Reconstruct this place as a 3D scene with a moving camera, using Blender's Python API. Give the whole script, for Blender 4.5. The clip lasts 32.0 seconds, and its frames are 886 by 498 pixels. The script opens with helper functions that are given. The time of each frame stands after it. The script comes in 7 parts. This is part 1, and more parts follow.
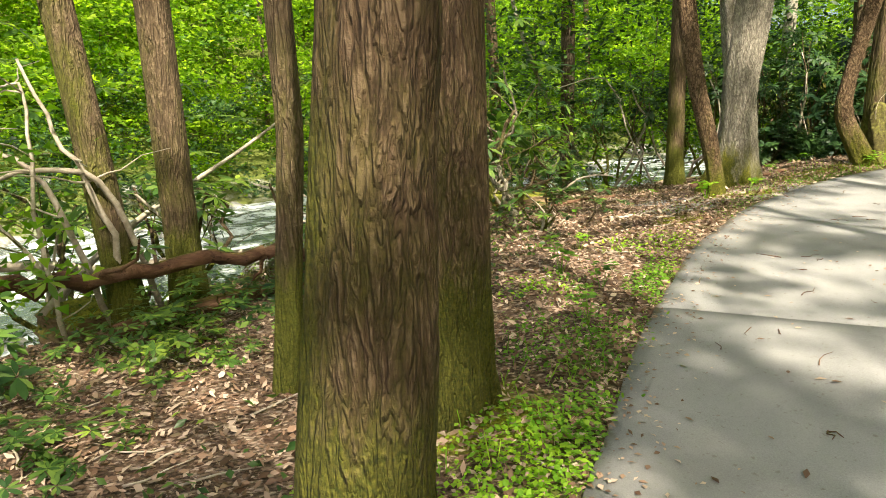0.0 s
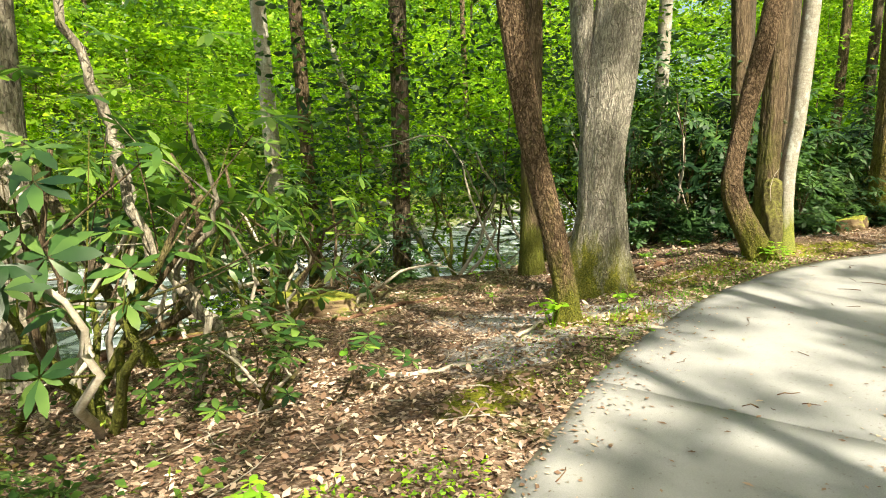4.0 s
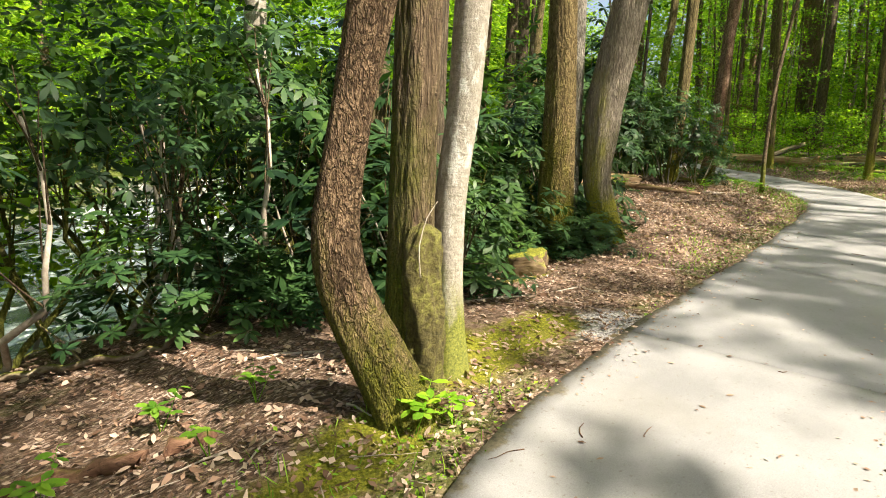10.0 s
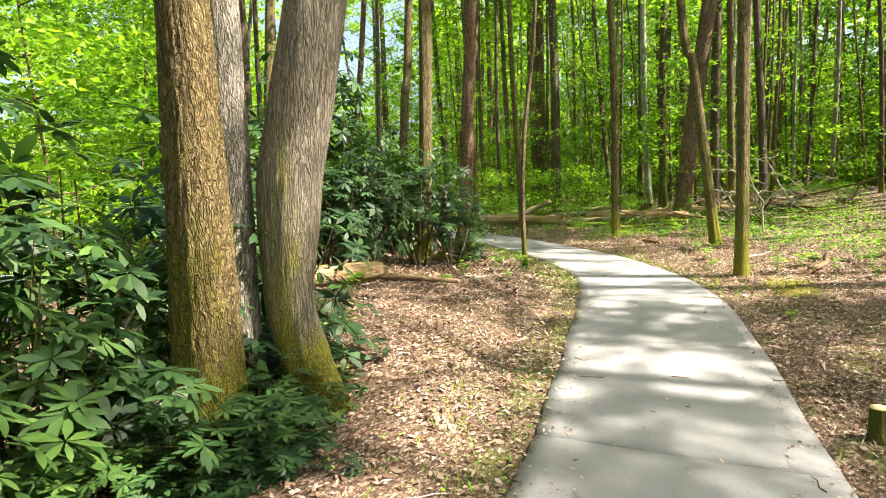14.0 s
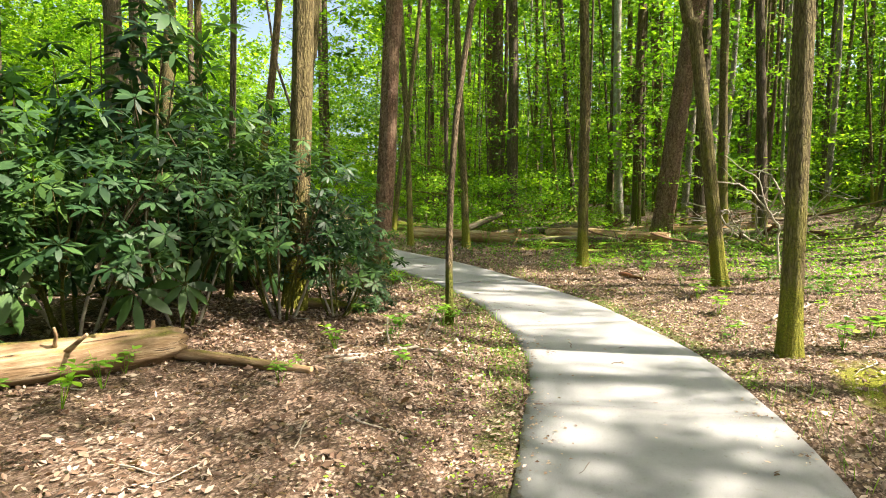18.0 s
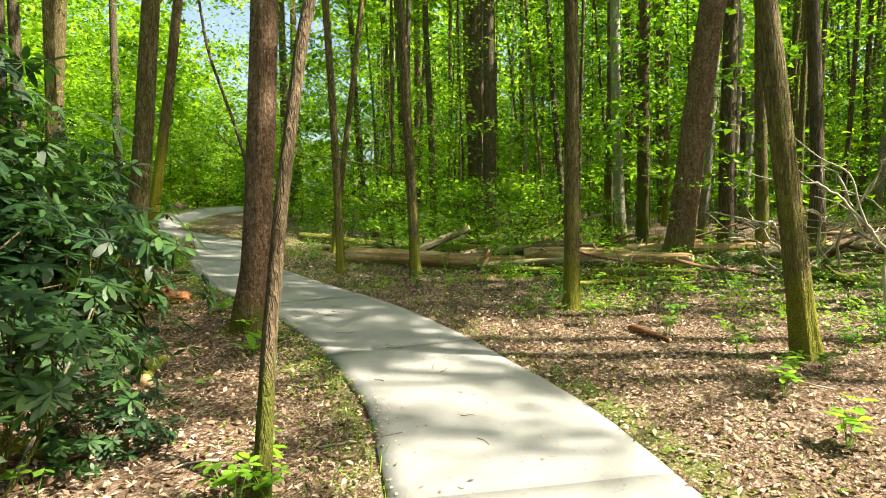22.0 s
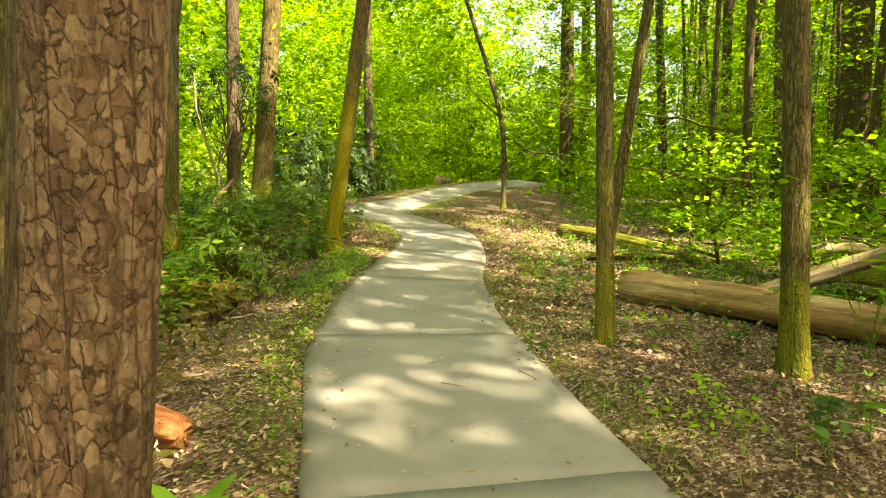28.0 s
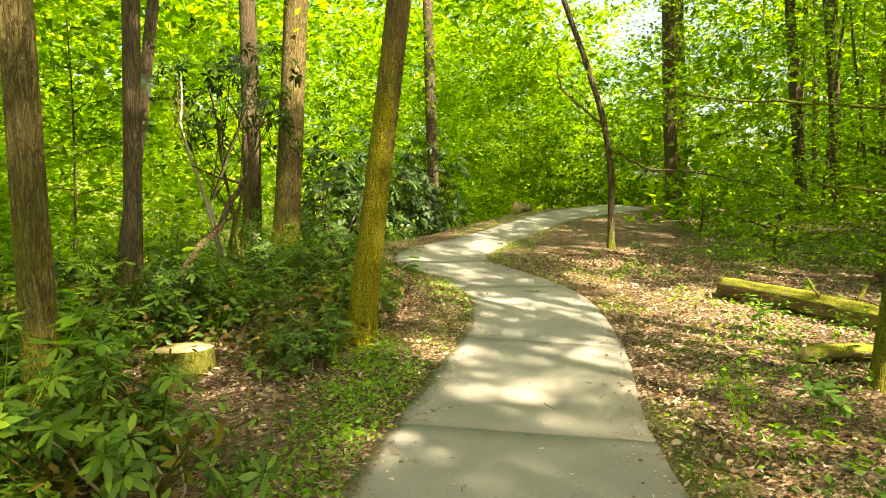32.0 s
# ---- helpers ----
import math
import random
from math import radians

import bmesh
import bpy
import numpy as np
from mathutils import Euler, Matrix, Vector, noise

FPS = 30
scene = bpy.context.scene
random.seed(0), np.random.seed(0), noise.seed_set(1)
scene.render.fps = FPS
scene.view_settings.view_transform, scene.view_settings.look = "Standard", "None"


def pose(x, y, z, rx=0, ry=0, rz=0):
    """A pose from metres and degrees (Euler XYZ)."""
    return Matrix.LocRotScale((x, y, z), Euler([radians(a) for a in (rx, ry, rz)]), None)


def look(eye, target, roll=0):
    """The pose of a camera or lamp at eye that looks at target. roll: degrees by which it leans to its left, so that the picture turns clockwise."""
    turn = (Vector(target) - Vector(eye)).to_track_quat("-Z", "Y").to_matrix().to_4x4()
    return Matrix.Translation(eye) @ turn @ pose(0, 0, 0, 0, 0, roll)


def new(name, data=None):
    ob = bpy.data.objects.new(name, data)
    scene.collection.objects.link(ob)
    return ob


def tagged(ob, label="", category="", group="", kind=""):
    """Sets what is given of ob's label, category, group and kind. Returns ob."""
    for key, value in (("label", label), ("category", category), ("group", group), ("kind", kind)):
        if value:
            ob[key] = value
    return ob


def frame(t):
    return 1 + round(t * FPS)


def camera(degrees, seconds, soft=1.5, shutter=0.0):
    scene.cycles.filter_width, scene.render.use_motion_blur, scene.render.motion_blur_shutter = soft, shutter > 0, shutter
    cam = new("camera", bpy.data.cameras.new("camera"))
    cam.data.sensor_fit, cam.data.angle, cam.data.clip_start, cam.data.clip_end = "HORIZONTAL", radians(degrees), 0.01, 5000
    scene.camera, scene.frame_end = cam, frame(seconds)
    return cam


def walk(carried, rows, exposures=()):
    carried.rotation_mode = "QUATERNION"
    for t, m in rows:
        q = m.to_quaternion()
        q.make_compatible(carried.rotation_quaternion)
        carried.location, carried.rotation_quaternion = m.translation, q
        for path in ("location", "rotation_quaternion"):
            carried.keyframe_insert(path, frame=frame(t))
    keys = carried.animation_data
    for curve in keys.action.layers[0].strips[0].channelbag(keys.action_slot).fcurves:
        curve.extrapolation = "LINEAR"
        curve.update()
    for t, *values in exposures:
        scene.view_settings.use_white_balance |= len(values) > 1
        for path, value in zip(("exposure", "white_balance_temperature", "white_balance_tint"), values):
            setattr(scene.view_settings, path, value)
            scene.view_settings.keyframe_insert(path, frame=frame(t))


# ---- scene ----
cam = camera(71.4, 32.0, 1.0)
METRES, EYE, TILT, LEAN, TURN = 31.5, 1.5, -11.4, 0.7, 0.0
ROWS = [
    (0.0, 0.0, 0.0, 0.0, 0.0, 0.0, -0.0),
    (0.5, 0.0086, 0.0135, 0.0053, -2.5, 0.83, 1.34),
    (1.0, 0.0173, 0.0252, 0.0095, -7.92, 1.47, 1.8),
    (1.5, 0.0256, 0.0362, 0.0128, -9.07, 1.64, 0.69),
    (2.0, 0.0296, 0.0473, 0.0165, -8.87, 1.86, 0.25),
    (2.5, 0.0365, 0.0589, 0.0192, -9.05, 2.72, 0.21),
    (3.0, 0.042, 0.0705, 0.0231, -8.91, 3.72, 0.0),
    (3.5, 0.0467, 0.0827, 0.0264, -9.03, 4.02, 0.42),
    (5.5, 0.0723, 0.1275, 0.0391, -11.5, 5.43, 1.2),
    (6.0, 0.0784, 0.139, 0.0436, -13.51, 5.22, 1.75),
    (6.5, 0.0865, 0.1504, 0.0469, -14.33, 5.31, 1.84),
    (7.0, 0.0923, 0.1614, 0.0505, -17.02, 5.15, 2.2),
    (7.5, 0.1014, 0.1728, 0.0521, -19.22, 4.84, 2.37),
    (8.0, 0.1091, 0.1832, 0.0559, -21.01, 4.68, 2.47),
    (8.5, 0.1184, 0.1932, 0.0588, -26.6, 4.15, 4.05),
    (9.0, 0.1288, 0.2021, 0.0625, -28.42, 3.3, 4.88),
    (9.5, 0.138, 0.212, 0.0655, -34.68, 1.72, 4.73),
    (10.0, 0.1504, 0.2201, 0.0685, -39.21, -0.05, 4.64),
    (10.5, 0.1602, 0.2286, 0.0722, -45.88, -0.73, 4.76),
    (11.0, 0.1719, 0.2348, 0.0736, -50.75, -1.67, 4.88),
    (11.5, 0.1836, 0.242, 0.0766, -51.17, -2.07, 4.65),
    (12.0, 0.1957, 0.2504, 0.0792, -51.28, -2.73, 5.1),
    (12.5, 0.2112, 0.2565, 0.0814, -51.25, -2.86, 6.58),
    (13.0, 0.2247, 0.2616, 0.0866, -53.13, -1.67, 9.09),
    (13.5, 0.2395, 0.2656, 0.0899, -58.4, 0.24, 9.74),
    (14.0, 0.2527, 0.2712, 0.0916, -60.17, 2.69, 10.92),
    (14.5, 0.2693, 0.2773, 0.0931, -60.78, 2.41, 10.92),
    (16.5, 0.3314, 0.2972, 0.1012, -62.07, 1.18, 9.46),
    (17.0, 0.3481, 0.2987, 0.1035, -62.32, 1.08, 9.2),
    (17.5, 0.3627, 0.3025, 0.1071, -63.01, 1.52, 9.33),
    (18.0, 0.3795, 0.3051, 0.1074, -63.95, 2.32, 9.56),
    (18.5, 0.3956, 0.3091, 0.1092, -63.82, 2.72, 9.7),
    (19.0, 0.4116, 0.3116, 0.1106, -64.35, 2.64, 9.99),
    (19.5, 0.4287, 0.3136, 0.1124, -64.36, 2.95, 10.17),
    (20.0, 0.4454, 0.3178, 0.1146, -64.69, 3.14, 10.56),
    (20.5, 0.4624, 0.3209, 0.1156, -64.43, 3.29, 9.81),
    (21.0, 0.4778, 0.3251, 0.1162, -64.48, 3.15, 9.28),
    (21.5, 0.4953, 0.3266, 0.1171, -64.58, 3.13, 9.56),
    (22.0, 0.512, 0.3309, 0.1185, -64.32, 3.12, 10.18),
    (22.5, 0.53, 0.3346, 0.1198, -63.88, 3.06, 10.29),
    (23.0, 0.5455, 0.3385, 0.122, -61.35, 3.45, 10.0),
    (23.5, 0.5612, 0.3452, 0.124, -60.67, 3.14, 9.97),
    (24.0, 0.5761, 0.3532, 0.1265, -57.16, 3.12, 8.67),
    (24.5, 0.5887, 0.3631, 0.1306, -55.84, 2.71, 8.97),
    (26.5, 0.644, 0.404, 0.1417, -45.49, 2.86, 6.92),
    (27.0, 0.6581, 0.4138, 0.1457, -43.11, 3.35, 6.64),
    (27.5, 0.6701, 0.4243, 0.1482, -38.62, 4.06, 5.96),
    (28.0, 0.6821, 0.4361, 0.1512, -37.62, 4.3, 5.68),
    (28.5, 0.6941, 0.4478, 0.1541, -34.8, 4.57, 5.13),
    (29.0, 0.704, 0.4615, 0.1585, -34.21, 4.31, 5.32),
    (29.5, 0.7157, 0.4737, 0.1624, -32.98, 4.37, 4.66),
    (30.0, 0.7228, 0.4861, 0.166, -32.58, 4.7, 4.67),
    (30.5, 0.7312, 0.498, 0.1697, -32.35, 5.51, 4.54),
    (31.0, 0.738, 0.5111, 0.1731, -32.03, 6.32, 5.95),
    (31.5, 0.7448, 0.5245, 0.1767, -32.43, 6.59, 6.71),
    (32.0, 0.7527, 0.5381, 0.1806, -30.86, 7.23, 6.12),
]
walk(cam, [(t, pose(0, 0, EYE, TILT, LEAN, TURN) @ pose(METRES * x, METRES * y, METRES * z, 90 + pitch, roll, yaw)) for t, x, y, z, yaw, pitch, roll in ROWS],
     [(0, 1.5, 7200, 8), (3, 1.6, 7200, 3), (6, 1.55, 6900, 8), (9, 1.5, 6900, 12), (12, 1.7, 6900, 11), (14, 2.1, 6700, 13), (17, 2.0, 6700, 12), (19, 1.9, 6800, 12), (22, 1.9, 7000, 5), (24, 2.25, 8000, 7), (27, 2.5, 10500, 7), (29, 2.55, 10000, 3), (32, 2.45, 9600, 6)])

# ---- world, sun ----
SUN_AZ, SUN_EL = 163.0, 50.0
world = bpy.data.worlds.new("world")
scene.world = world
world.use_nodes = True
wn = world.node_tree
sky = wn.nodes.new("ShaderNodeTexSky")
sky.sky_type = "NISHITA"
sky.sun_disc = False
sky.sun_elevation = radians(SUN_EL)
sky.sun_rotation = radians(SUN_AZ)
sky.air_density, sky.dust_density, sky.ozone_density = 1.0, 5.0, 1.0
wn.nodes["Background"].inputs[1].default_value = 0.10
wn.links.new(sky.outputs[0], wn.nodes["Background"].inputs[0])
sun = new("sun", bpy.data.lights.new("sun", "SUN"))
sun.data.energy, sun.data.angle, sun.data.color = 5.0, radians(0.55), (1.0, 0.93, 0.80)
sun_from = Vector((math.sin(radians(SUN_AZ)) * math.cos(radians(SUN_EL)), math.cos(radians(SUN_AZ)) * math.cos(radians(SUN_EL)), math.sin(radians(SUN_EL))))
sun.matrix_world = look(sun_from * 60, (0, 0, 0))

# ---- materials ----
def material(name):
    m = bpy.data.materials.new(name)
    m.use_nodes = True
    nt = m.node_tree
    return m, nt, nt.nodes["Principled BSDF"]


def node(nt, kind, **values):
    n = nt.nodes.new("ShaderNode" + kind)
    for key, v in values.items():
        n.inputs[key.replace("_", " ")].default_value = v
    return n


def coords(nt, scale=(1, 1, 1), world_space=True):
    mp = nt.nodes.new("ShaderNodeMapping")
    mp.inputs["Scale"].default_value = scale
    if world_space:
        src = nt.nodes.new("ShaderNodeNewGeometry").outputs["Position"]
    else:
        src = nt.nodes.new("ShaderNodeTexCoord").outputs["Object"]
    nt.links.new(src, mp.inputs["Vector"])
    return mp.outputs[0]


def noise_tex(nt, vec, scale, detail=4.0, rough=0.6, distort=0.0):
    n = node(nt, "TexNoise", Scale=scale, Detail=detail, Roughness=rough, Distortion=distort)
    nt.links.new(vec, n.inputs["Vector"])
    return n.outputs["Fac"]


def ramp(nt, fac, *stops):
    r = nt.nodes.new("ShaderNodeValToRGB")
    e = r.color_ramp.elements
    while len(e) < len(stops):
        e.new(0.5)
    for k, (p, c) in zip(e, stops):
        k.position = p
        k.color = (*c, 1) if len(c) == 3 else c
    nt.links.new(fac, r.inputs[0])
    return r.outputs[0]


def blend(nt, fac, a, b, how="MIX"):
    x = nt.nodes.new("ShaderNodeMix")
    x.data_type, x.blend_type = "RGBA", how
    for sock, v in ((x.inputs[0], fac), (x.inputs[6], a), (x.inputs[7], b)):
        if isinstance(v, (int, float)):
            sock.default_value = v
        elif isinstance(v, tuple):
            sock.default_value = (*v, 1)
        else:
            nt.links.new(v, sock)
    return x.outputs[2]


def maths(nt, op, a, b=0.0):
    x = nt.nodes.new("ShaderNodeMath")
    x.operation = op
    for sock, v in zip(x.inputs, (a, b)):
        if isinstance(v, (int, float)):
            sock.default_value = v
        else:
            nt.links.new(v, sock)
    return x.outputs[0]


def bump(nt, bsdf, height, strength=0.5, distance=0.02):
    b = node(nt, "Bump", Strength=strength, Distance=distance)
    nt.links.new(height, b.inputs["Height"])
    nt.links.new(b.outputs[0], bsdf.inputs["Normal"])
    return b.outputs[0]


def island(nt):
    return nt.nodes.new("ShaderNodeNewGeometry").outputs["Random Per Island"]


def offset(nt, vec, by, amount):
    """vec pushed about by noise."""
    w = node(nt, "TexNoise", Scale=by, Detail=3.0)
    nt.links.new(vec, w.inputs["Vector"])
    vm = nt.nodes.new("ShaderNodeVectorMath")
    vm.operation = "MULTIPLY_ADD"
    vm.inputs[1].default_value = (amount, amount, amount)
    nt.links.new(w.outputs["Color"], vm.inputs[0])
    nt.links.new(vec, vm.inputs[2])
    return vm.outputs[0]


def fissure(nt, vec, scale, lo, hi, detail=2.0):
    """1 on the ridges, 0 along braided dark lines."""
    n = noise_tex(nt, vec, scale, detail, 0.5, 0.3)
    return ramp(nt, maths(nt, "ABSOLUTE", maths(nt, "SUBTRACT", n, 0.5)), (lo, (0, 0, 0)), (hi, (1, 1, 1)))


def moss_over(nt, col, moss, moss_light):
    """Moss in patches, thickest at the foot."""
    sep = nt.nodes.new("ShaderNodeSeparateXYZ")
    nt.links.new(coords(nt, (1, 1, 1), False), sep.inputs[0])
    low = ramp(nt, maths(nt, "MULTIPLY", sep.outputs[2], 0.25), (0.0, (1, 1, 1)), (0.2, (0.4, 0.4, 0.4)), (1.0, (0.16, 0.16, 0.16)))
    side = maths(nt, "ADD", maths(nt, "MULTIPLY", sep.outputs[0], -0.9), 1.0)
    patch = noise_tex(nt, coords(nt, (1, 1, 0.35), False), 4.5, 6.0, 0.7)
    fac = ramp(nt, maths(nt, "MULTIPLY", maths(nt, "MULTIPLY", maths(nt, "MULTIPLY", low, side), patch), 2.0 * moss), (0.30, (0, 0, 0)), (0.52, (0.95, 0.95, 0.95)))
    mcol = ramp(nt, noise_tex(nt, coords(nt, (1, 1, 1), False), 70.0, 5.0, 0.7), (0.3, (0.04, 0.055, 0.008)), (0.7, moss_light))
    return blend(nt, fac, col, mcol)


def bark(name, dark, mid, light, furrow=14.0, stretch=0.12, moss=0.4, depth=0.03, plate=0.4, moss_light=(0.22, 0.24, 0.03)):
    """Furrowed bark: ridges that run along z and braid, broken across in places; plate: how strongly."""
    m, nt, b = material(name)
    v = offset(nt, coords(nt, (1, 1, stretch), False), 9.0, 0.05)
    deep = fissure(nt, v, furrow * 0.8, 0.0, 0.085)
    thin = fissure(nt, v, furrow * 1.7, 0.0, 0.12)
    across = fissure(nt, offset(nt, coords(nt, (0.55, 0.55, 1.0), False), 12.0, 0.06), furrow * 0.8, 0.0, 0.06)
    fine = noise_tex(nt, coords(nt, (1, 1, stretch * 2.2), False), 120.0, 6.0, 0.75)
    big = noise_tex(nt, coords(nt, (1, 1, 0.5), False), 2.3, 3.0)
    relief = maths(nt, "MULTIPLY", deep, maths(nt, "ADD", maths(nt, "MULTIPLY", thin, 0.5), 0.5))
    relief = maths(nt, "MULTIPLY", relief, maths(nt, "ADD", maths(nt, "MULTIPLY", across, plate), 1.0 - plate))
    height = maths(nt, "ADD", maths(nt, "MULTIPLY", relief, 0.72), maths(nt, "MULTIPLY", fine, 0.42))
    # furrow darkness is in the colour: ramp runs from dark recess to pale ridge
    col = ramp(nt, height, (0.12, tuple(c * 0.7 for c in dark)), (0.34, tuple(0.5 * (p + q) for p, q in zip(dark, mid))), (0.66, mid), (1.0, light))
    col = blend(nt, maths(nt, "MULTIPLY", ramp(nt, big, (0.35, (0, 0, 0)), (0.7, (1, 1, 1))), 0.4), col, blend(nt, 0.4, col, light))
    nt.links.new(moss_over(nt, col, moss, moss_light), b.inputs["Base Color"])
    b.inputs["Roughness"].default_value = 0.9
    b.inputs["Specular IOR Level"].default_value = 0.2
    bump(nt, b, height, 1.0, depth)
    return m


def flaky_bark(name, dark, mid, light, size=16.0, stretch=0.55, moss=0.4, depth=0.02):
    """Bark of overlapping flakes that stand out at different levels."""
    m, nt, b = material(name)
    v = offset(nt, offset(nt, coords(nt, (1, 1, stretch), False), 16.0, 0.05), 60.0, 0.02)
    levels, tones = None, None
    for k, (scale, weight) in enumerate(((size, 0.6), (size * 2.1, 0.4))):
        vor = node(nt, "TexVoronoi", Scale=scale)
        nt.links.new(v, vor.inputs["Vector"])
        sp = nt.nodes.new("ShaderNodeSeparateColor")
        nt.links.new(vor.outputs["Color"], sp.inputs[0])
        one, two = maths(nt, "MULTIPLY", sp.outputs[0], weight), maths(nt, "MULTIPLY", sp.outputs[1], weight)
        levels = one if levels is None else maths(nt, "ADD", levels, one)
        tones = two if tones is None else maths(nt, "ADD", tones, two)
    rim = node(nt, "TexVoronoi", Scale=size)
    rim.feature = "DISTANCE_TO_EDGE"
    nt.links.new(v, rim.inputs["Vector"])
    lines = ramp(nt, rim.outputs["Distance"], (0.0, (0, 0, 0)), (0.11, (1, 1, 1)))
    shown = ramp(nt, noise_tex(nt, coords(nt, (1, 1, 1), False), 24.0, 3.0), (0.4, (0.15, 0.15, 0.15)), (0.6, (1, 1, 1)))
    gaps = fissure(nt, offset(nt, coords(nt, (1, 1, 0.14), False), 9.0, 0.06), size * 0.55, 0.0, 0.06)
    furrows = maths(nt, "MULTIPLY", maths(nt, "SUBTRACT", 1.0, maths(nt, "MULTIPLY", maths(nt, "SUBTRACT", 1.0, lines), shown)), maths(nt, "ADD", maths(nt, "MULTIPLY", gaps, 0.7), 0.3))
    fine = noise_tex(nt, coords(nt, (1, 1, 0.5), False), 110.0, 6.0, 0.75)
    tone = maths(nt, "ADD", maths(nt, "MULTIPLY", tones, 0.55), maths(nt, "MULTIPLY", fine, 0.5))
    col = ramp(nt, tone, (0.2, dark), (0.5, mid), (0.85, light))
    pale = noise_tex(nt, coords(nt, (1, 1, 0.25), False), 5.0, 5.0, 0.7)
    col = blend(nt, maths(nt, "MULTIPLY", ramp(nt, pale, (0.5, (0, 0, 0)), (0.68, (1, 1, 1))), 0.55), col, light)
    # shadow edges round the flakes and in the cracks, painted into the colour
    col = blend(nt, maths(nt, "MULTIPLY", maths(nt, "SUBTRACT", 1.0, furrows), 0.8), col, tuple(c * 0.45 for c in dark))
    nt.links.new(moss_over(nt, col, moss, (0.22, 0.24, 0.03)), b.inputs["Base Color"])
    b.inputs["Roughness"].default_value = 0.88
    b.inputs["Specular IOR Level"].default_value = 0.2
    bump(nt, b, maths(nt, "ADD", maths(nt, "MULTIPLY", levels, furrows), maths(nt, "MULTIPLY", fine, 0.3)), 1.0, depth)
    return m


def smooth_bark(name, dark, mid, light, moss=0.4):
    """Thin smooth bark with pale lichen, dark freckles and faint rings."""
    m, nt, b = material(name)
    fine = noise_tex(nt, coords(nt, (1, 1, 0.6), False), 60.0, 6.0, 0.7)
    ring = noise_tex(nt, coords(nt, (0.25, 0.25, 1.0), False), 42.0, 4.0, 0.65)
    col = ramp(nt, maths(nt, "ADD", maths(nt, "MULTIPLY", fine, 0.6), maths(nt, "MULTIPLY", ring, 0.4)), (0.32, dark), (0.5, mid), (0.68, light))
    lichen = ramp(nt, noise_tex(nt, coords(nt, (1, 1, 0.55), False), 7.0, 6.0, 0.75), (0.53, (0, 0, 0)), (0.6, (0.75, 0.75, 0.75)))
    col = blend(nt, lichen, col, (0.47, 0.475, 0.43))
    stain = ramp(nt, noise_tex(nt, coords(nt, (1, 1, 0.22), False), 4.0, 6.0, 0.7), (0.5, (0, 0, 0)), (0.66, (0.75, 0.75, 0.75)))
    col = blend(nt, stain, col, (0.15, 0.125, 0.075))
    freck = ramp(nt, noise_tex(nt, coords(nt, (1, 1, 2.0), False), 55.0, 3.0, 0.6), (0.66, (0, 0, 0)), (0.72, (0.8, 0.8, 0.8)))
    col = blend(nt, freck, col, dark)
    nt.links.new(moss_over(nt, col, moss, (0.24, 0.25, 0.04)), b.inputs["Base Color"])
    b.inputs["Roughness"].default_value = 0.85
    b.inputs["Specular IOR Level"].default_value = 0.25
    bump(nt, b, maths(nt, "ADD", fine, maths(nt, "MULTIPLY", ring, 0.7)), 0.6, 0.012)
    return m


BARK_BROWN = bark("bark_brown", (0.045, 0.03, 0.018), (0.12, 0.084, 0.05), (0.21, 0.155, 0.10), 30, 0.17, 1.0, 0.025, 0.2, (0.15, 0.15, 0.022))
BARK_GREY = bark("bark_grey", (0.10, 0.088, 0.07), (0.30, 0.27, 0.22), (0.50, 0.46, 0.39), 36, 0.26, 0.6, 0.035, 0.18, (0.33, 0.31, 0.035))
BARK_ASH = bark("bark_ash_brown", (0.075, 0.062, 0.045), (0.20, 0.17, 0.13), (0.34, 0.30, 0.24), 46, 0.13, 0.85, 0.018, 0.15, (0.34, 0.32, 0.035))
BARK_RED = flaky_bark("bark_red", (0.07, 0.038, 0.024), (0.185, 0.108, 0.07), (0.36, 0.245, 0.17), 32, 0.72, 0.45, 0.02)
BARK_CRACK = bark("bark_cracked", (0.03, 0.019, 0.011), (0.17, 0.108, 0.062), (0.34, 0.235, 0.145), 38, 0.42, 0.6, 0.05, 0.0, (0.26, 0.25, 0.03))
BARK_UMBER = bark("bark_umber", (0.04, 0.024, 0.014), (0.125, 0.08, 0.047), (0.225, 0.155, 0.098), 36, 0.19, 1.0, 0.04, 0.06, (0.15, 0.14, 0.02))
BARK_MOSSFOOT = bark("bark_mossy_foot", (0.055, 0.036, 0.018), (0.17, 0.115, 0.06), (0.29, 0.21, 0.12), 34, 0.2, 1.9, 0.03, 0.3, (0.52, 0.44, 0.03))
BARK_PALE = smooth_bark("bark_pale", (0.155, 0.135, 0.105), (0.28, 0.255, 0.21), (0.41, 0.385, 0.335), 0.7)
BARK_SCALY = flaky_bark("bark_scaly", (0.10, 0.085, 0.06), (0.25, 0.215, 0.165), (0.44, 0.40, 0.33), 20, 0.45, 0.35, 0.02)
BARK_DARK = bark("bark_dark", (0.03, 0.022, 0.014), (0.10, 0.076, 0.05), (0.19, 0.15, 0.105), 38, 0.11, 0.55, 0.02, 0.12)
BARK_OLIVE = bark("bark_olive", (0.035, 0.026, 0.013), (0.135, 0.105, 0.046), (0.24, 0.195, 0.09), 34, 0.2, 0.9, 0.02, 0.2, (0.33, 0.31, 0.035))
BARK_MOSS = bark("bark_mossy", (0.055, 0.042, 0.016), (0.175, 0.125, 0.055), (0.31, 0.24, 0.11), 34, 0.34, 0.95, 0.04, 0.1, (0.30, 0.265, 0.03))


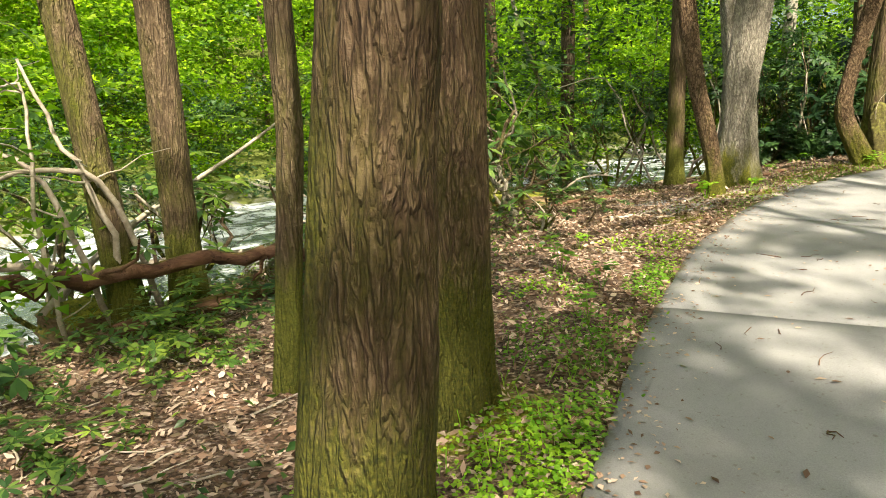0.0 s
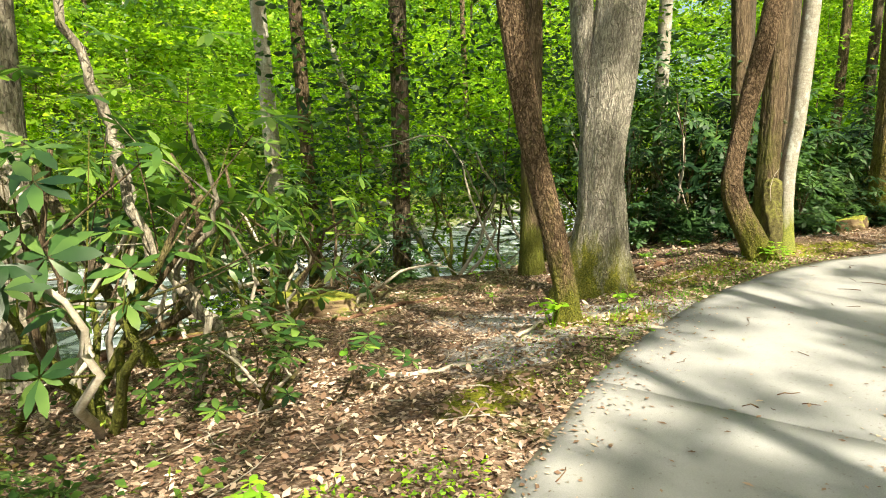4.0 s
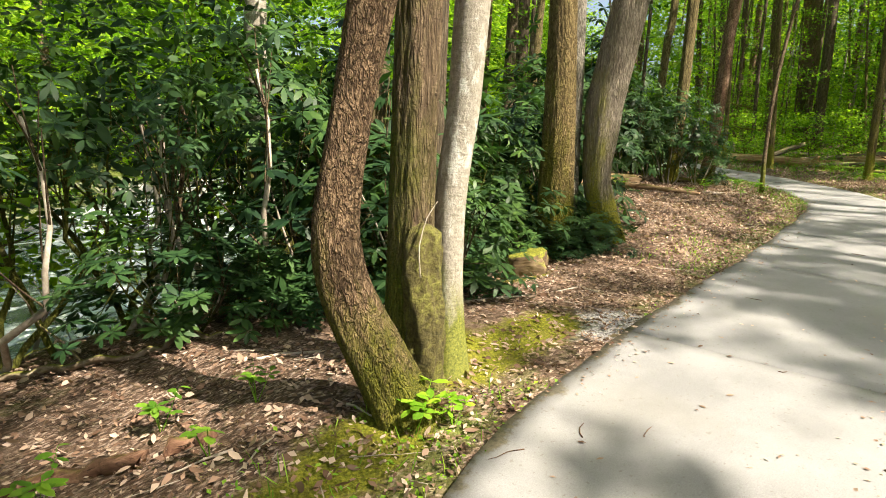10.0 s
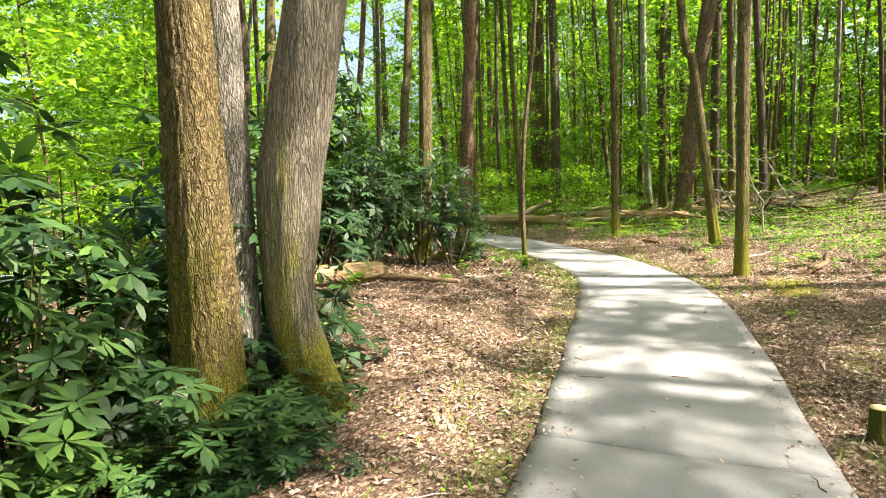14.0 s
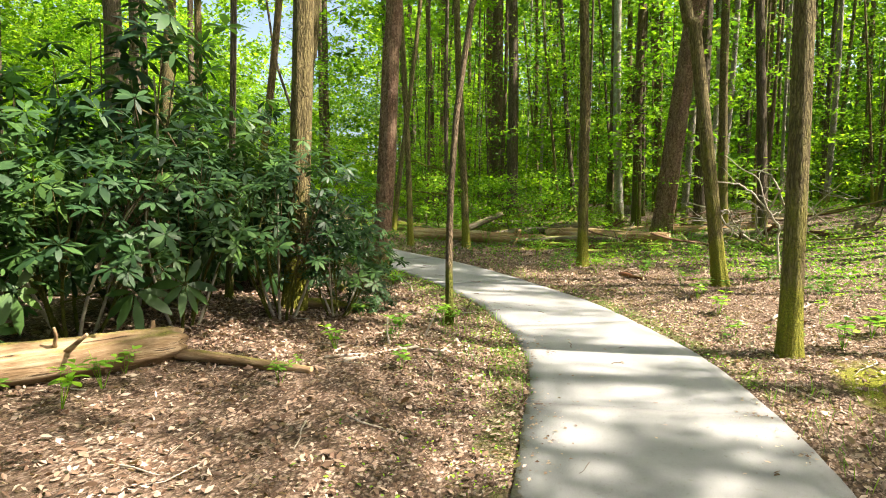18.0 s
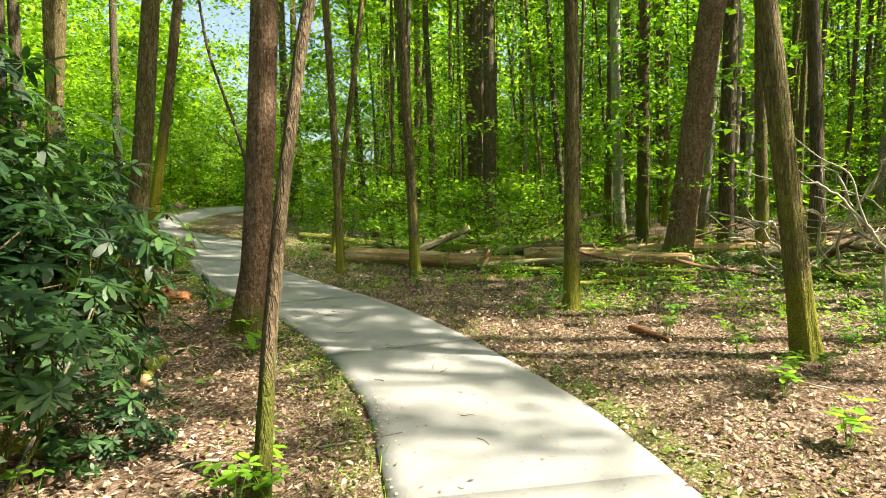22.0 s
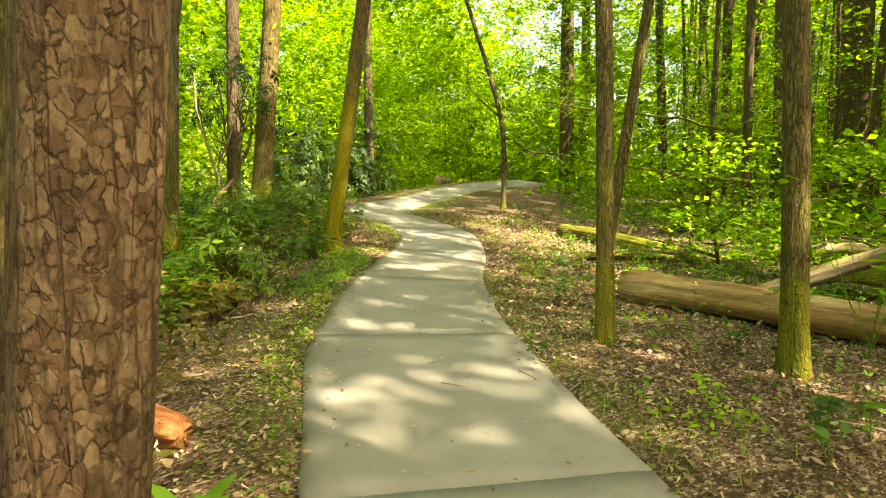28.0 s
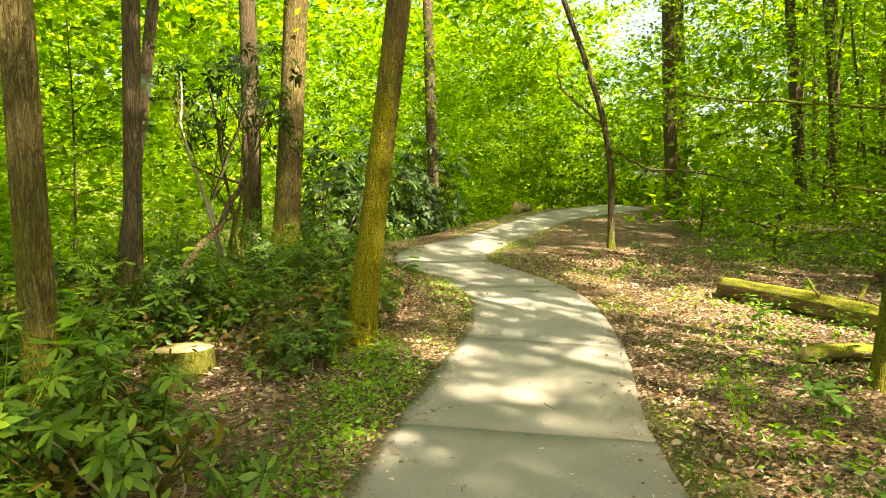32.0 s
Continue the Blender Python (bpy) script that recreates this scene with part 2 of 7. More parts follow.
def leaf_material(name, a, b_, c, trans=0.45, rough=0.45, spec=0.5, clump=0.0):
    m, nt, b = material(name)
    col = ramp(nt, island(nt), (0.0, a), (0.5, b_), (1.0, c))
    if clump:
        # noise varies the green by clump, with shaded gaps and sunny patches painted in
        clump_shade = ramp(nt, noise_tex(nt, coords(nt), clump, 4.0, 0.6), (0.36, (0.3, 0.4, 0.6)), (0.5, (0.85, 0.9, 1)), (0.64, (1.3, 1.2, 0.9)))
        col = blend(nt, 1.0, col, clump_shade, "MULTIPLY")
    nt.links.new(col, b.inputs["Base Color"])
    b.inputs["Roughness"].default_value = rough
    b.inputs["Specular IOR Level"].default_value = spec
    tr = nt.nodes.new("ShaderNodeBsdfTranslucent")
    nt.links.new(blend(nt, 1.0, col, (1.5, 1.7, 0.7), "MULTIPLY"), tr.inputs[0])
    mix = nt.nodes.new("ShaderNodeMixShader")
    mix.inputs[0].default_value = trans
    nt.links.new(b.outputs[0], mix.inputs[1])
    nt.links.new(tr.outputs[0], mix.inputs[2])
    nt.links.new(mix.outputs[0], nt.nodes["Material Output"].inputs[0])
    return m


LEAF_CANOPY = leaf_material("leaf_canopy", (0.12, 0.22, 0.02), (0.17, 0.29, 0.025), (0.24, 0.36, 0.035), 0.5, 0.6, 0.15)
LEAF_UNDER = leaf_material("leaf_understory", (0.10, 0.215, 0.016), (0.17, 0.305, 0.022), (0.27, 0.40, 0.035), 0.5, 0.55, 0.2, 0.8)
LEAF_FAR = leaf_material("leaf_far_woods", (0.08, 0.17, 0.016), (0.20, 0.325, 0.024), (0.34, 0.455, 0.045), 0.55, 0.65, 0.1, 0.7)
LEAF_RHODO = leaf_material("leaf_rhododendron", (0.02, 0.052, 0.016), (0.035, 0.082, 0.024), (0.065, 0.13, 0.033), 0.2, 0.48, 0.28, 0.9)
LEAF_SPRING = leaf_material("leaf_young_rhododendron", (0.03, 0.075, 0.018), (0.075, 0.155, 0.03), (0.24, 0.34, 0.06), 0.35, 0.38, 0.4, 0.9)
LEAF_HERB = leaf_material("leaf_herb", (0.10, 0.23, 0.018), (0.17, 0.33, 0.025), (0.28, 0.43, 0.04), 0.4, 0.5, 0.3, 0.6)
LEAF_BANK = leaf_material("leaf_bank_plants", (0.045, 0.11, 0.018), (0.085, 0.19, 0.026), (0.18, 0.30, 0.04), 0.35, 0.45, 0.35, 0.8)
LEAF_DEAD = leaf_material("leaf_dead", (0.10, 0.055, 0.035), (0.26, 0.168, 0.118), (0.54, 0.42, 0.34), 0.1, 0.75, 0.2)
LEAF_FERN = leaf_material("leaf_brown_fern", (0.13, 0.075, 0.03), (0.22, 0.15, 0.05), (0.17, 0.22, 0.04), 0.3, 0.7, 0.2, 0.8)

# soil and leaf litter
LITTER, nt, b = material("leaf_litter")
v = coords(nt)


def flakes(nt, vec, turn, scale):
    """Narrow leaf-shaped cells lying one way."""
    mp = nt.nodes.new("ShaderNodeMapping")
    mp.inputs["Rotation"].default_value = (0, 0, turn)
    mp.inputs["Scale"].default_value = (1.0, 2.1, 1.0)
    wob = node(nt, "TexNoise", Scale=18.0, Detail=2.0)
    nt.links.new(vec, wob.inputs["Vector"])
    vm = nt.nodes.new("ShaderNodeVectorMath")
    vm.operation = "MULTIPLY_ADD"
    vm.inputs[1].default_value = (0.05, 0.05, 0.02)
    nt.links.new(wob.outputs["Color"], vm.inputs[0])
    nt.links.new(vec, vm.inputs[2])
    nt.links.new(vm.outputs[0], mp.inputs["Vector"])
    vor = node(nt, "TexVoronoi", Scale=scale)
    nt.links.new(mp.outputs[0], vor.inputs["Vector"])
    sp = nt.nodes.new("ShaderNodeSeparateColor")
    nt.links.new(vor.outputs["Color"], sp.inputs[0])
    return sp.outputs[0], vor.outputs["Distance"]


which = ramp(nt, noise_tex(nt, v, 9.0, 2.0), (0.49, (0, 0, 0)), (0.51, (1, 1, 1)))
c1, d1 = flakes(nt, v, 0.5, 22.0)
c2, d2 = flakes(nt, v, 2.0, 33.0)
shade = blend(nt, which, c1, c2)
gap_ = blend(nt, which, d1, d2)
leafy = ramp(nt, shade, (0.0, (0.10, 0.06, 0.04)), (0.35, (0.20, 0.13, 0.09)), (0.7, (0.32, 0.23, 0.175)), (1.0, (0.50, 0.39, 0.32)))
tone_ = ramp(nt, noise_tex(nt, v, 2.6, 5.0, 0.7), (0.35, (0.6, 0.58, 0.56)), (0.65, (1.15, 1.15, 1.15)))
leafy = blend(nt, 1.0, leafy, tone_, "MULTIPLY")
leafy = blend(nt, maths(nt, "MULTIPLY", ramp(nt, gap_, (0.3, (0, 0, 0)), (0.75, (1, 1, 1))), 0.85), leafy, (0.045, 0.028, 0.018))
big = noise_tex(nt, v, 0.7, 5.0, 0.65)
soil = ramp(nt, noise_tex(nt, v, 30.0, 6.0, 0.7), (0.3, (0.085, 0.055, 0.036)), (0.7, (0.25, 0.175, 0.125)))
col = blend(nt, ramp(nt, big, (0.55, (0, 0, 0)), (0.72, (0.8, 0.8, 0.8))), leafy, soil)


def mask(nt, name, vec, scale, lo=0.42, hi=0.58):
    """A patch of the ground, its edge broken up by noise."""
    at = nt.nodes.new("ShaderNodeAttribute")
    at.attribute_name = name
    n = noise_tex(nt, vec, scale, 6.0, 0.75)
    f = maths(nt, "ADD", at.outputs["Fac"], maths(nt, "MULTIPLY", maths(nt, "SUBTRACT", n, 0.5), 1.1))
    return ramp(nt, f, (lo, (0, 0, 0)), (hi, (1, 1, 1)))


green = mask(nt, "green", v, 2.2, 0.45, 0.75)
gcol = ramp(nt, noise_tex(nt, v, 40.0, 5.0, 0.7), (0.3, (0.035, 0.06, 0.01)), (0.55, (0.11, 0.16, 0.02)), (0.75, (0.24, 0.24, 0.06)))
col = blend(nt, maths(nt, "MULTIPLY", green, 0.8), col, gcol)
pebble = node(nt, "TexVoronoi", Scale=75.0)
nt.links.new(v, pebble.inputs["Vector"])
pc = nt.nodes.new("ShaderNodeSeparateColor")
nt.links.new(pebble.outputs["Color"], pc.inputs[0])
gravel = ramp(nt, pc.outputs[0], (0.0, (0.16, 0.155, 0.155)), (0.6, (0.38, 0.365, 0.36)), (1.0, (0.62, 0.60, 0.58)))
col = blend(nt, maths(nt, "MULTIPLY", mask(nt, "gravel", v, 3.0, 0.4, 0.7), 0.85), col, gravel)
mossy = mask(nt, "moss", v, 7.0, 0.42, 0.75)
mcol = ramp(nt, noise_tex(nt, v, 55.0, 6.0, 0.75), (0.3, (0.045, 0.048, 0.008)), (0.5, (0.16, 0.165, 0.016)), (0.7, (0.31, 0.30, 0.035)))
mcol = blend(nt, ramp(nt, noise_tex(nt, v, 5.0, 4.0, 0.7), (0.5, (0, 0, 0)), (0.7, (0.7, 0.7, 0.7))), mcol, (0.16, 0.12, 0.04))
col = blend(nt, mossy, col, mcol)
nt.links.new(col, b.inputs["Base Color"])
b.inputs["Roughness"].default_value = 0.9
b.inputs["Specular IOR Level"].default_value = 0.15
bump(nt, b, maths(nt, "ADD", maths(nt, "MULTIPLY", shade, 0.7), noise_tex(nt, v, 60.0, 4.0)), 0.8, 0.03)

CONCRETE, nt, b = material("concrete")
v = coords(nt)
oi = nt.nodes.new("ShaderNodeObjectInfo")
stain = noise_tex(nt, v, 1.3, 6.0, 0.65)
col = ramp(nt, stain, (0.32, (0.14, 0.139, 0.14)), (0.5, (0.205, 0.203, 0.204)), (0.68, (0.25, 0.248, 0.248)))
col = blend(nt, 0.35, col, ramp(nt, noise_tex(nt, v, 160.0, 3.0, 0.8), (0.3, (0.10, 0.10, 0.10)), (0.7, (0.36, 0.36, 0.36))))
col = blend(nt, maths(nt, "MULTIPLY", oi.outputs["Random"], 0.18), col, (0.36, 0.36, 0.37))
speck = ramp(nt, noise_tex(nt, v, 38.0, 2.0, 0.5), (0.66, (0, 0, 0)), (0.72, (0.55, 0.55, 0.55)))
col = blend(nt, speck, col, (0.13, 0.115, 0.09))
edge = nt.nodes.new("ShaderNodeAttribute")
edge.attribute_name = "edge"
grime = maths(nt, "ADD", edge.outputs["Fac"], maths(nt, "MULTIPLY", maths(nt, "SUBTRACT", noise_tex(nt, v, 4.0, 7.0, 0.75), 0.5), 1.5))
dirt = ramp(nt, noise_tex(nt, v, 26.0, 5.0, 0.7), (0.35, (0.07, 0.06, 0.035)), (0.6, (0.19, 0.16, 0.10)), (0.75, (0.15, 0.16, 0.05)))
col = blend(nt, ramp(nt, grime, (0.72, (0, 0, 0)), (0.86, (0.9, 0.9, 0.9))), col, dirt)
damp = ramp(nt, noise_tex(nt, v, 0.55, 4.0, 0.6), (0.52, (0, 0, 0)), (0.66, (0.35, 0.35, 0.35)))
col = blend(nt, damp, col, (0.20, 0.19, 0.165))
nt.links.new(col, b.inputs["Base Color"])
b.inputs["Roughness"].default_value = 0.85
b.inputs["Specular IOR Level"].default_value = 0.25
bump(nt, b, noise_tex(nt, v, 220.0, 3.0, 0.7), 0.25, 0.004)


def simple(name, stops, scale, rough=0.85, strength=0.5, dist=0.02, stretch=(1, 1, 1), spec=0.3):
    m, nt, b = material(name)
    v = coords(nt, stretch, False)
    n1 = noise_tex(nt, v, scale, 6.0, 0.7)
    n2 = noise_tex(nt, v, scale * 0.17, 3.0)
    f = maths(nt, "ADD", maths(nt, "MULTIPLY", n1, 0.65), maths(nt, "MULTIPLY", n2, 0.35))
    nt.links.new(ramp(nt, f, *stops), b.inputs["Base Color"])
    b.inputs["Roughness"].default_value = rough
    b.inputs["Specular IOR Level"].default_value = spec
    bump(nt, b, n1, strength, dist)
    return m


BARK_BURL = simple("mossy_burl", ((0.32, (0.03, 0.026, 0.011)), (0.48, (0.10, 0.085, 0.03)), (0.6, (0.17, 0.165, 0.04)), (0.72, (0.30, 0.29, 0.10))), 24, 0.95, 1.0, 0.04)
ROCK = simple("river_rock", ((0.3, (0.10, 0.10, 0.09)), (0.5, (0.25, 0.25, 0.23)), (0.7, (0.42, 0.41, 0.38))), 6, 0.7, 0.5)


def wood(name, dark, mid, light, moss=0.0):
    """Old log wood: grain along x, dark cracks, rot in blotches, moss on the upper side."""
    m, nt, b = material(name)
    grain = noise_tex(nt, coords(nt, (0.10, 1, 1), False), 16.0, 6.0, 0.7, 0.4)
    blot = noise_tex(nt, coords(nt, (0.5, 1, 1), False), 3.2, 5.0, 0.65)
    cracks = noise_tex(nt, coords(nt, (0.05, 1, 1), False), 42.0, 3.0, 0.6)
    col = ramp(nt, maths(nt, "ADD", maths(nt, "MULTIPLY", grain, 0.55), maths(nt, "MULTIPLY", blot, 0.45)), (0.34, dark), (0.5, mid), (0.64, light))
    split = ramp(nt, cracks, (0.30, (1, 1, 1)), (0.38, (0, 0, 0)))
    col = blend(nt, maths(nt, "MULTIPLY", split, 0.8), col, tuple(c * 0.3 for c in dark))
    if moss:
        up = nt.nodes.new("ShaderNodeSeparateXYZ")
        nt.links.new(nt.nodes.new("ShaderNodeNewGeometry").outputs["Normal"], up.inputs[0])
        f = maths(nt, "ADD", maths(nt, "MULTIPLY", up.outputs[2], 0.35), maths(nt, "MULTIPLY", noise_tex(nt, coords(nt), 4.5, 6.0, 0.75), moss))
        green_ = ramp(nt, noise_tex(nt, coords(nt), 50.0, 4.0), (0.3, (0.05, 0.065, 0.01)), (0.7, (0.27, 0.27, 0.03)))
        col = blend(nt, ramp(nt, f, (0.45, (0, 0, 0)), (0.6, (0.95, 0.95, 0.95))), col, green_)
    nt.links.new(col, b.inputs["Base Color"])
    b.inputs["Roughness"].default_value = 0.85
    b.inputs["Specular IOR Level"].default_value = 0.25
    bump(nt, b, maths(nt, "SUBTRACT", maths(nt, "ADD", grain, maths(nt, "MULTIPLY", blot, 0.6)), maths(nt, "MULTIPLY", split, 0.5)), 0.9, 0.025)
    return m


WOOD_BARE = wood("bare_log_wood", (0.13, 0.065, 0.028), (0.33, 0.20, 0.095), (0.55, 0.42, 0.26), 0.25)
WOOD_GREY = wood("weathered_wood", (0.055, 0.042, 0.028), (0.17, 0.13, 0.085), (0.36, 0.30, 0.22), 0.45)
WOOD_MOSS = wood("mossy_log", (0.04, 0.028, 0.015), (0.13, 0.09, 0.045), (0.24, 0.18, 0.10), 0.85)
WOOD_ROT = wood("rotten_red_wood", (0.03, 0.014, 0.009), (0.12, 0.06, 0.036), (0.25, 0.15, 0.095), 0.3)
WOOD_RED = wood("crumbling_red_wood", (0.03, 0.011, 0.006), (0.14, 0.05, 0.02), (0.33, 0.15, 0.065), 0.15)
WOOD_TAN = wood("crumbling_tan_wood", (0.09, 0.05, 0.025), (0.24, 0.155, 0.085), (0.46, 0.35, 0.23), 0.35)
MOSSY_STONE = wood("mossy_stone", (0.045, 0.03, 0.018), (0.14, 0.095, 0.055), (0.26, 0.19, 0.11), 0.75)
CUT_END = simple("cut_wood", ((0.3, (0.32, 0.21, 0.11)), (0.5, (0.50, 0.36, 0.20)), (0.7, (0.62, 0.48, 0.30))), 30, 0.8, 0.3, 0.01)
TWIG = simple("dead_twig", ((0.3, (0.18, 0.15, 0.115)), (0.5, (0.36, 0.31, 0.25)), (0.7, (0.58, 0.53, 0.46))), 20, 0.85, 0.4, 0.01)

WATER, nt, b = material("river_water")
v = coords(nt, (1, 1, 1))
swirl = noise_tex(nt, v, 1.6, 6.0, 0.65, 0.6)
foam = ramp(nt, noise_tex(nt, v, 0.85, 7.0, 0.72, 0.8), (0.45, (0, 0, 0)), (0.6, (1, 1, 1)))
nt.links.new(blend(nt, foam, (0.06, 0.085, 0.08), (0.75, 0.80, 0.82)), b.inputs["Base Color"])
nt.links.new(maths(nt, "ADD", maths(nt, "MULTIPLY", foam, 0.55), 0.08), b.inputs["Roughness"])
b.inputs["IOR"].default_value = 1.33
bump(nt, b, maths(nt, "ADD", swirl, maths(nt, "MULTIPLY", noise_tex(nt, v, 7.0, 4.0), 0.4)), 0.9, 0.12)

# ---- mesh helpers ----
def mesh_of(name, verts, faces, mats, smooth=False, index=None):
    """faces: an (n, k) array, or a list of such arrays; index: material per face."""
    verts = np.asarray(verts, dtype=np.float32).reshape(-1, 3)
    groups = [np.asarray(f, dtype=np.int32) for f in (faces if isinstance(faces, list) else [faces])]
    me = bpy.data.meshes.new(name)
    me.vertices.add(len(verts))
    me.vertices.foreach_set("co", verts.ravel())
    loops = np.concatenate([f.ravel() for f in groups])
    sizes = np.concatenate([np.full(len(f), f.shape[1], dtype=np.int32) for f in groups])
    starts = np.concatenate([[0], np.cumsum(sizes)[:-1]]).astype(np.int32)
    me.loops.add(len(loops))
    me.loops.foreach_set("vertex_index", loops)
    me.polygons.add(len(sizes))
    me.polygons.foreach_set("loop_start", starts)
    for m in (mats if isinstance(mats, (list, tuple)) else [mats]):
        me.materials.append(m)
    if index is not None:
        me.polygons.foreach_set("material_index", np.asarray(index, dtype=np.int32))
    if smooth:
        me.polygons.foreach_set("use_smooth", np.ones(len(sizes), dtype=bool))
    me.update(calc_edges=True)
    me.validate()
    return me


def part(name, mesh, parent, label=""):
    ob = new(name, mesh)
    ob.parent = parent
    return tagged(ob, label)


def empty(name, x, y, z, rz=0, s=1.0):
    ob = new(name)
    ob.empty_display_size = 0.2
    ob.matrix_basis = pose(x, y, z, 0, 0, rz) @ Matrix.Scale(s, 4)
    return ob


def smoothstep(a, b, x):
    t = np.clip((np.asarray(x, dtype=float) - a) / (b - a), 0, 1)
    return t * t * (3 - 2 * t)


def fbm(x, y, seed=0, octaves=4, scale=1.0):
    """Cheap smooth unevenness from turned sine waves."""
    r = np.random.RandomState(seed)
    out = np.zeros_like(np.asarray(x, dtype=float))
    amp, fr = 1.0, scale
    for _ in range(octaves):
        for _ in range(3):
            a, p = r.uniform(0, 6.283, 2)
            out += amp / 3 * np.sin(fr * (np.cos(a) * x + np.sin(a) * y) + p)
        amp *= 0.5
        fr *= 2.03
    return out


def tube(spine, radii, seg=12, wobble=None, cap=True):
    """A tube along a spine; wobble(angle, height) scales the radius."""
    spine = np.asarray(spine, dtype=float)
    n = len(spine)
    tan = np.gradient(spine, axis=0)
    tan /= np.linalg.norm(tan, axis=1)[:, None] + 1e-9
    ref = np.array([1.0, 0.0, 0.0]) if abs(tan[0][0]) < 0.8 else np.array([0.0, 0.0, 1.0])
    ang = np.arange(seg) * 2 * math.pi / seg
    verts = []
    for i in range(n):
        u = ref - tan[i] * (ref @ tan[i])
        u /= np.linalg.norm(u)
        w = np.cross(tan[i], u)
        r = np.full(seg, radii[i])
        if wobble is not None:
            r = r * wobble(ang, spine[i][2], i / (n - 1))
        verts.append(spine[i] + np.outer(np.cos(ang) * r, u) + np.outer(np.sin(ang) * r, w))
    verts = np.concatenate(verts)
    k = np.arange(seg)
    ring = np.stack([k, (k + 1) % seg, (k + 1) % seg + seg, k + seg], 1)
    quads = np.concatenate([ring + i * seg for i in range(n - 1)])
    faces = [quads]
    if cap:
        verts = np.concatenate([verts, spine[:1], spine[-1:]])
        a, z = len(verts) - 2, len(verts) - 1
        faces.append(np.concatenate([np.stack([(k + 1) % seg, k, np.full(seg, a)], 1), np.stack([k + (n - 1) * seg, (k + 1) % seg + (n - 1) * seg, np.full(seg, z)], 1)]))
    return verts, faces


def merge(pieces):
    """Joins (verts, [quads, tris]) pieces."""
    vs, qs, ts, n = [], [], [], 0
    for v, f in pieces:
        vs.append(v)
        for g in f:
            (qs if g.shape[1] == 4 else ts).append(g + n)
        n += len(v)
    out = []
    if qs:
        out.append(np.concatenate(qs))
    if ts:
        out.append(np.concatenate(ts))
    return np.concatenate(vs), out


def leaves(centres, dirs, normals, length, width, fold=0.25, long=False, droop=0.0):
    """Folded leaves: each a rhombus (or a six-point blade) of its own island."""
    n = len(centres)
    d = dirs / (np.linalg.norm(dirs, axis=1)[:, None] + 1e-9)
    s = np.cross(d, normals)
    s /= np.linalg.norm(s, axis=1)[:, None] + 1e-9
    u = np.cross(s, d)
    L, W = np.reshape(length, (-1, 1)), np.reshape(width, (-1, 1))
    base, tip = centres, centres + d * L - u * L * droop
    if long == "tri":
        verts = np.stack([base + s * W * 0.5, tip, base - s * W * 0.5], 1).reshape(-1, 3)
        return verts, [np.arange(n * 3).reshape(-1, 3)]
    if long:
        m1 = centres + d * L * 0.42 - u * L * droop * 0.2
        m2 = centres + d * L * 0.78 - u * L * droop * 0.6
        verts = np.stack([base, m1 + s * W * 0.5, m1 - s * W * 0.5, m2 + s * W * 0.4, m2 - s * W * 0.4, tip], 1).reshape(-1, 3)
        o = (np.arange(n) * 6)[:, None]
        return verts, [o + [1, 3, 4, 2], np.concatenate([o + [0, 1, 2], o + [3, 5, 4]])]
    mid = centres + d * L * 0.5 - u * L * droop * 0.3
    a, b = mid + s * W * 0.5 + u * W * fold, mid - s * W * 0.5 + u * W * fold
    verts = np.stack([base, a, tip, b], 1).reshape(-1, 3)
    o = (np.arange(n) * 4)[:, None]
    return verts, [np.concatenate([o + [0, 1, 2], o + [0, 2, 3]])]


# ---- plan of the walk: the path's edges and the ground ----
LEFT = ((-4.0, -6.0), (-2.0, -2.8), (-0.45, 0.0), (0.40, 1.80), (0.97, 3.08), (1.85, 4.75), (2.65, 5.95), (3.55, 7.0), (4.9, 8.15), (6.6, 9.15), (9.0, 9.85), (12.15, 10.5),
        (14.3, 11.0), (16.9, 11.65), (18.3, 12.2), (20.0, 13.4), (21.3, 14.8), (22.4, 16.4), (23.55, 18.7), (24.9, 20.6), (26.3, 22.0), (27.7, 23.6), (28.15, 25.0),
        (28.05, 26.2), (28.9, 27.4), (31.0, 28.7), (34.5, 31.3), (38.0, 33.6), (43.0, 36.0))
RIGHT = ((-2.2, -7.2), (-0.2, -3.8), (1.3, -0.7), (2.25, 1.6), (2.87, 3.13), (3.70, 4.52), (4.55, 5.5), (5.4, 6.25), (6.55, 7.15), (7.6, 7.6), (9.6, 8.15), (12.6, 8.75),
         (15.0, 9.2), (17.4, 9.8), (18.8, 10.5), (20.7, 11.8), (22.4, 13.6), (23.8, 15.3), (25.2, 18.0), (26.6, 20.1), (28.1, 21.7), (29.3, 23.4), (29.75, 24.9),
         (29.7, 26.0), (30.4, 27.0), (32.5, 28.5), (36.0, 31.0), (39.0, 32.6), (44.0, 34.6))


def spline(points, per=8):
    p = np.array(points, dtype=float)
    p = np.vstack([2 * p[0] - p[1], p, 2 * p[-1] - p[-2]])
    t = np.linspace(0, 1, per, endpoint=False)[:, None]
    out = [0.5 * (2 * p[i] + (p[i + 1] - p[i - 1]) * t + (2 * p[i - 1] - 5 * p[i] + 4 * p[i + 1] - p[i + 2]) * t ** 2 + (3 * p[i] - p[i - 1] - 3 * p[i + 1] + p[i + 2]) * t ** 3)
           for i in range(1, len(p) - 2)]
    return np.vstack(out + [p[-2]])


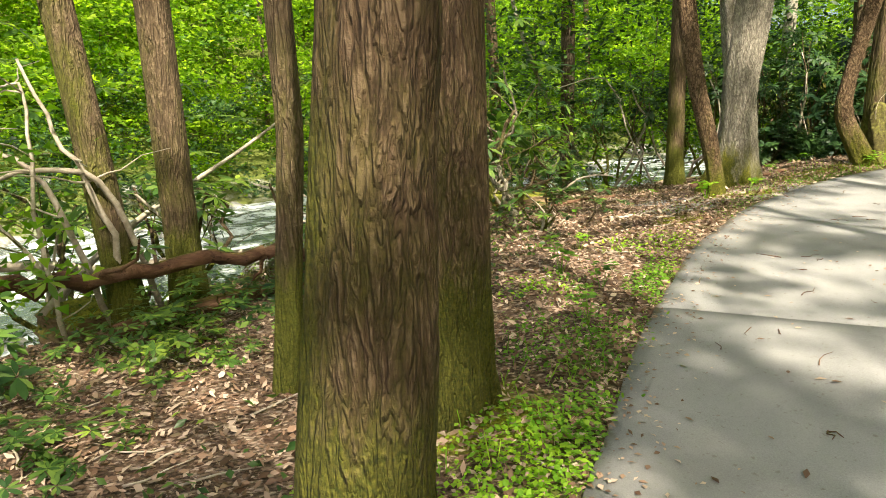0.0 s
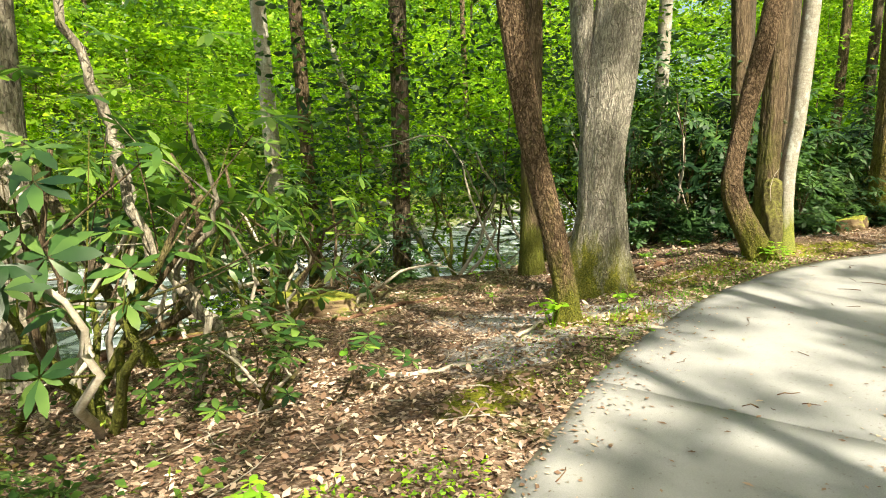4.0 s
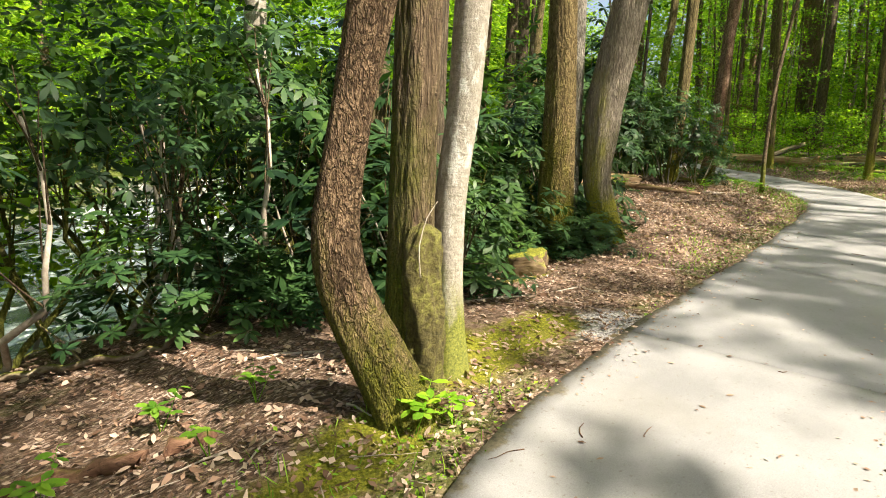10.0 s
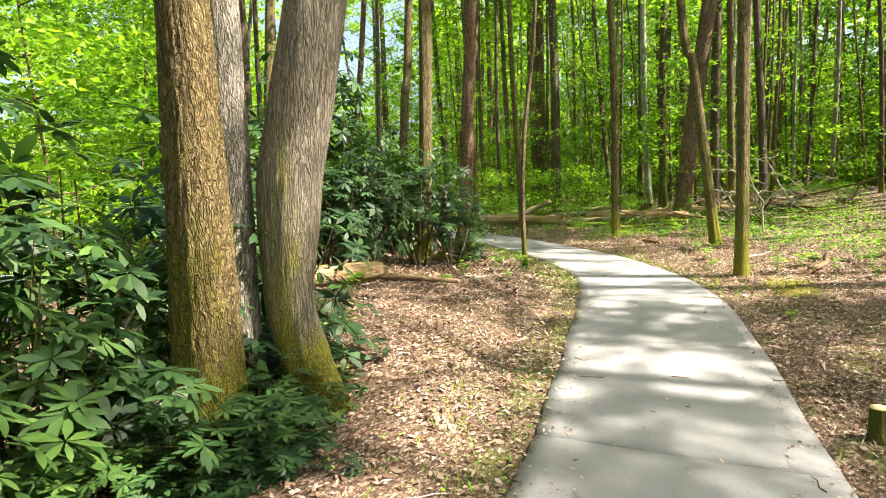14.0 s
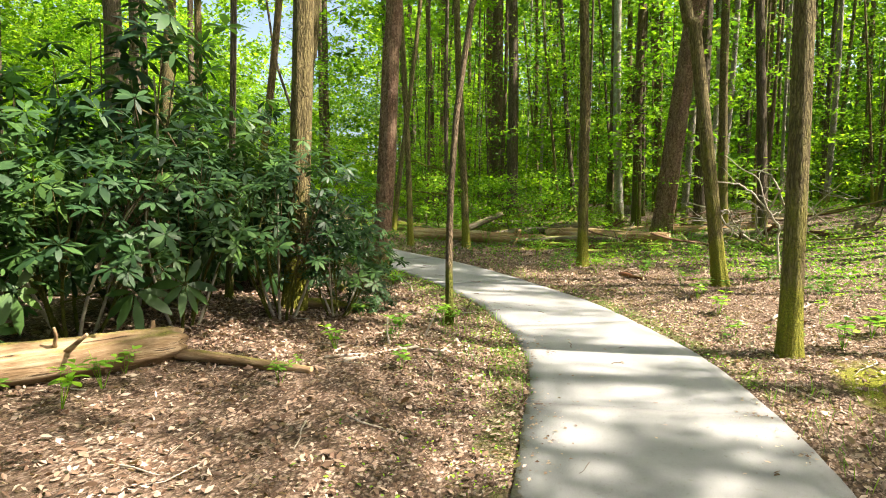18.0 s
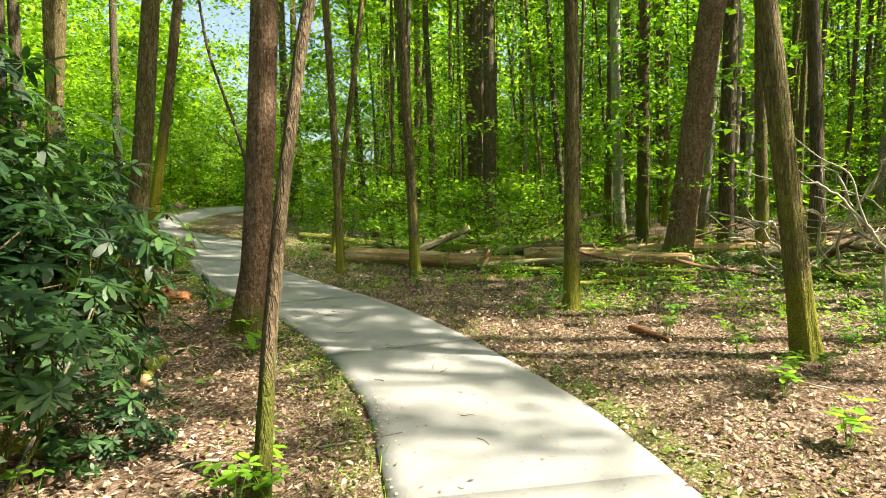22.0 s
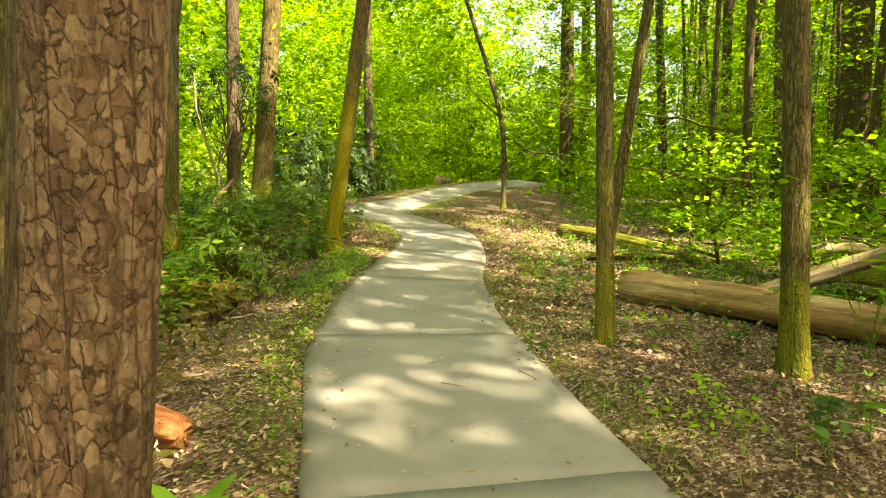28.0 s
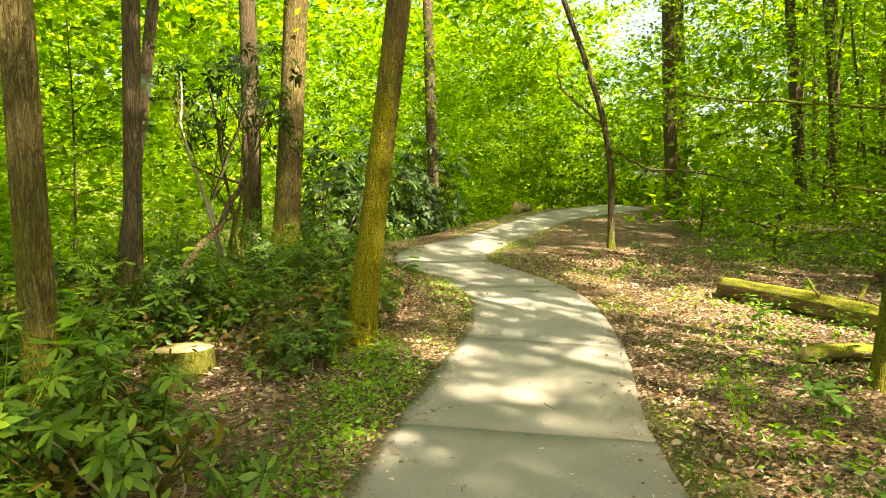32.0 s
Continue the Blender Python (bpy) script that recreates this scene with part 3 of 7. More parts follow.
EDGE_L, right_side = spline(LEFT), spline(RIGHT, 24)
EDGE_R = np.array([right_side[np.hypot(*(right_side - p).T).argmin()] for p in EDGE_L])
for _ in range(12):
    EDGE_R[1:-1] = EDGE_R[1:-1] * 0.5 + (EDGE_R[:-2] + EDGE_R[2:]) * 0.25
CENTRE = (EDGE_L + EDGE_R) / 2
TANGENT = np.gradient(CENTRE, axis=0)
TANGENT /= np.linalg.norm(TANGENT, axis=1)[:, None]
HALF = np.linalg.norm(EDGE_L - EDGE_R, axis=1) / 2


def grade(x, y):
    """The gentle climb of the trail."""
    return 0.0897 + 0.05974 * x + 0.01351 * y + 0.002179 * x * x - 0.007454 * x * y + 0.006371 * y * y


CENTRE_Z = grade(CENTRE[:, 0], CENTRE[:, 1])
BANK = spline(((-40, -34), (-14, -8), (-6.5, 1), (-4.2, 5.5), (-2.0, 9.7), (0.6, 13.1), (5, 14.5), (10, 18.0), (16, 22.5), (21, 26.5), (25, 32), (30, 40), (44, 56), (90, 100)), 6)
RIVER_WIDTH = 13.0


def along(points, x, y):
    """Nearest sample of a line: its index, the distance, and the side (left: positive)."""
    x, y = np.ravel(x), np.ravel(y)
    tang = np.gradient(points, axis=0)
    idx = np.empty(len(x), dtype=int)
    for i in range(0, len(x), 20000):
        d = (x[i:i + 20000, None] - points[None, :, 0]) ** 2 + (y[i:i + 20000, None] - points[None, :, 1]) ** 2
        idx[i:i + 20000] = d.argmin(1)
    dx, dy = x - points[idx, 0], y - points[idx, 1]
    side = np.sign(tang[idx, 0] * dy - tang[idx, 1] * dx)
    return idx, np.hypot(dx, dy), side


def river_z(x, y):
    return -0.95 + 0.05 * np.clip(x, -12, 45)


def ground_z(x, y):
    shape = np.shape(x)
    x, y = np.ravel(np.asarray(x, dtype=float)), np.ravel(np.asarray(y, dtype=float))
    idx, dist, side = along(CENTRE, x, y)
    zp = np.empty(len(x))
    step = CENTRE[::4]
    sz = CENTRE_Z[::4]
    for i in range(0, len(x), 20000):
        d2 = (x[i:i + 20000, None] - step[None, :, 0]) ** 2 + (y[i:i + 20000, None] - step[None, :, 1]) ** 2
        w = 1 / (d2 + 0.3) ** 2.5
        zp[i:i + 20000] = (w * sz).sum(1) / w.sum(1)
    cx, cy = np.clip(x, -6, 45), np.clip(y, -8, 36)
    near = grade(cx, cy)
    out = np.maximum(dist - HALF[idx], 0)
    right = near + (zp + 0.03 * np.minimum(out, 40) + 0.34 * np.clip(out - 38, 0, 60) - near) * smoothstep(9, 24, dist)
    fall = 0.105 - 0.08 * smoothstep(21.5, 23.5, x) * (1 - smoothstep(28.0, 30.0, x)) - 0.1 * smoothstep(11.5, 13.5, x) * (1 - smoothstep(17.5, 20.0, x))
    left = near + (zp - fall * np.minimum(out, 9) - near) * smoothstep(0.6, 2.6, dist)
    wide_ = smoothstep(12.5, 14.0, x) * (1 - smoothstep(17.0, 19.0, x))
    berm = (0.24 + 0.08 * wide_) * smoothstep(0.25, 1.3, out) * (1 - smoothstep(2.5 + 1.5 * wide_, 5.0 + 2.0 * wide_, out)) * smoothstep(4.6, 6.5, x) * (1 - 0.25 * smoothstep(12.5, 15.0, x)) * (1 - smoothstep(19.0, 21.0, x))
    z = np.where(side > 0, left + berm, right)
    _, bd, bs = along(BANK, x, y)
    sd = bd * bs
    rz = river_z(x, y)
    bed = rz - 0.28 + (1.5 + 0.28) * smoothstep(RIVER_WIDTH - 1.5, RIVER_WIDTH + 3.5, sd) + 0.40 * np.clip(sd - RIVER_WIDTH - 6, 0, 60)
    z = z + (bed - z) * smoothstep(-1.3, 0.9, sd)
    rough = 0.05 * fbm(x, y, 3, 4, 0.9) + 0.018 * fbm(x, y, 5, 3, 5.0)
    z = z + rough * smoothstep(0.15, 1.6, out)
    return (z - 0.05 * (1 - smoothstep(-0.12, 0.06, dist - HALF[idx]))).reshape(shape)


def gz(x, y):
    return float(ground_z(np.array([x]), np.array([y]))[0])


def axis_lines(a, b, step, far, grow=1.22):
    mid = np.arange(a, b + step / 2, step)
    ext, s = [], step
    pos = 0.0
    while pos < far:
        s *= grow
        pos += s
        ext.append(pos)
    ext = np.array(ext)
    return np.concatenate([a - ext[::-1], mid, b + ext])


gx, gy = axis_lines(-6, 42, 0.19, 900), axis_lines(-3, 36, 0.19, 900)
X, Y = np.meshgrid(gx, gy)
Z = ground_z(X, Y)
nx, ny = len(gx), len(gy)
k = (np.arange(ny - 1)[:, None] * nx + np.arange(nx - 1)[None, :]).ravel()
ground = new("ground", mesh_of("ground", np.stack([X.ravel(), Y.ravel(), Z.ravel()], 1), np.stack([k, k + 1, k + nx + 1, k + nx], 1), LITTER, True))


def spots(x, y, *places):
    """Soft round patches: x, y, radius along the trail, radius across, turn."""
    out = np.zeros_like(x)
    for px, py, a, c, turn in places:
        ca, sa = math.cos(radians(turn)), math.sin(radians(turn))
        u, w = ((x - px) * ca + (y - py) * sa) / a, (-(x - px) * sa + (y - py) * ca) / c
        out = np.maximum(out, 1.15 * np.exp(-(u * u + w * w)))
    return out


def attribute(me, name, values):
    me.attributes.new(name, "FLOAT", "POINT").data.foreach_set("value", np.asarray(values, dtype=np.float32))


fx, fy = X.ravel(), Y.ravel()
ci, cd, cs = along(CENTRE, fx, fy)
off_edge = cd - HALF[ci]
_, wd, ws = along(BANK, fx, fy)
bank_d = wd * ws
moss_m = spots(fx, fy, (4.0, 7.85, 0.45, 0.22, 20), (5.3, 9.1, 1.0, 0.33, 25), (6.2, 9.5, 0.6, 0.3, 20), (7.3, 10.05, 0.65, 0.4, 10), (8.1, 10.15, 0.7, 0.3, 10), (3.5, 8.0, 0.35, 0.3, 0),
                (4.45, 9.3, 0.55, 0.5, 0), (26.05, 23.05, 0.45, 0.4, 0), (21.7, 16.1, 0.45, 0.4, 0), (5.6, 5.3, 0.9, 0.5, 50), (2.55, 6.6, 0.5, 0.25, 40), (12.1, 12.5, 0.35, 0.3, 0), (9.2, 11.4, 0.4, 0.3, 0),
                (18.2, 8.9, 0.9, 0.4, 10), (0.05, 2.7, 0.5, 0.45, 0), (27.0, 14.9, 0.9, 0.35, 110))
gravel_m = spots(fx, fy, (3.4, 8.6, 1.3, 0.55, 140), (3.0, 7.6, 0.8, 0.5, 45), (4.2, 7.9, 0.7, 0.35, 40), (8.7, 10.0, 0.5, 0.3, 10))
fringe = np.exp(-((off_edge - 0.16) / 0.3) ** 2) * (0.55 + 0.25 * fbm(fx, fy, 21, 3, 0.8))
green_m = np.maximum(fringe, np.where(cs > 0, 0.30, 0.34) + 0.3 * fbm(fx, fy, 22, 3, 0.45) - 0.12 * (off_edge < 3.0))
green_m = green_m - 0.8 * spots(fx, fy, (25.15, 21.7, 1.0, 0.55, 42), (25.9, 22.3, 0.6, 0.4, 42), (24.3, 21.0, 0.7, 0.4, 50))
green_m = np.where(bank_d > RIVER_WIDTH - 1, 0.85, green_m)
green_m = np.where((cs < 0) & (off_edge > 22), 0.8, green_m)
attribute(ground.data, "moss", moss_m)
attribute(ground.data, "gravel", np.where(bank_d > -0.4, np.where(bank_d < RIVER_WIDTH + 1.5, 0.45, 0), gravel_m))
attribute(ground.data, "green", green_m)
tagged(ground, "brown forest floor under fallen leaves beside a river", "ground", kind="structure")

# river surface between its banks
rows_ = np.arange(-2.5, RIVER_WIDTH + 3.0, 0.5)
bt = np.gradient(BANK, axis=0)
bt /= np.linalg.norm(bt, axis=1)[:, None]
bn = np.stack([-bt[:, 1], bt[:, 0]], 1)
rv = np.concatenate([BANK + bn * r for r in rows_])
wv = np.stack([rv[:, 0], rv[:, 1], river_z(rv[:, 0], rv[:, 1]) + 0.05 * fbm(rv[:, 0], rv[:, 1], 11, 3, 1.5)], 1)
nb = len(BANK)
k = (np.arange(len(rows_) - 1)[:, None] * nb + np.arange(nb - 1)[None, :]).ravel()
water = new("water", mesh_of("water", wv, np.stack([k, k + 1, k + nb + 1, k + nb], 1), WATER, True))
tagged(water, "shallow rushing river with white riffles over stones", "river", kind="structure")

# ---- concrete path: slabs between joints ----
path = empty("path", 0, 0, 0)
tagged(path, "winding pale grey concrete footpath with dark joints", "path", kind="structure")
walked = np.concatenate([[0], np.cumsum(np.linalg.norm(np.diff(CENTRE, axis=0), axis=1))])


def at_length(s):
    f = np.interp(s, walked, np.arange(len(walked)))
    lerp = lambda a: np.array([np.interp(f, np.arange(len(a)), a[:, j]) for j in (0, 1)])
    return lerp(EDGE_L), lerp(EDGE_R)


def nearest_length(x, y):
    return walked[along(CENTRE, [x], [y])[0][0]]


JOINTS = [nearest_length(*p) for p in ((2.2, 3.55), (3.9, 6.0), (6.0, 8.0), (8.86, 8.8), (12.1, 9.4), (14.6, 10.1), (17.05, 10.7), (19.4, 12.0), (21.8, 14.1), (23.55, 16.6), (24.75, 18.85), (26.0, 20.7), (27.5, 22.2),
                                         (28.9, 24.2), (28.9, 26.2), (31.0, 28.3), (34.6, 30.9))]
JOINTS = [0.0, 1.9, 3.9, 5.9, 7.9] + JOINTS + [walked[-1]]
JOINTS = sorted(JOINTS)
for a, b_ in zip(JOINTS[:-1], JOINTS[1:]):
    if b_ - a < 0.3:
        continue
    n = max(4, int((b_ - a) / 0.16))
    cross = 13
    top, verts = [], []
    ss = np.linspace(a + 0.006, b_ - 0.006, n)
    for s in ss:
        l, r = at_length(s)
        jag = 0.012 * math.sin(s * 3.3) + 0.006 * math.sin(s * 19.1 + 1)
        d = (r - l) / np.linalg.norm(r - l)
        l, r = l + d * jag, r + d * (0.01 * math.sin(s * 2.7 + 2) + 0.004 * math.sin(s * 23))
        for j in range(cross):
            q = l + (r - l) * j / (cross - 1)
            edge = min(j, cross - 1 - j)
            verts.append((q[0], q[1], grade(q[0], q[1]) + (0.012 if edge == 0 else 0.022)))
    verts = np.array(verts)
    m = len(verts)
    low = verts.copy()
    low[:, 2] -= 0.12
    k = (np.arange(n - 1)[:, None] * cross + np.arange(cross - 1)[None, :]).ravel()
    topf = np.stack([k, k + cross, k + cross + 1, k + 1], 1)[:, ::-1]
    rim = [i * cross for i in range(n)] + [(n - 1) * cross + j for j in range(1, cross)] + [i * cross + cross - 1 for i in range(n - 2, -1, -1)] + list(range(cross - 2, 0, -1))
    rim = np.array(rim)
    nxt = np.roll(rim, -1)
    sides = np.stack([rim, nxt, nxt + m, rim + m], 1)
    slab = part("slab", mesh_of("slab", np.concatenate([verts, low]), [np.concatenate([topf, sides])], CONCRETE), path)
    row = np.tile(np.arange(cross), n)
    lx = verts[:, 0]
    grown = 0.45 * smoothstep(5.8, 7.2, lx) * (1 - smoothstep(9.0, 10.5, lx)) + smoothstep(23.5, 24.5, lx) * (1 - smoothstep(27.5, 28.5, lx)) * 0.5
    worn = np.where(row == 0, 0.8, np.where(row == 1, 0.25, np.where(row == 2, 0.05, 0.0))) + grown * np.where(row < 4, 0.5 - 0.1 * row, 0) + np.where(row == cross - 1, 0.6, np.where(row == cross - 2, 0.15, 0.0))
    attribute(slab.data, "edge", np.concatenate([worn, worn]))

# ---- trees ----
def spray(n_clump, per, centre_fn, spread, size, rng, flat=0.5, droop=0.15, aspect=0.55, shape=False):
    """Leaves gathered in loose clumps, with gaps between them."""
    c = centre_fn(n_clump)
    idx = np.repeat(np.arange(n_clump), per)
    off = rng.normal(0, 1, (len(idx), 3)) * spread * np.array([1, 1, flat])
    p = c[idx] + off
    d = rng.normal(0, 1, (len(p), 3))
    d[:, 2] *= 0.35
    nrm = rng.normal(0, 0.7, (len(p), 3)) + np.array([0, 0, 1.0])
    ln = size * rng.uniform(0.65, 1.3, len(p))
    return leaves(p, d, nrm, ln, ln * aspect, 0.12, shape, droop)


def canopy_mesh(seed, clumps=32, per=40, radius=3.7, tall=4.2, size=0.25):
    rng = np.random.RandomState(seed)

    def centres(n):
        v = rng.normal(0, 1, (n, 3))
        v /= np.linalg.norm(v, axis=1)[:, None]
        v *= (rng.uniform(0.25, 1, n) ** 0.5)[:, None]
        lob = 1 + 0.3 * np.sin(np.arctan2(v[:, 1], v[:, 0]) * 3 + seed)
        return v * np.stack([radius * lob, radius * lob, np.full(n, tall)], 1)

    v, f = spray(clumps, per, centres, 0.28, size, rng, 0.4, aspect=0.75, shape="tri")
    return mesh_of("crown", v, f, LEAF_CANOPY)


def limb_mesh(seed, count, reach, rise, r0, mat, drop=0.0):
    """Limbs that leave the trunk's axis and fork once."""
    rng = np.random.RandomState(seed)
    pieces = []
    for i in range(count):
        a = rng.uniform(0, 6.283)
        z0 = rng.uniform(-rise, rise * 0.7)
        L = reach * rng.uniform(0.55, 1.0)
        t = np.linspace(0, 1, 6)[:, None]
        d = np.array([math.cos(a), math.sin(a), 0])
        sp = np.array([0, 0, z0]) + d * L * t + np.array([0, 0, 1]) * (L * 0.45 * t - drop * L * t * t) + rng.normal(0, 0.05 * L, (6, 3)) * t
        pieces.append(tube(sp, r0 * (1 - 0.85 * t[:, 0]), 5, None, False))
        b = a + rng.choice((-0.7, 0.7))
        e = np.array([math.cos(b), math.sin(b), 0.3])
        s2 = sp[3] + e * L * 0.5 * t + rng.normal(0, 0.03 * L, (6, 3)) * t
        pieces.append(tube(s2, r0 * 0.45 * (1 - 0.8 * t[:, 0]), 4, None, False))
    v, f = merge(pieces)
    return mesh_of("limbs", v, f, mat, True)


CROWNS = [canopy_mesh(20 + i) for i in range(4)]
DENSE = [canopy_mesh(30 + i, 56, 50) for i in range(2)]
LIMB_SETS = [limb_mesh(40 + i, 6, 3.2, 2.6, 0.07, BARK_BROWN) for i in range(3)]
TREE_RNG = np.random.RandomState(5)
TREES = []


def trunk_mesh(r, lean, height, bends, mat, flare, fine, top_ratio, seed, ridges=0.0, flare_h=0.28, girth=()):
    """A trunk along z; bends: (height, x, y) of its axis; girth: (height, radius) of its lower part."""
    rng = np.random.RandomState(seed)
    seg = 72 if fine else 12
    hs = np.concatenate([np.linspace(-0.35, 4.2, 130 if fine else 16), np.linspace(4.6, height, 12)])
    x, y = lean[0] * hs, lean[1] * hs
    if bends:
        bh = np.array([b[0] for b in bends])
        x = np.where(hs <= bh[-1], np.interp(hs, bh, [b[1] for b in bends]), bends[-1][1] + lean[0] * (hs - bh[-1]))
        y = np.where(hs <= bh[-1], np.interp(hs, bh, [b[2] for b in bends]), bends[-1][2] + lean[1] * (hs - bh[-1]))
        ker = np.ones(7 if fine else 3) / (7 if fine else 3)
        pad = len(ker) // 2
        x = np.convolve(np.pad(x, pad, mode="edge"), ker, "valid")
        y = np.convolve(np.pad(y, pad, mode="edge"), ker, "valid")
    else:
        sway = rng.uniform(0, 6.28, 2)
        x = x + 0.03 * (np.sin(hs * 0.55 + sway[0]) - math.sin(sway[0]))
        y = y + 0.03 * (np.sin(hs * 0.6 + sway[1]) - math.sin(sway[1]))
    rad = r * (1 - (1 - top_ratio) * np.clip(hs / height, 0, 1)) * (1 + flare * np.exp(-np.clip(hs + 0.05, 0, 9) / flare_h))
    if girth:
        gh, gr = np.array(girth).T
        low = np.interp(hs, gh, gr)
        for _ in range(2):
            low[1:-1] = low[1:-1] * 0.5 + (low[:-2] + low[2:]) * 0.25
        rad = np.where(hs <= gh[-1], low, gr[-1] * (1 - (1 - top_ratio) * (hs - gh[-1]) / max(height - gh[-1], 0.1)))
    k1, k2, ph = rng.randint(3, 6), rng.randint(5, 9), rng.uniform(0, 6.28, 4)

    def wobble(a, z, u):
        low = math.exp(-max(z, 0) / 0.5)
        w = 1 + 0.035 * np.sin(2 * a + ph[0] + z * 0.3) + (0.03 + 0.16 * min(flare, 0.45) * low) * np.sin(k1 * a + ph[1]) + 0.02 * np.sin(k2 * a + ph[2] + z)
        if ridges:
            cut = np.abs(np.sin(a * 11 + 1.3 * np.sin(z * 2.1 + 2 * a) + 0.6 * np.sin(z * 6.3 + 5 * a)))
            w = w + ridges * (cut ** 0.6 - 0.7) + ridges * 0.35 * np.sin(a * 23 + z * 17 + np.sin(z * 41))
        return w

    v, f = tube(np.stack([x, y, hs], 1), rad, seg, wobble)
    return mesh_of("trunk", v, f, mat, True), (x[-1], y[-1])


def tree(x, y, r, lean=(0, 0), mat=None, label="tall straight forest tree with rough brown bark", height=17.0, bends=(), flare=0.35, fine=False,
         top_ratio=0.55, crown=True, ridges=0.0, z=None, mid=False, dense=False, flare_h=0.28, group="forest trees", girth=(), spread=1.0):
    i = len(TREES)
    mat = mat or (BARK_BROWN, BARK_DARK, BARK_OLIVE)[i % 3]
    root = empty("tree", x, y, gz(x, y) if z is None else z)
    tagged(root, label, "tree", group)
    me, top = trunk_mesh(r, lean, height, bends, mat, flare, fine, top_ratio, i, ridges, flare_h, girth)
    part("trunk", me, root)
    if crown:
        c = tagged(part("crown", DENSE[i % 2] if dense else CROWNS[i % 4], root), kind="stuff")
        s = TREE_RNG.uniform(0.8, 1.2) * spread
        c.matrix_basis = pose(top[0], top[1], height - 0.5, 0, 0, TREE_RNG.uniform(0, 360)) @ Matrix.Diagonal((s, s, TREE_RNG.uniform(0.8, 1.3), 1))
        c = tagged(part("branch_work", LIMB_SETS[i % 3], root), kind="stuff")
        c.matrix_basis = pose(top[0], top[1], height - 1.5, 0, 0, TREE_RNG.uniform(0, 360))
    if not crown:
        c = tagged(part("branch_work", LIMB_SETS[i % 3], root), kind="stuff")
        s = min(0.75, max(0.22, r * 4))
        k = 0.72 if not bends else 0.9
        c.matrix_basis = pose(top[0] * k, top[1] * k, height * k, 0, 0, i * 77 % 360) @ Matrix.Scale(s, 4)
    if mid:
        c = tagged(part("crown", CROWNS[(i + 1) % 4], root), kind="stuff")
        h = height * TREE_RNG.uniform(0.5, 0.66)
        s = TREE_RNG.uniform(0.55, 0.8)
        c.matrix_basis = pose(top[0] * h / height, top[1] * h / height, h, 0, 0, TREE_RNG.uniform(0, 360)) @ Matrix.Diagonal((s, s, s * 0.8, 1))
    TREES.append((x, y))
    return root


# beside the first bend
tree(-0.15, 1.48, 0.17, (0.02, 0.0), BARK_UMBER, "dark brown furrowed tree with moss on its trunk", fine=True, ridges=0.05, flare=0.25,
     bends=((-0.4, -0.1, 0.0), (0, -0.09, 0.0), (0.47, -0.06, 0.0), (0.86, -0.033, 0.0), (1.28, -0.012, 0.0), (1.66, 0.014, 0.0), (3.2, 0.05, 0.0)), girth=((-0.4, 0.25), (0, 0.215), (0.47, 0.185), (0.86, 0.172), (1.28, 0.153), (1.66, 0.145), (5, 0.13)))
tree(0.03, 2.82, 0.19, (0.01, 0.0), BARK_UMBER, "thick brown tree with deeply furrowed bark and a mossy foot", fine=True, ridges=0.05, flare=0.3, girth=((-0.4, 0.27), (0, 0.235), (0.18, 0.2), (0.6, 0.182), (1.16, 0.172), (1.74, 0.16), (5, 0.145)))
tree(-0.88, 3.25, 0.07, (0.0, 0.0), BARK_BROWN, "slim brown crooked tree on the river bank", fine=True, ridges=0.02, bends=((-0.4, 0.03, 0), (0, 0, 0), (0.7, 0.04, 0.0), (1.4, 0.09, 0.0), (2.2, 0.06, 0.0), (3.2, -0.01, 0.0), (4.5, 0.02, 0.02)))
tree(-1.23, 8.85, 0.235, (-0.03, -0.01), BARK_SCALY, "pale grey tree on the river bank with scaly bark", fine=True, ridges=0.03, bends=((-0.4, 0.14, 0.05), (0, 0.13, 0.045), (0.55, 0.10, 0.035), (1.63, 0.035, 0.012), (2.76, 0, 0), (4.0, -0.02, 0)), girth=((-0.4, 0.31), (0, 0.28), (0.55, 0.245), (1.6, 0.235), (3.3, 0.225), (5, 0.2)))
tree(-2.35, 5.5, 0.15, (-0.045, 0.0), BARK_BROWN, "dark brown tree at the edge of the bank", fine=True, ridges=0.04)
tree(-2.62, 4.95, 0.125, (-0.12, 0.0), BARK_BROWN, "brown tree leaning out over the river bank", fine=True, ridges=0.04)
tree(2.62, 13.2, 0.15, (-0.03, 0.0), BARK_DARK, "dark straight tree at the river's edge")
tree(0.75, 13.0, 0.14, (-0.065, 0.02), BARK_PALE, "pale leaning tree at the river's edge")
tree(1.25, 13.2, 0.12, (-0.07, 0.02), BARK_BROWN, "brown leaning tree at the river's edge")
tree(3.50, 7.98, 0.1, (-0.2, 0.07), BARK_CRACK, "leaning brown tree with cracked bark beside the path", fine=True, ridges=0.06, flare=0.5, top_ratio=0.8,
     bends=((-0.4, 0.05, -0.01), (0, 0.03, 0.0), (0.14, 0.02, 0.0), (0.25, 0.008, 0.0), (0.79, -0.117, 0.03), (1.3, -0.255, 0.07), (1.85, -0.37, 0.11), (2.5, -0.47, 0.15), (3.2, -0.6, 0.2), (5.0, -0.95, 0.32)), girth=((-0.4, 0.15), (0, 0.12), (0.14, 0.098), (0.4, 0.094), (0.8, 0.1), (1.6, 0.102), (2.7, 0.112), (5, 0.1)))
tree(4.4, 11.8, 0.165, (-0.03, 0.01), BARK_BROWN, "straight brown tree behind a leaning one")
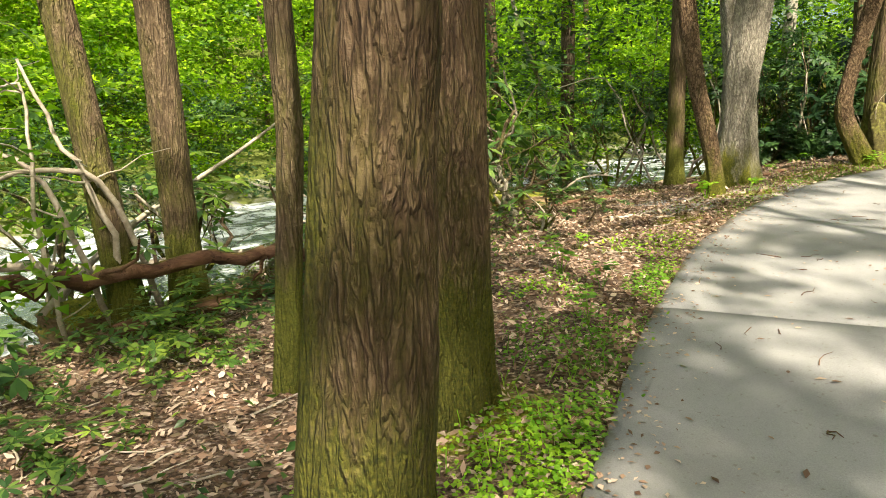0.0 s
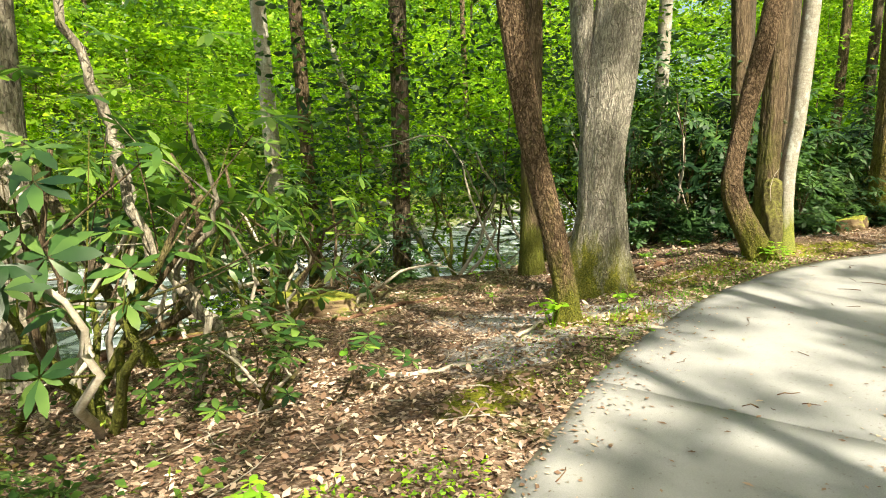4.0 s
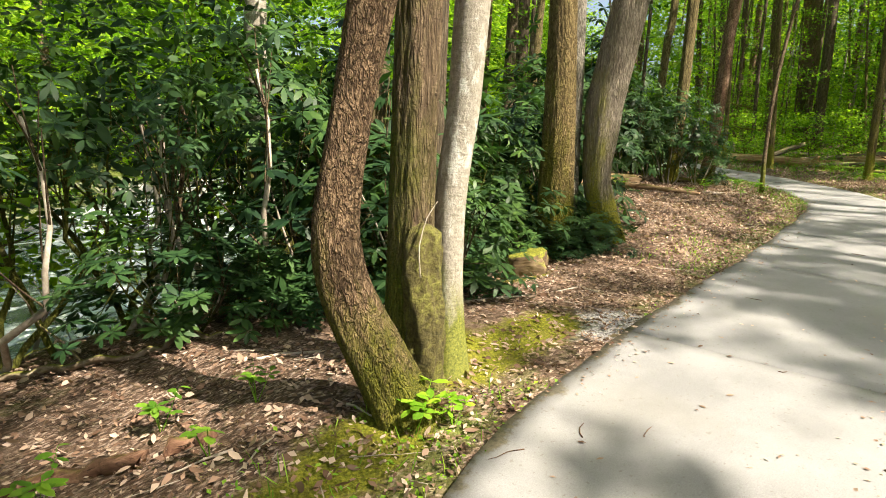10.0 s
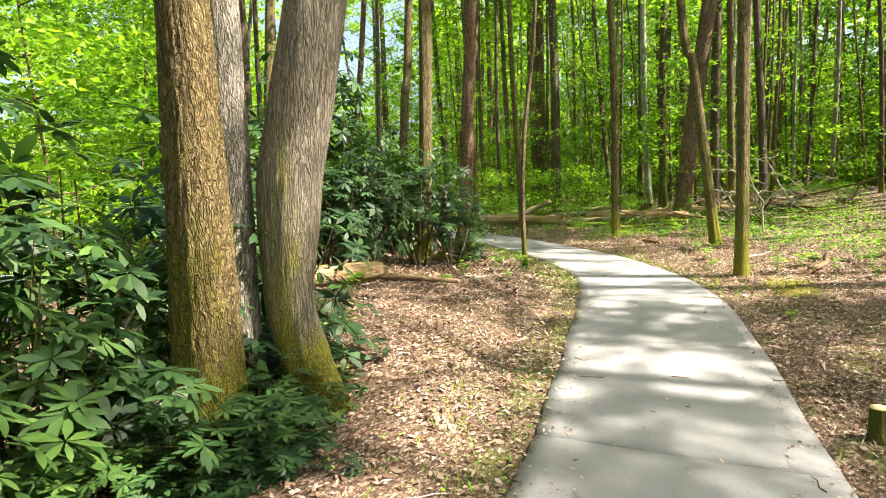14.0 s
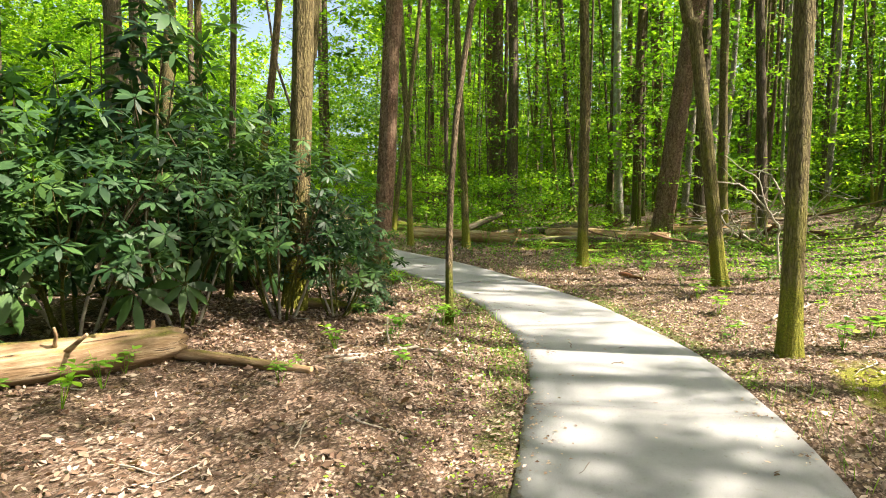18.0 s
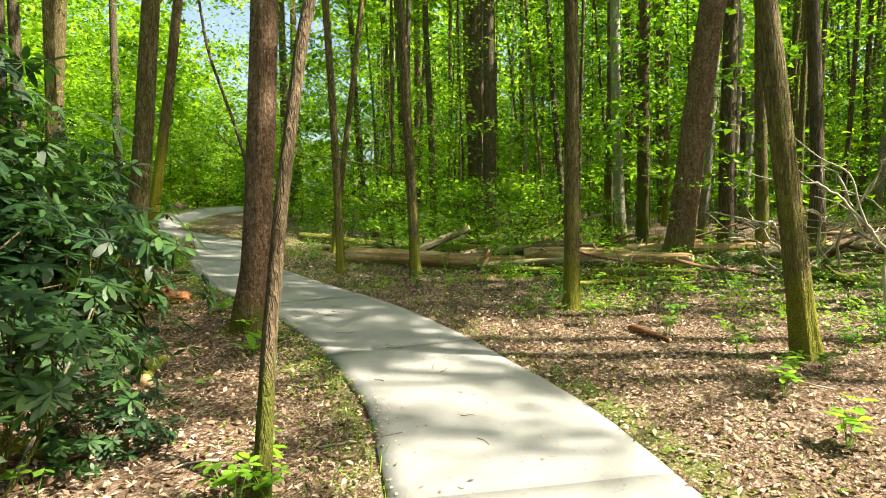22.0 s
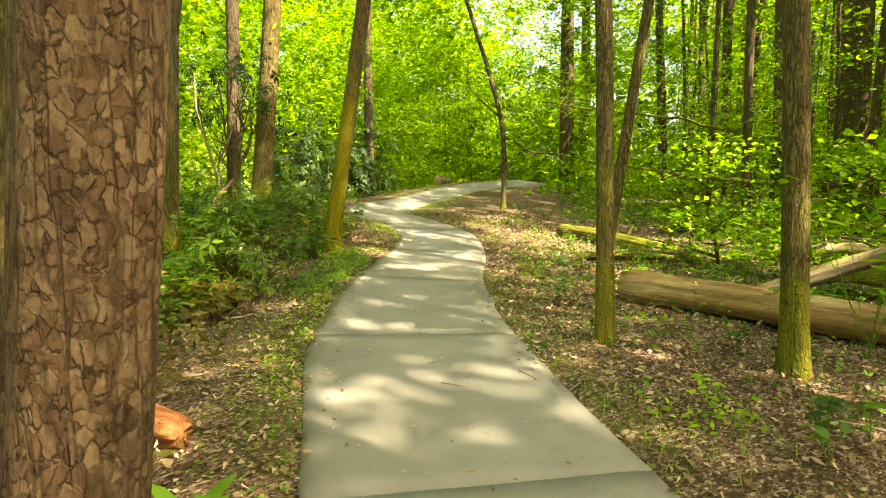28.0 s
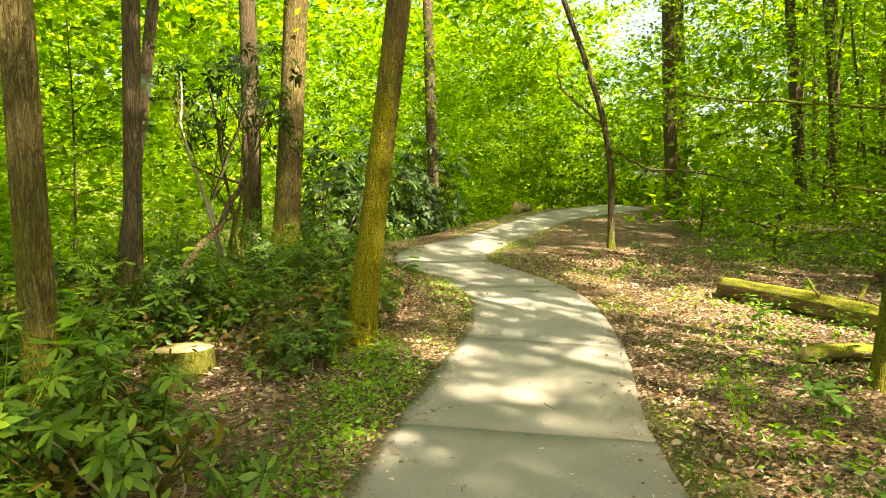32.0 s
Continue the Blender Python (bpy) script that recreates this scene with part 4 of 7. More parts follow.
grey_tree = tree(4.40, 9.43, 0.23, (0.06, -0.02), BARK_GREY, "large grey forked tree with ridged bark and a broad mossy foot", fine=True, ridges=0.03, height=15, top_ratio=0.6,
                 bends=((-0.4, 0.0, 0.0), (0.2, 0.0, 0.0), (0.83, 0.028, -0.01), (1.3, 0.004, 0.0), (1.7, 0.012, -0.004), (2.2, 0.055, -0.02), (2.8, 0.11, -0.04), (4.0, 0.2, -0.07)), girth=((-0.4, 0.58), (0, 0.46), (0.12, 0.415), (0.24, 0.375), (0.41, 0.33), (0.62, 0.29), (0.83, 0.262), (1.23, 0.23), (1.63, 0.236), (2.0, 0.252), (2.3, 0.256), (2.8, 0.25), (4, 0.24), (6, 0.22)))
part("trunk", trunk_mesh(0.12, (-0.07, 0.025), 14.0, ((-0.4, 0, 0), (0, 0, 0), (1.2, -0.04, 0.015), (1.75, -0.105, 0.038), (2.2, -0.16, 0.058), (2.8, -0.225, 0.082), (4, -0.32, 0.115)), BARK_GREY, 0, True, 0.6, 301, 0.03, girth=((-0.4, 0.1), (1.2, 0.115), (2.2, 0.125), (4, 0.12)))[0], grey_tree, "second stem of the fork")
tree(6.52, 9.66, 0.118, (0.07, -0.05), BARK_CRACK, "crooked dark tree with a curved foot beside the path", fine=True, ridges=0.07, flare=0.35, top_ratio=0.7,
     bends=((-0.4, 0.16, -0.11), (0, 0.03, -0.02), (0.17, -0.04, 0.028), (0.43, -0.148, 0.105), (0.7, -0.253, 0.18), (0.97, -0.283, 0.2), (1.22, -0.258, 0.182), (1.6, -0.21, 0.15), (2.02, -0.15, 0.107), (2.6, -0.06, 0.04), (4.0, 0.12, -0.08)),
     girth=((-0.4, 0.2), (0, 0.168), (0.17, 0.152), (0.43, 0.14), (0.7, 0.127), (0.97, 0.113), (1.22, 0.102), (1.6, 0.095), (2.0, 0.108), (4, 0.1)))
tree(6.845, 10.04, 0.137, (-0.008, 0.006), BARK_BROWN, "straight dark brown tree with furrowed bark in a twin clump", fine=True, ridges=0.05, flare=0.25)
tree(7.06, 9.98, 0.093, (0.05, -0.04), BARK_PALE, "pale lichen-spotted stem grown beside a dark brown tree", fine=True, ridges=0.0, bends=((-0.4, 0.04, -0.03), (0, 0.03, -0.025), (0.27, 0.022, -0.018), (0.6, 0.01, -0.008), (0.97, 0.007, -0.006), (1.25, 0.025, -0.02), (1.55, 0.055, -0.045), (2.12, 0.075, -0.06), (4.0, 0.14, -0.11)),
     girth=((-0.4, 0.16), (0, 0.125), (0.25, 0.1), (0.5, 0.09), (1.0, 0.092), (1.5, 0.092), (2.1, 0.1), (4, 0.095)))
tree(11.38, 12.1, 0.22, (0.11, -0.13), BARK_ASH, "thick leaning grey-brown tree with a broad mossy foot", fine=True, ridges=0.03, top_ratio=0.6,
     bends=((-0.4, 0.16, -0.17), (0, 0.1, -0.11), (0.38, 0.05, -0.055), (0.8, -0.028, 0.033), (1.02, -0.032, 0.04), (1.43, -0.02, 0.022), (1.75, -0.01, 0.012), (2.25, 0.05, -0.058), (3.05, 0.14, -0.17), (4.5, 0.32, -0.38)), girth=((-0.4, 0.33), (0, 0.25), (0.38, 0.188), (0.8, 0.178), (1.02, 0.185), (1.43, 0.224), (1.75, 0.235), (2.25, 0.23), (3.05, 0.215), (5, 0.2)))
tree(10.63, 12.24, 0.17, (-0.015, 0.01), BARK_MOSS, "orange-brown tree with rough bark among bushes", fine=True, ridges=0.06, bends=((-0.4, 0.03, -0.03), (0, 0.03, -0.03), (1.2, 0.024, -0.022), (1.85, 0.015, -0.014), (2.9, -0.008, 0.006), (4.5, -0.04, 0.03)), girth=((-0.4, 0.27), (0, 0.24), (0.6, 0.21), (1.2, 0.193), (1.85, 0.178), (2.9, 0.156), (5, 0.14)))
tree(11.16, 12.41, 0.115, (-0.01, 0.01), BARK_GREY, "slim grey tree behind an orange-brown tree", fine=True, ridges=0.03)
tree(8.78, 12.35, 0.125, (0.0, 0.0), BARK_DARK, "dark tree rising out of rhododendrons", fine=True, ridges=0.03)
tree(8.3, 12.6, 0.16, (-0.03, 0.03), BARK_BROWN, "leaning brown tree rising out of rhododendrons", fine=True, ridges=0.03)
tree(7.9, 14.6, 0.15, (0.0, 0.02), BARK_PALE, "pale tree behind rhododendrons")
tree(17.81, 15.9, 0.045, (0.02, 0.0), BARK_DARK, "thin dark tree behind a rhododendron", 12.0)
tree(9.3, 14.2, 0.19, (0.0, 0.0), BARK_DARK, "dark tree rising out of rhododendrons")
tree(0.0, 8.7, 0.055, (-0.52, 0.05), BARK_DARK, "dark stem leaning far out over the bank", 6.0, crown=False, flare=0.2)
tree(3.3, 13.3, 0.06, (-0.3, 0.02), BARK_PALE, "pale crooked stem leaning over the water", 8.0, crown=False, flare=0.2,
     bends=((-0.4, 0.1, 0), (0, 0, 0), (1.0, -0.45, 0), (2.2, -1.15, 0.05), (3.6, -1.7, 0.1), (5.5, -2.2, 0.1)))
# left of the straight stretch
tree(17.92, 14.95, 0.135, (0.02, -0.02), BARK_OLIVE, "tall brown tree rising out of a rhododendron", fine=True, ridges=0.04)
tree(21.68, 15.98, 0.16, (0.035, -0.022), BARK_RED, "reddish pine with flaking bark close to the path", fine=True, ridges=0.0, bends=((-0.4, -0.08, 0.045), (0.2, -0.055, 0.04), (0.38, -0.035, 0.02), (0.72, 0.0, 0.0), (1.37, 0.042, -0.018), (2.2, 0.085, -0.038), (3.1, 0.115, -0.06), (5, 0.18, -0.1)), girth=((-0.4, 0.24), (0, 0.2), (0.38, 0.172), (0.72, 0.152), (1.37, 0.152), (2.2, 0.156), (4, 0.148)))
tree(18.61, 13.18, 0.044, (0.2, 0.0), BARK_BROWN, "thin leaning sapling with green shoots at its foot", 9.0, flare=0.4, fine=True, top_ratio=0.8,
     bends=((-0.4, -0.1, -0.08), (0, 0, 0), (0.8, 0.22, 0.12), (1.6, 0.45, 0.21), (2.6, 0.73, 0.27), (4.0, 1.15, 0.26)), crown=False)
tree(21.45, 17.78, 0.13, (0.085, -0.018), BARK_OLIVE, "mossy olive-brown tree leaning beside the path", fine=True, ridges=0.035, bends=((-0.4, -0.06, 0.01), (0, -0.05, 0.008), (1.32, 0.09, -0.017), (2.59, 0.215, -0.038), (4.5, 0.36, -0.07)), girth=((-0.4, 0.21), (0, 0.165), (0.3, 0.145), (1.32, 0.123), (2.6, 0.115), (5, 0.105)))
tree(26.05, 23.08, 0.125, (0.105, -0.05), BARK_MOSSFOOT, "leaning tree with a bright mossy foot at the bend", fine=True, ridges=0.03, flare=0.4)
# right of the path
tree(18.95, 9.61, 0.105, (0.0, 0.008), BARK_OLIVE, "slender upright tree with mossy grey bark beside the path", fine=True, ridges=0.03)
tree(22.66, 10.33, 0.108, (-0.005, 0.13), BARK_OLIVE, "olive tree with a bent foot leaning over the forest floor", fine=True, ridges=0.03,
     bends=((-0.4, 0, -0.06), (0, 0, 0), (0.3, 0, 0.04), (1.2, 0.0, 0.14), (3.0, 0.0, 0.36), (4.5, -0.01, 0.55)))
tree(24.40, 12.93, 0.105, (-0.004, 0.022), BARK_OLIVE, "straight mossy tree beside fallen logs", fine=True, ridges=0.03)
tree(25.86, 17.68, 0.075, (-0.025, 0.035), BARK_OLIVE, "slim crooked tree with pale peeling bark", fine=True, ridges=0.03)
tree(26.3, 16.32, 0.09, (-0.016, 0.035), BARK_OLIVE, "mossy tree with ridged olive bark near the log", fine=True, ridges=0.045)
tree(34.84, 18.1, 0.22, (0, 0.01), BARK_DARK)
tree(39.2, 20.4, 0.30, (0, 0), BARK_BROWN)
tree(31.66, 13.8, 0.12, (0, -0.012), BARK_BROWN)
tree(31.56, 13.43, 0.13, (0, 0.026), BARK_PALE)
tree(30.97, 12.86, 0.14, (0, -0.012), BARK_BROWN)
tree(29.05, 11.93, 0.27, (0.0, -0.115), BARK_RED, "thick leaning pine with reddish scaly bark", ridges=0.02, spread=0.65)
tree(30.45, 11.08, 0.18, (0, 0), BARK_DARK, spread=0.7)
tree(29.2, 10.45, 0.11, (0, 0.018), BARK_OLIVE)
tree(28.9, 9.6, 0.12, (0.0, 0.03), BARK_DARK, spread=0.65)
tree(28.69, 19.84, 0.075, (0.09, -0.07), BARK_OLIVE, "slim tree leaning away from the path", fine=True, ridges=0.03, crown=False)
tree(42.4, 21.6, 0.42, (-0.01, 0.03), BARK_RED)
tree(43.8, 28.6, 0.19, (-0.03, 0.05), BARK_DARK)
tree(44.4, 34.0, 0.27, (-0.02, 0.02), BARK_BROWN)
tree(40.8, 31.2, 0.2, (-0.01, 0.01), BARK_BROWN)
tree(51.2, 31.2, 0.24, (-0.01, 0.03), BARK_DARK)
tree(53.5, 40.6, 0.4, (-0.01, 0.01), BARK_BROWN)
tree(44.3, 25.7, 0.22, (0.0, 0.0), BARK_RED)
tree(32.95, 26.45, 0.07, (-0.10, 0.10), BARK_DARK, "thin dark tree that bends over the path", 10.0, bends=((-0.4, 0, 0), (0, 0, 0), (1.5, 0.02, 0.0), (2.6, -0.10, 0.10), (4.2, -0.45, 0.45), (6.0, -0.9, 0.9)), crown=False)
# far end, towards the river
tree(24.37, 25.66, 0.11, (0.01, 0.0), BARK_DARK, crown=False)
tree(23.57, 22.54, 0.10, (-0.005, 0.0), BARK_OLIVE, "slim brown tree among low bushes", fine=True, ridges=0.03)
tree(24.3, 26.9, 0.085, (0.14, -0.01), BARK_DARK, crown=False)
tree(26.5, 28.7, 0.16, (0, 0), BARK_DARK, crown=False)
tree(26.85, 28.0, 0.23, (0.065, -0.02), BARK_OLIVE, "thick mossy tree between the path and the river")
tree(32.4, 32.4, 0.16, (-0.01, 0.0), BARK_DARK)
tree(22.6, 24.4, 0.26, (-0.02, 0.0), BARK_DARK, "thick dark tree between the path and the river")
tree(17.0, 19.5, 0.16, (0.02, 0), BARK_DARK)
tree(15.2, 18.6, 0.14, (0.0, 0), BARK_BROWN)

# the rest of the wood, in loose order on both sides, plus added shade trees
rng = np.random.RandomState(77)


def open_to(x, y, gap):
    return all((x - a) ** 2 + (y - b) ** 2 > gap * gap for a, b in TREES)


def scatter(n, xr, yr, keep, gap):
    got = []
    for _ in range(n * 40):
        x, y = rng.uniform(*xr), rng.uniform(*yr)
        if keep(x, y) and open_to(x, y, gap):
            got.append((x, y))
            TREES.append((x, y))
            if len(got) == n:
                break
    for g in got:
        TREES.remove(g)
    return got


def far_side(x, y):
    i, d, s = along(CENTRE, [x], [y])
    _, bd, bs = along(BANK, [x], [y])
    return d[0] * s[0], bd[0] * bs[0]


GLADES = ((2.0, 4.3, 0.5), (15.6, 12.6, 1.7), (7.7, 10.0, 1.3), (6.0, 10.6, 0.6), (18.3, 11.0, 0.7), (20.6, 8.9, 1.6))


def sunlit(x, y, h=16.5, reach=2.5):
    """True where a crown would shade one of the open sunny spots beside the path."""
    k = h / math.tan(radians(SUN_EL))
    sx, sy = x - k * math.sin(radians(SUN_AZ)), y - k * math.cos(radians(SUN_AZ))
    return any(math.hypot(sx - a, sy - b) < r + reach for a, b, r in GLADES)


# mostly out of view; put here for the dappled shade their crowns cast
for x, y in scatter(26, (-6, 24), (-16, 4.5), lambda x, y: far_side(x, y)[0] < -4.2, 2.3):
    tree(x, y, rng.uniform(0.09, 0.2), tuple(rng.normal(0, 0.03, 2)), crown=not sunlit(x, y))
# trees added one by one so that their crowns shade chosen stretches of path
for x, y, wide_ in ((27.6, 2.2, 1), (28.7, 4.4, 1), (30.6, 2.6, 0.8), (31.4, 4.6, 0.8), (29.6, 0.4, 0.8), (26.6, 3.9, 1), (27.4, 6.0, 1), (15.2, -4.6, 0.5), (14.7, -6.0, 0.45), (25.2, -0.9, 0.6), (21.7, 0.6, 0.55), (20.0, -3.3, 0.45)):
    tree(x, y, 0.14, (0.01, 0.0), spread=wide_)
for x, y in scatter(95, (28, 85), (-20, 60), lambda x, y: far_side(x, y)[0] < -8 and math.hypot(x - 22, y - 14) > 12, 1.5):
    tree(x, y, rng.uniform(0.07, 0.2), tuple(rng.normal(0, 0.035, 2)), mid=x > 36 and x < 44, crown=x < 60 and not (29.5 < x < 44 and -9 < y < 7) and not sunlit(x, y), dense=x > 40)
for x, y in scatter(80, (26, 56), (-6, 34), lambda x, y: far_side(x, y)[0] < -7.5 and math.hypot(x - 19, y - 12) > 9, 0.9):
    tree(x, y, rng.uniform(0.03, 0.065), tuple(rng.normal(0, 0.05, 2)), None, "thin young tree in the crowded wood", 9.0, crown=False)
# four more, added for their crown shade on the later path
for x, y in scatter(4, (25, 29), (1.5, 5), lambda x, y: math.hypot(x - 21, y - 12) > 8, 1.6):
    tree(x, y, rng.uniform(0.08, 0.17), tuple(rng.normal(0, 0.03, 2)))
for x, y in scatter(55, (27, 50), (0, 32), lambda x, y: far_side(x, y)[0] < -6 and math.hypot(x - 19, y - 12) > 10, 0.8):
    tree(x, y, rng.uniform(0.05, 0.11), tuple(rng.normal(0, 0.04, 2)), (BARK_BROWN, BARK_DARK, BARK_GREY)[rng.randint(3)], "slender tree in the crowded wood", 14.0, crown=False)
for x, y in scatter(45, (-50, 90), (18, 95), lambda x, y: far_side(x, y)[1] > RIVER_WIDTH + 3, 2.2):
    tree(x, y, rng.uniform(0.08, 0.2), tuple(rng.normal(0, 0.03, 2)), (BARK_PALE, BARK_BROWN, BARK_DARK)[rng.randint(3)], "slender tree on the far bank of the river", dense=True)

# ---- understory: small leafy trees ----
def under_mesh(seed, n=60, per=52, radius=1.9, low=0.7, high=5.8, size=0.12):
    rr = np.random.RandomState(seed)

    def centres(m):
        a, z = rr.uniform(0, 6.283, m), rr.uniform(low, high, m)
        rad = radius * np.sqrt(rr.uniform(0.03, 1, m)) * (1 - 0.45 * (z - low) / (high - low))
        return np.stack([np.cos(a) * rad, np.sin(a) * rad, z], 1)

    v, f = spray(n, per, centres, 0.36, size, rr, 0.2, 0.15, 0.7, "tri" if high > 3 else False)
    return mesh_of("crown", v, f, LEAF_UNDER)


def under_stem(seed, high=5.2):
    rr = np.random.RandomState(seed)
    t = np.linspace(0, 1, 9)
    sp = np.stack([0.25 * np.sin(t * 2 + seed) * t, 0.25 * np.cos(t * 3 + seed) * t, -0.2 + t * high], 1)
    pieces = [tube(sp, 0.035 * (1 - 0.8 * t), 6)]
    for i in range(11):
        a, z = rr.uniform(0, 6.283), rr.uniform(0.2, 0.95)
        L = rr.uniform(0.8, 1.7) * (1.2 - 0.6 * z)
        o = sp[int(z * 8)]
        tt = np.linspace(0, 1, 5)[:, None]
        pieces.append(tube(o + np.array([math.cos(a), math.sin(a), 0.25]) * L * tt + rr.normal(0, 0.03, (5, 3)), 0.014 * (1 - 0.8 * tt[:, 0]), 4, None, False))
    v, f = merge(pieces)
    return mesh_of("trunk", v, f, BARK_BROWN, True)


UNDER = [(under_mesh(60 + i), under_stem(60 + i)) for i in range(4)]
SHRUB = [(under_mesh(70 + i, 26, 40, 1.0, 0.25, 1.9, 0.10), under_stem(70 + i, 1.6)) for i in range(3)]


def leafy(x, y, s, kind=UNDER, label="young broadleaf tree with bright green leaves", name="small_tree", group="understory trees"):
    i = rng.randint(len(kind))
    root = empty(name, x, y, gz(x, y), rng.uniform(0, 360), s)
    tagged(root, label, "tree" if kind is UNDER else "shrub", group)
    part("trunk", kind[i][1], root)
    tagged(part("crown", kind[i][0], root), kind="stuff")


for x, y in scatter(46, (-25, 60), (14, 75), lambda x, y: far_side(x, y)[1] > RIVER_WIDTH + 0.5, 1.3):
    leafy(x, y, rng.uniform(0.9, 1.9))
for x, y in scatter(48, (26, 60), (-14, 48), lambda x, y: far_side(x, y)[0] < -7.5 and math.hypot(x - 22, y - 13) > 9, 1.0):
    leafy(x, y, rng.uniform(0.6, 1.4))
for x, y in scatter(22, (18, 56), (22, 60), lambda x, y: far_side(x, y)[0] > 5 and far_side(x, y)[1] < -0.3, 1.0):
    leafy(x, y, rng.uniform(0.7, 1.5))
for x, y in scatter(16, (26, 50), (6, 34), lambda x, y: -9 < far_side(x, y)[0] < -3.6 and math.hypot(x - 22, y - 13) > 7, 0.8):
    leafy(x, y, rng.uniform(0.5, 1.1), SHRUB, "low bright green shrub on the forest floor", "shrub", "low shrubs")

for x, y, s in ((-4.2, 4.4, 0.8), (-0.4, 11.8, 0.75), (1.9, 13.2, 0.8), (4.4, 13.9, 0.8), (7.6, 15.6, 0.9), (9.8, 17.2, 0.9), (13.0, 18.2, 1.0), (15.6, 20.0, 1.0)):
    leafy(x, y, s, UNDER, "small leafy tree overhanging the river bank")

# ---- rhododendrons ----
def rhodo_mesh(seed, rosettes=230, radius=1.15, tall=1.75, lift=0.38, stem_n=8, mat=None, leaf=1.0, thick=0.02, crook=0.0):
    rr = np.random.RandomState(seed)
    a = rr.uniform(0, 6.283, rosettes)
    el = np.arcsin(rr.uniform(-0.12, 1, rosettes))
    rad = rr.uniform(0.4, 1.0, rosettes) ** 0.6 * (1 + 0.25 * np.sin(3 * a + seed) + 0.15 * np.sin(5 * a + 2 * seed + 3 * el))
    out = np.stack([np.cos(a) * np.cos(el), np.sin(a) * np.cos(el), np.sin(el)], 1)
    c = out * np.stack([rad * radius, rad * radius, rad * tall], 1) + np.array([0, 0, lift])
    c[:, 2] = np.maximum(c[:, 2], 0.1)
    axis = out * 0.6 + np.array([0, 0, 0.75]) + rr.normal(0, 0.25, (rosettes, 3))
    axis /= np.linalg.norm(axis, axis=1)[:, None]
    per = 9
    idx = np.repeat(np.arange(rosettes), per)
    ang = np.tile(np.arange(per) * 2 * math.pi / per, rosettes) + rr.uniform(0, 0.5, len(idx))
    A = axis[idx]
    u = np.cross(A, np.array([0.3, 0.9, 0.1]))
    u /= np.linalg.norm(u, axis=1)[:, None]
    w = np.cross(A, u)
    tilt = rr.uniform(-0.35, 0.4, len(idx))[:, None]
    d = u * np.cos(ang)[:, None] + w * np.sin(ang)[:, None] + A * tilt
    L = leaf * rr.uniform(0.10, 0.18, len(idx)) * rr.uniform(0.75, 1.15, rosettes)[idx]
    v, f = leaves(c[idx] + d * 0.01, d, A, L, L * rr.uniform(0.26, 0.36, len(idx)), 0.12, True, 0.22)
    stems, twigs = [], []
    t = np.linspace(0, 1, 8)[:, None]
    order = np.argsort(a)
    for k in range(stem_n):
        mine = order[k * rosettes // stem_n:(k + 1) * rosettes // stem_n]
        tipc = c[mine].mean(0) * np.array([0.8, 0.8, 1.0])
        root = np.array([math.cos(k * 0.8), math.sin(k * 0.8), 0]) * 0.09 + np.array([0, 0, -0.12])
        bend = tipc * np.array([0.6, 0.6, 0.35]) + rr.normal(0, 0.12 if stem_n == 8 else 0.3, 3)
        sp = (1 - t) ** 2 * root + 2 * t * (1 - t) * bend + t * t * tipc
        if crook:
            kink = np.cumsum(rr.normal(0, crook, (8, 3)), 0) * np.sin(t * 3.1416)
            sp = sp + kink * np.array([1, 1, 0.4])
        stems.append(mesh_of("stem", *tube(sp, thick * (1 - 0.6 * t[:, 0]), 6, None, False), TWIG if k % 3 == 0 else BARK_BROWN, True))
        for q in mine[::4]:
            o = sp[rr.randint(3, 7)]
            mid = (o + c[q]) / 2 + rr.normal(0, 0.06, 3)
            s2 = (1 - t) ** 2 * o + 2 * t * (1 - t) * mid + t * t * c[q]
            twigs.append(tube(s2[::2], 0.009 * (1 - 0.6 * t[::2, 0]), 4, None, False))
    tv, tf = merge(twigs)
    return mesh_of("leaves", v, f, mat or LEAF_RHODO), stems, mesh_of("twigs", tv, tf, BARK_BROWN, True)


RHODO = [rhodo_mesh(90 + i, 180, leaf=1.3) for i in range(4)]
OPEN_RHODO = [rhodo_mesh(97 + i, 54, 1.45, 1.8, 0.75, 6, LEAF_SPRING, 1.3, 0.038, 0.12) for i in range(3)]


YOUNG_RHODO = [rhodo_mesh(111 + i, 60, 1.3, 1.3, 0.2, 8, LEAF_SPRING, 1.45, 0.02, 0.06) for i in range(2)]
HOLLOW = [rhodo_mesh(105 + i, 230, 1.2, 1.25, 0.85) for i in range(2)]
LEGGY = [rhodo_mesh(101 + i, 120, 1.35, 1.0, 1.35, 5, None, 0.85, 0.035, 0.09) for i in range(2)]


def rhodo(x, y, s=1.0, tall=1.0, label="dark green rhododendron bush with long glossy leaves", kinds=None):
    kinds = kinds or RHODO
    i = rng.randint(len(kinds))
    root = empty("rhododendron", x, y, gz(x, y), rng.uniform(0, 360), s)
    root.scale = (s, s, s * tall)
    tagged(root, label, "bush", "rhododendrons")
    for st in kinds[i][1]:
        part("stem", st, root)
    tagged(part("leaves", kinds[i][0], root), kind="stuff")
    tagged(part("twig_work", kinds[i][2], root), kind="stuff")


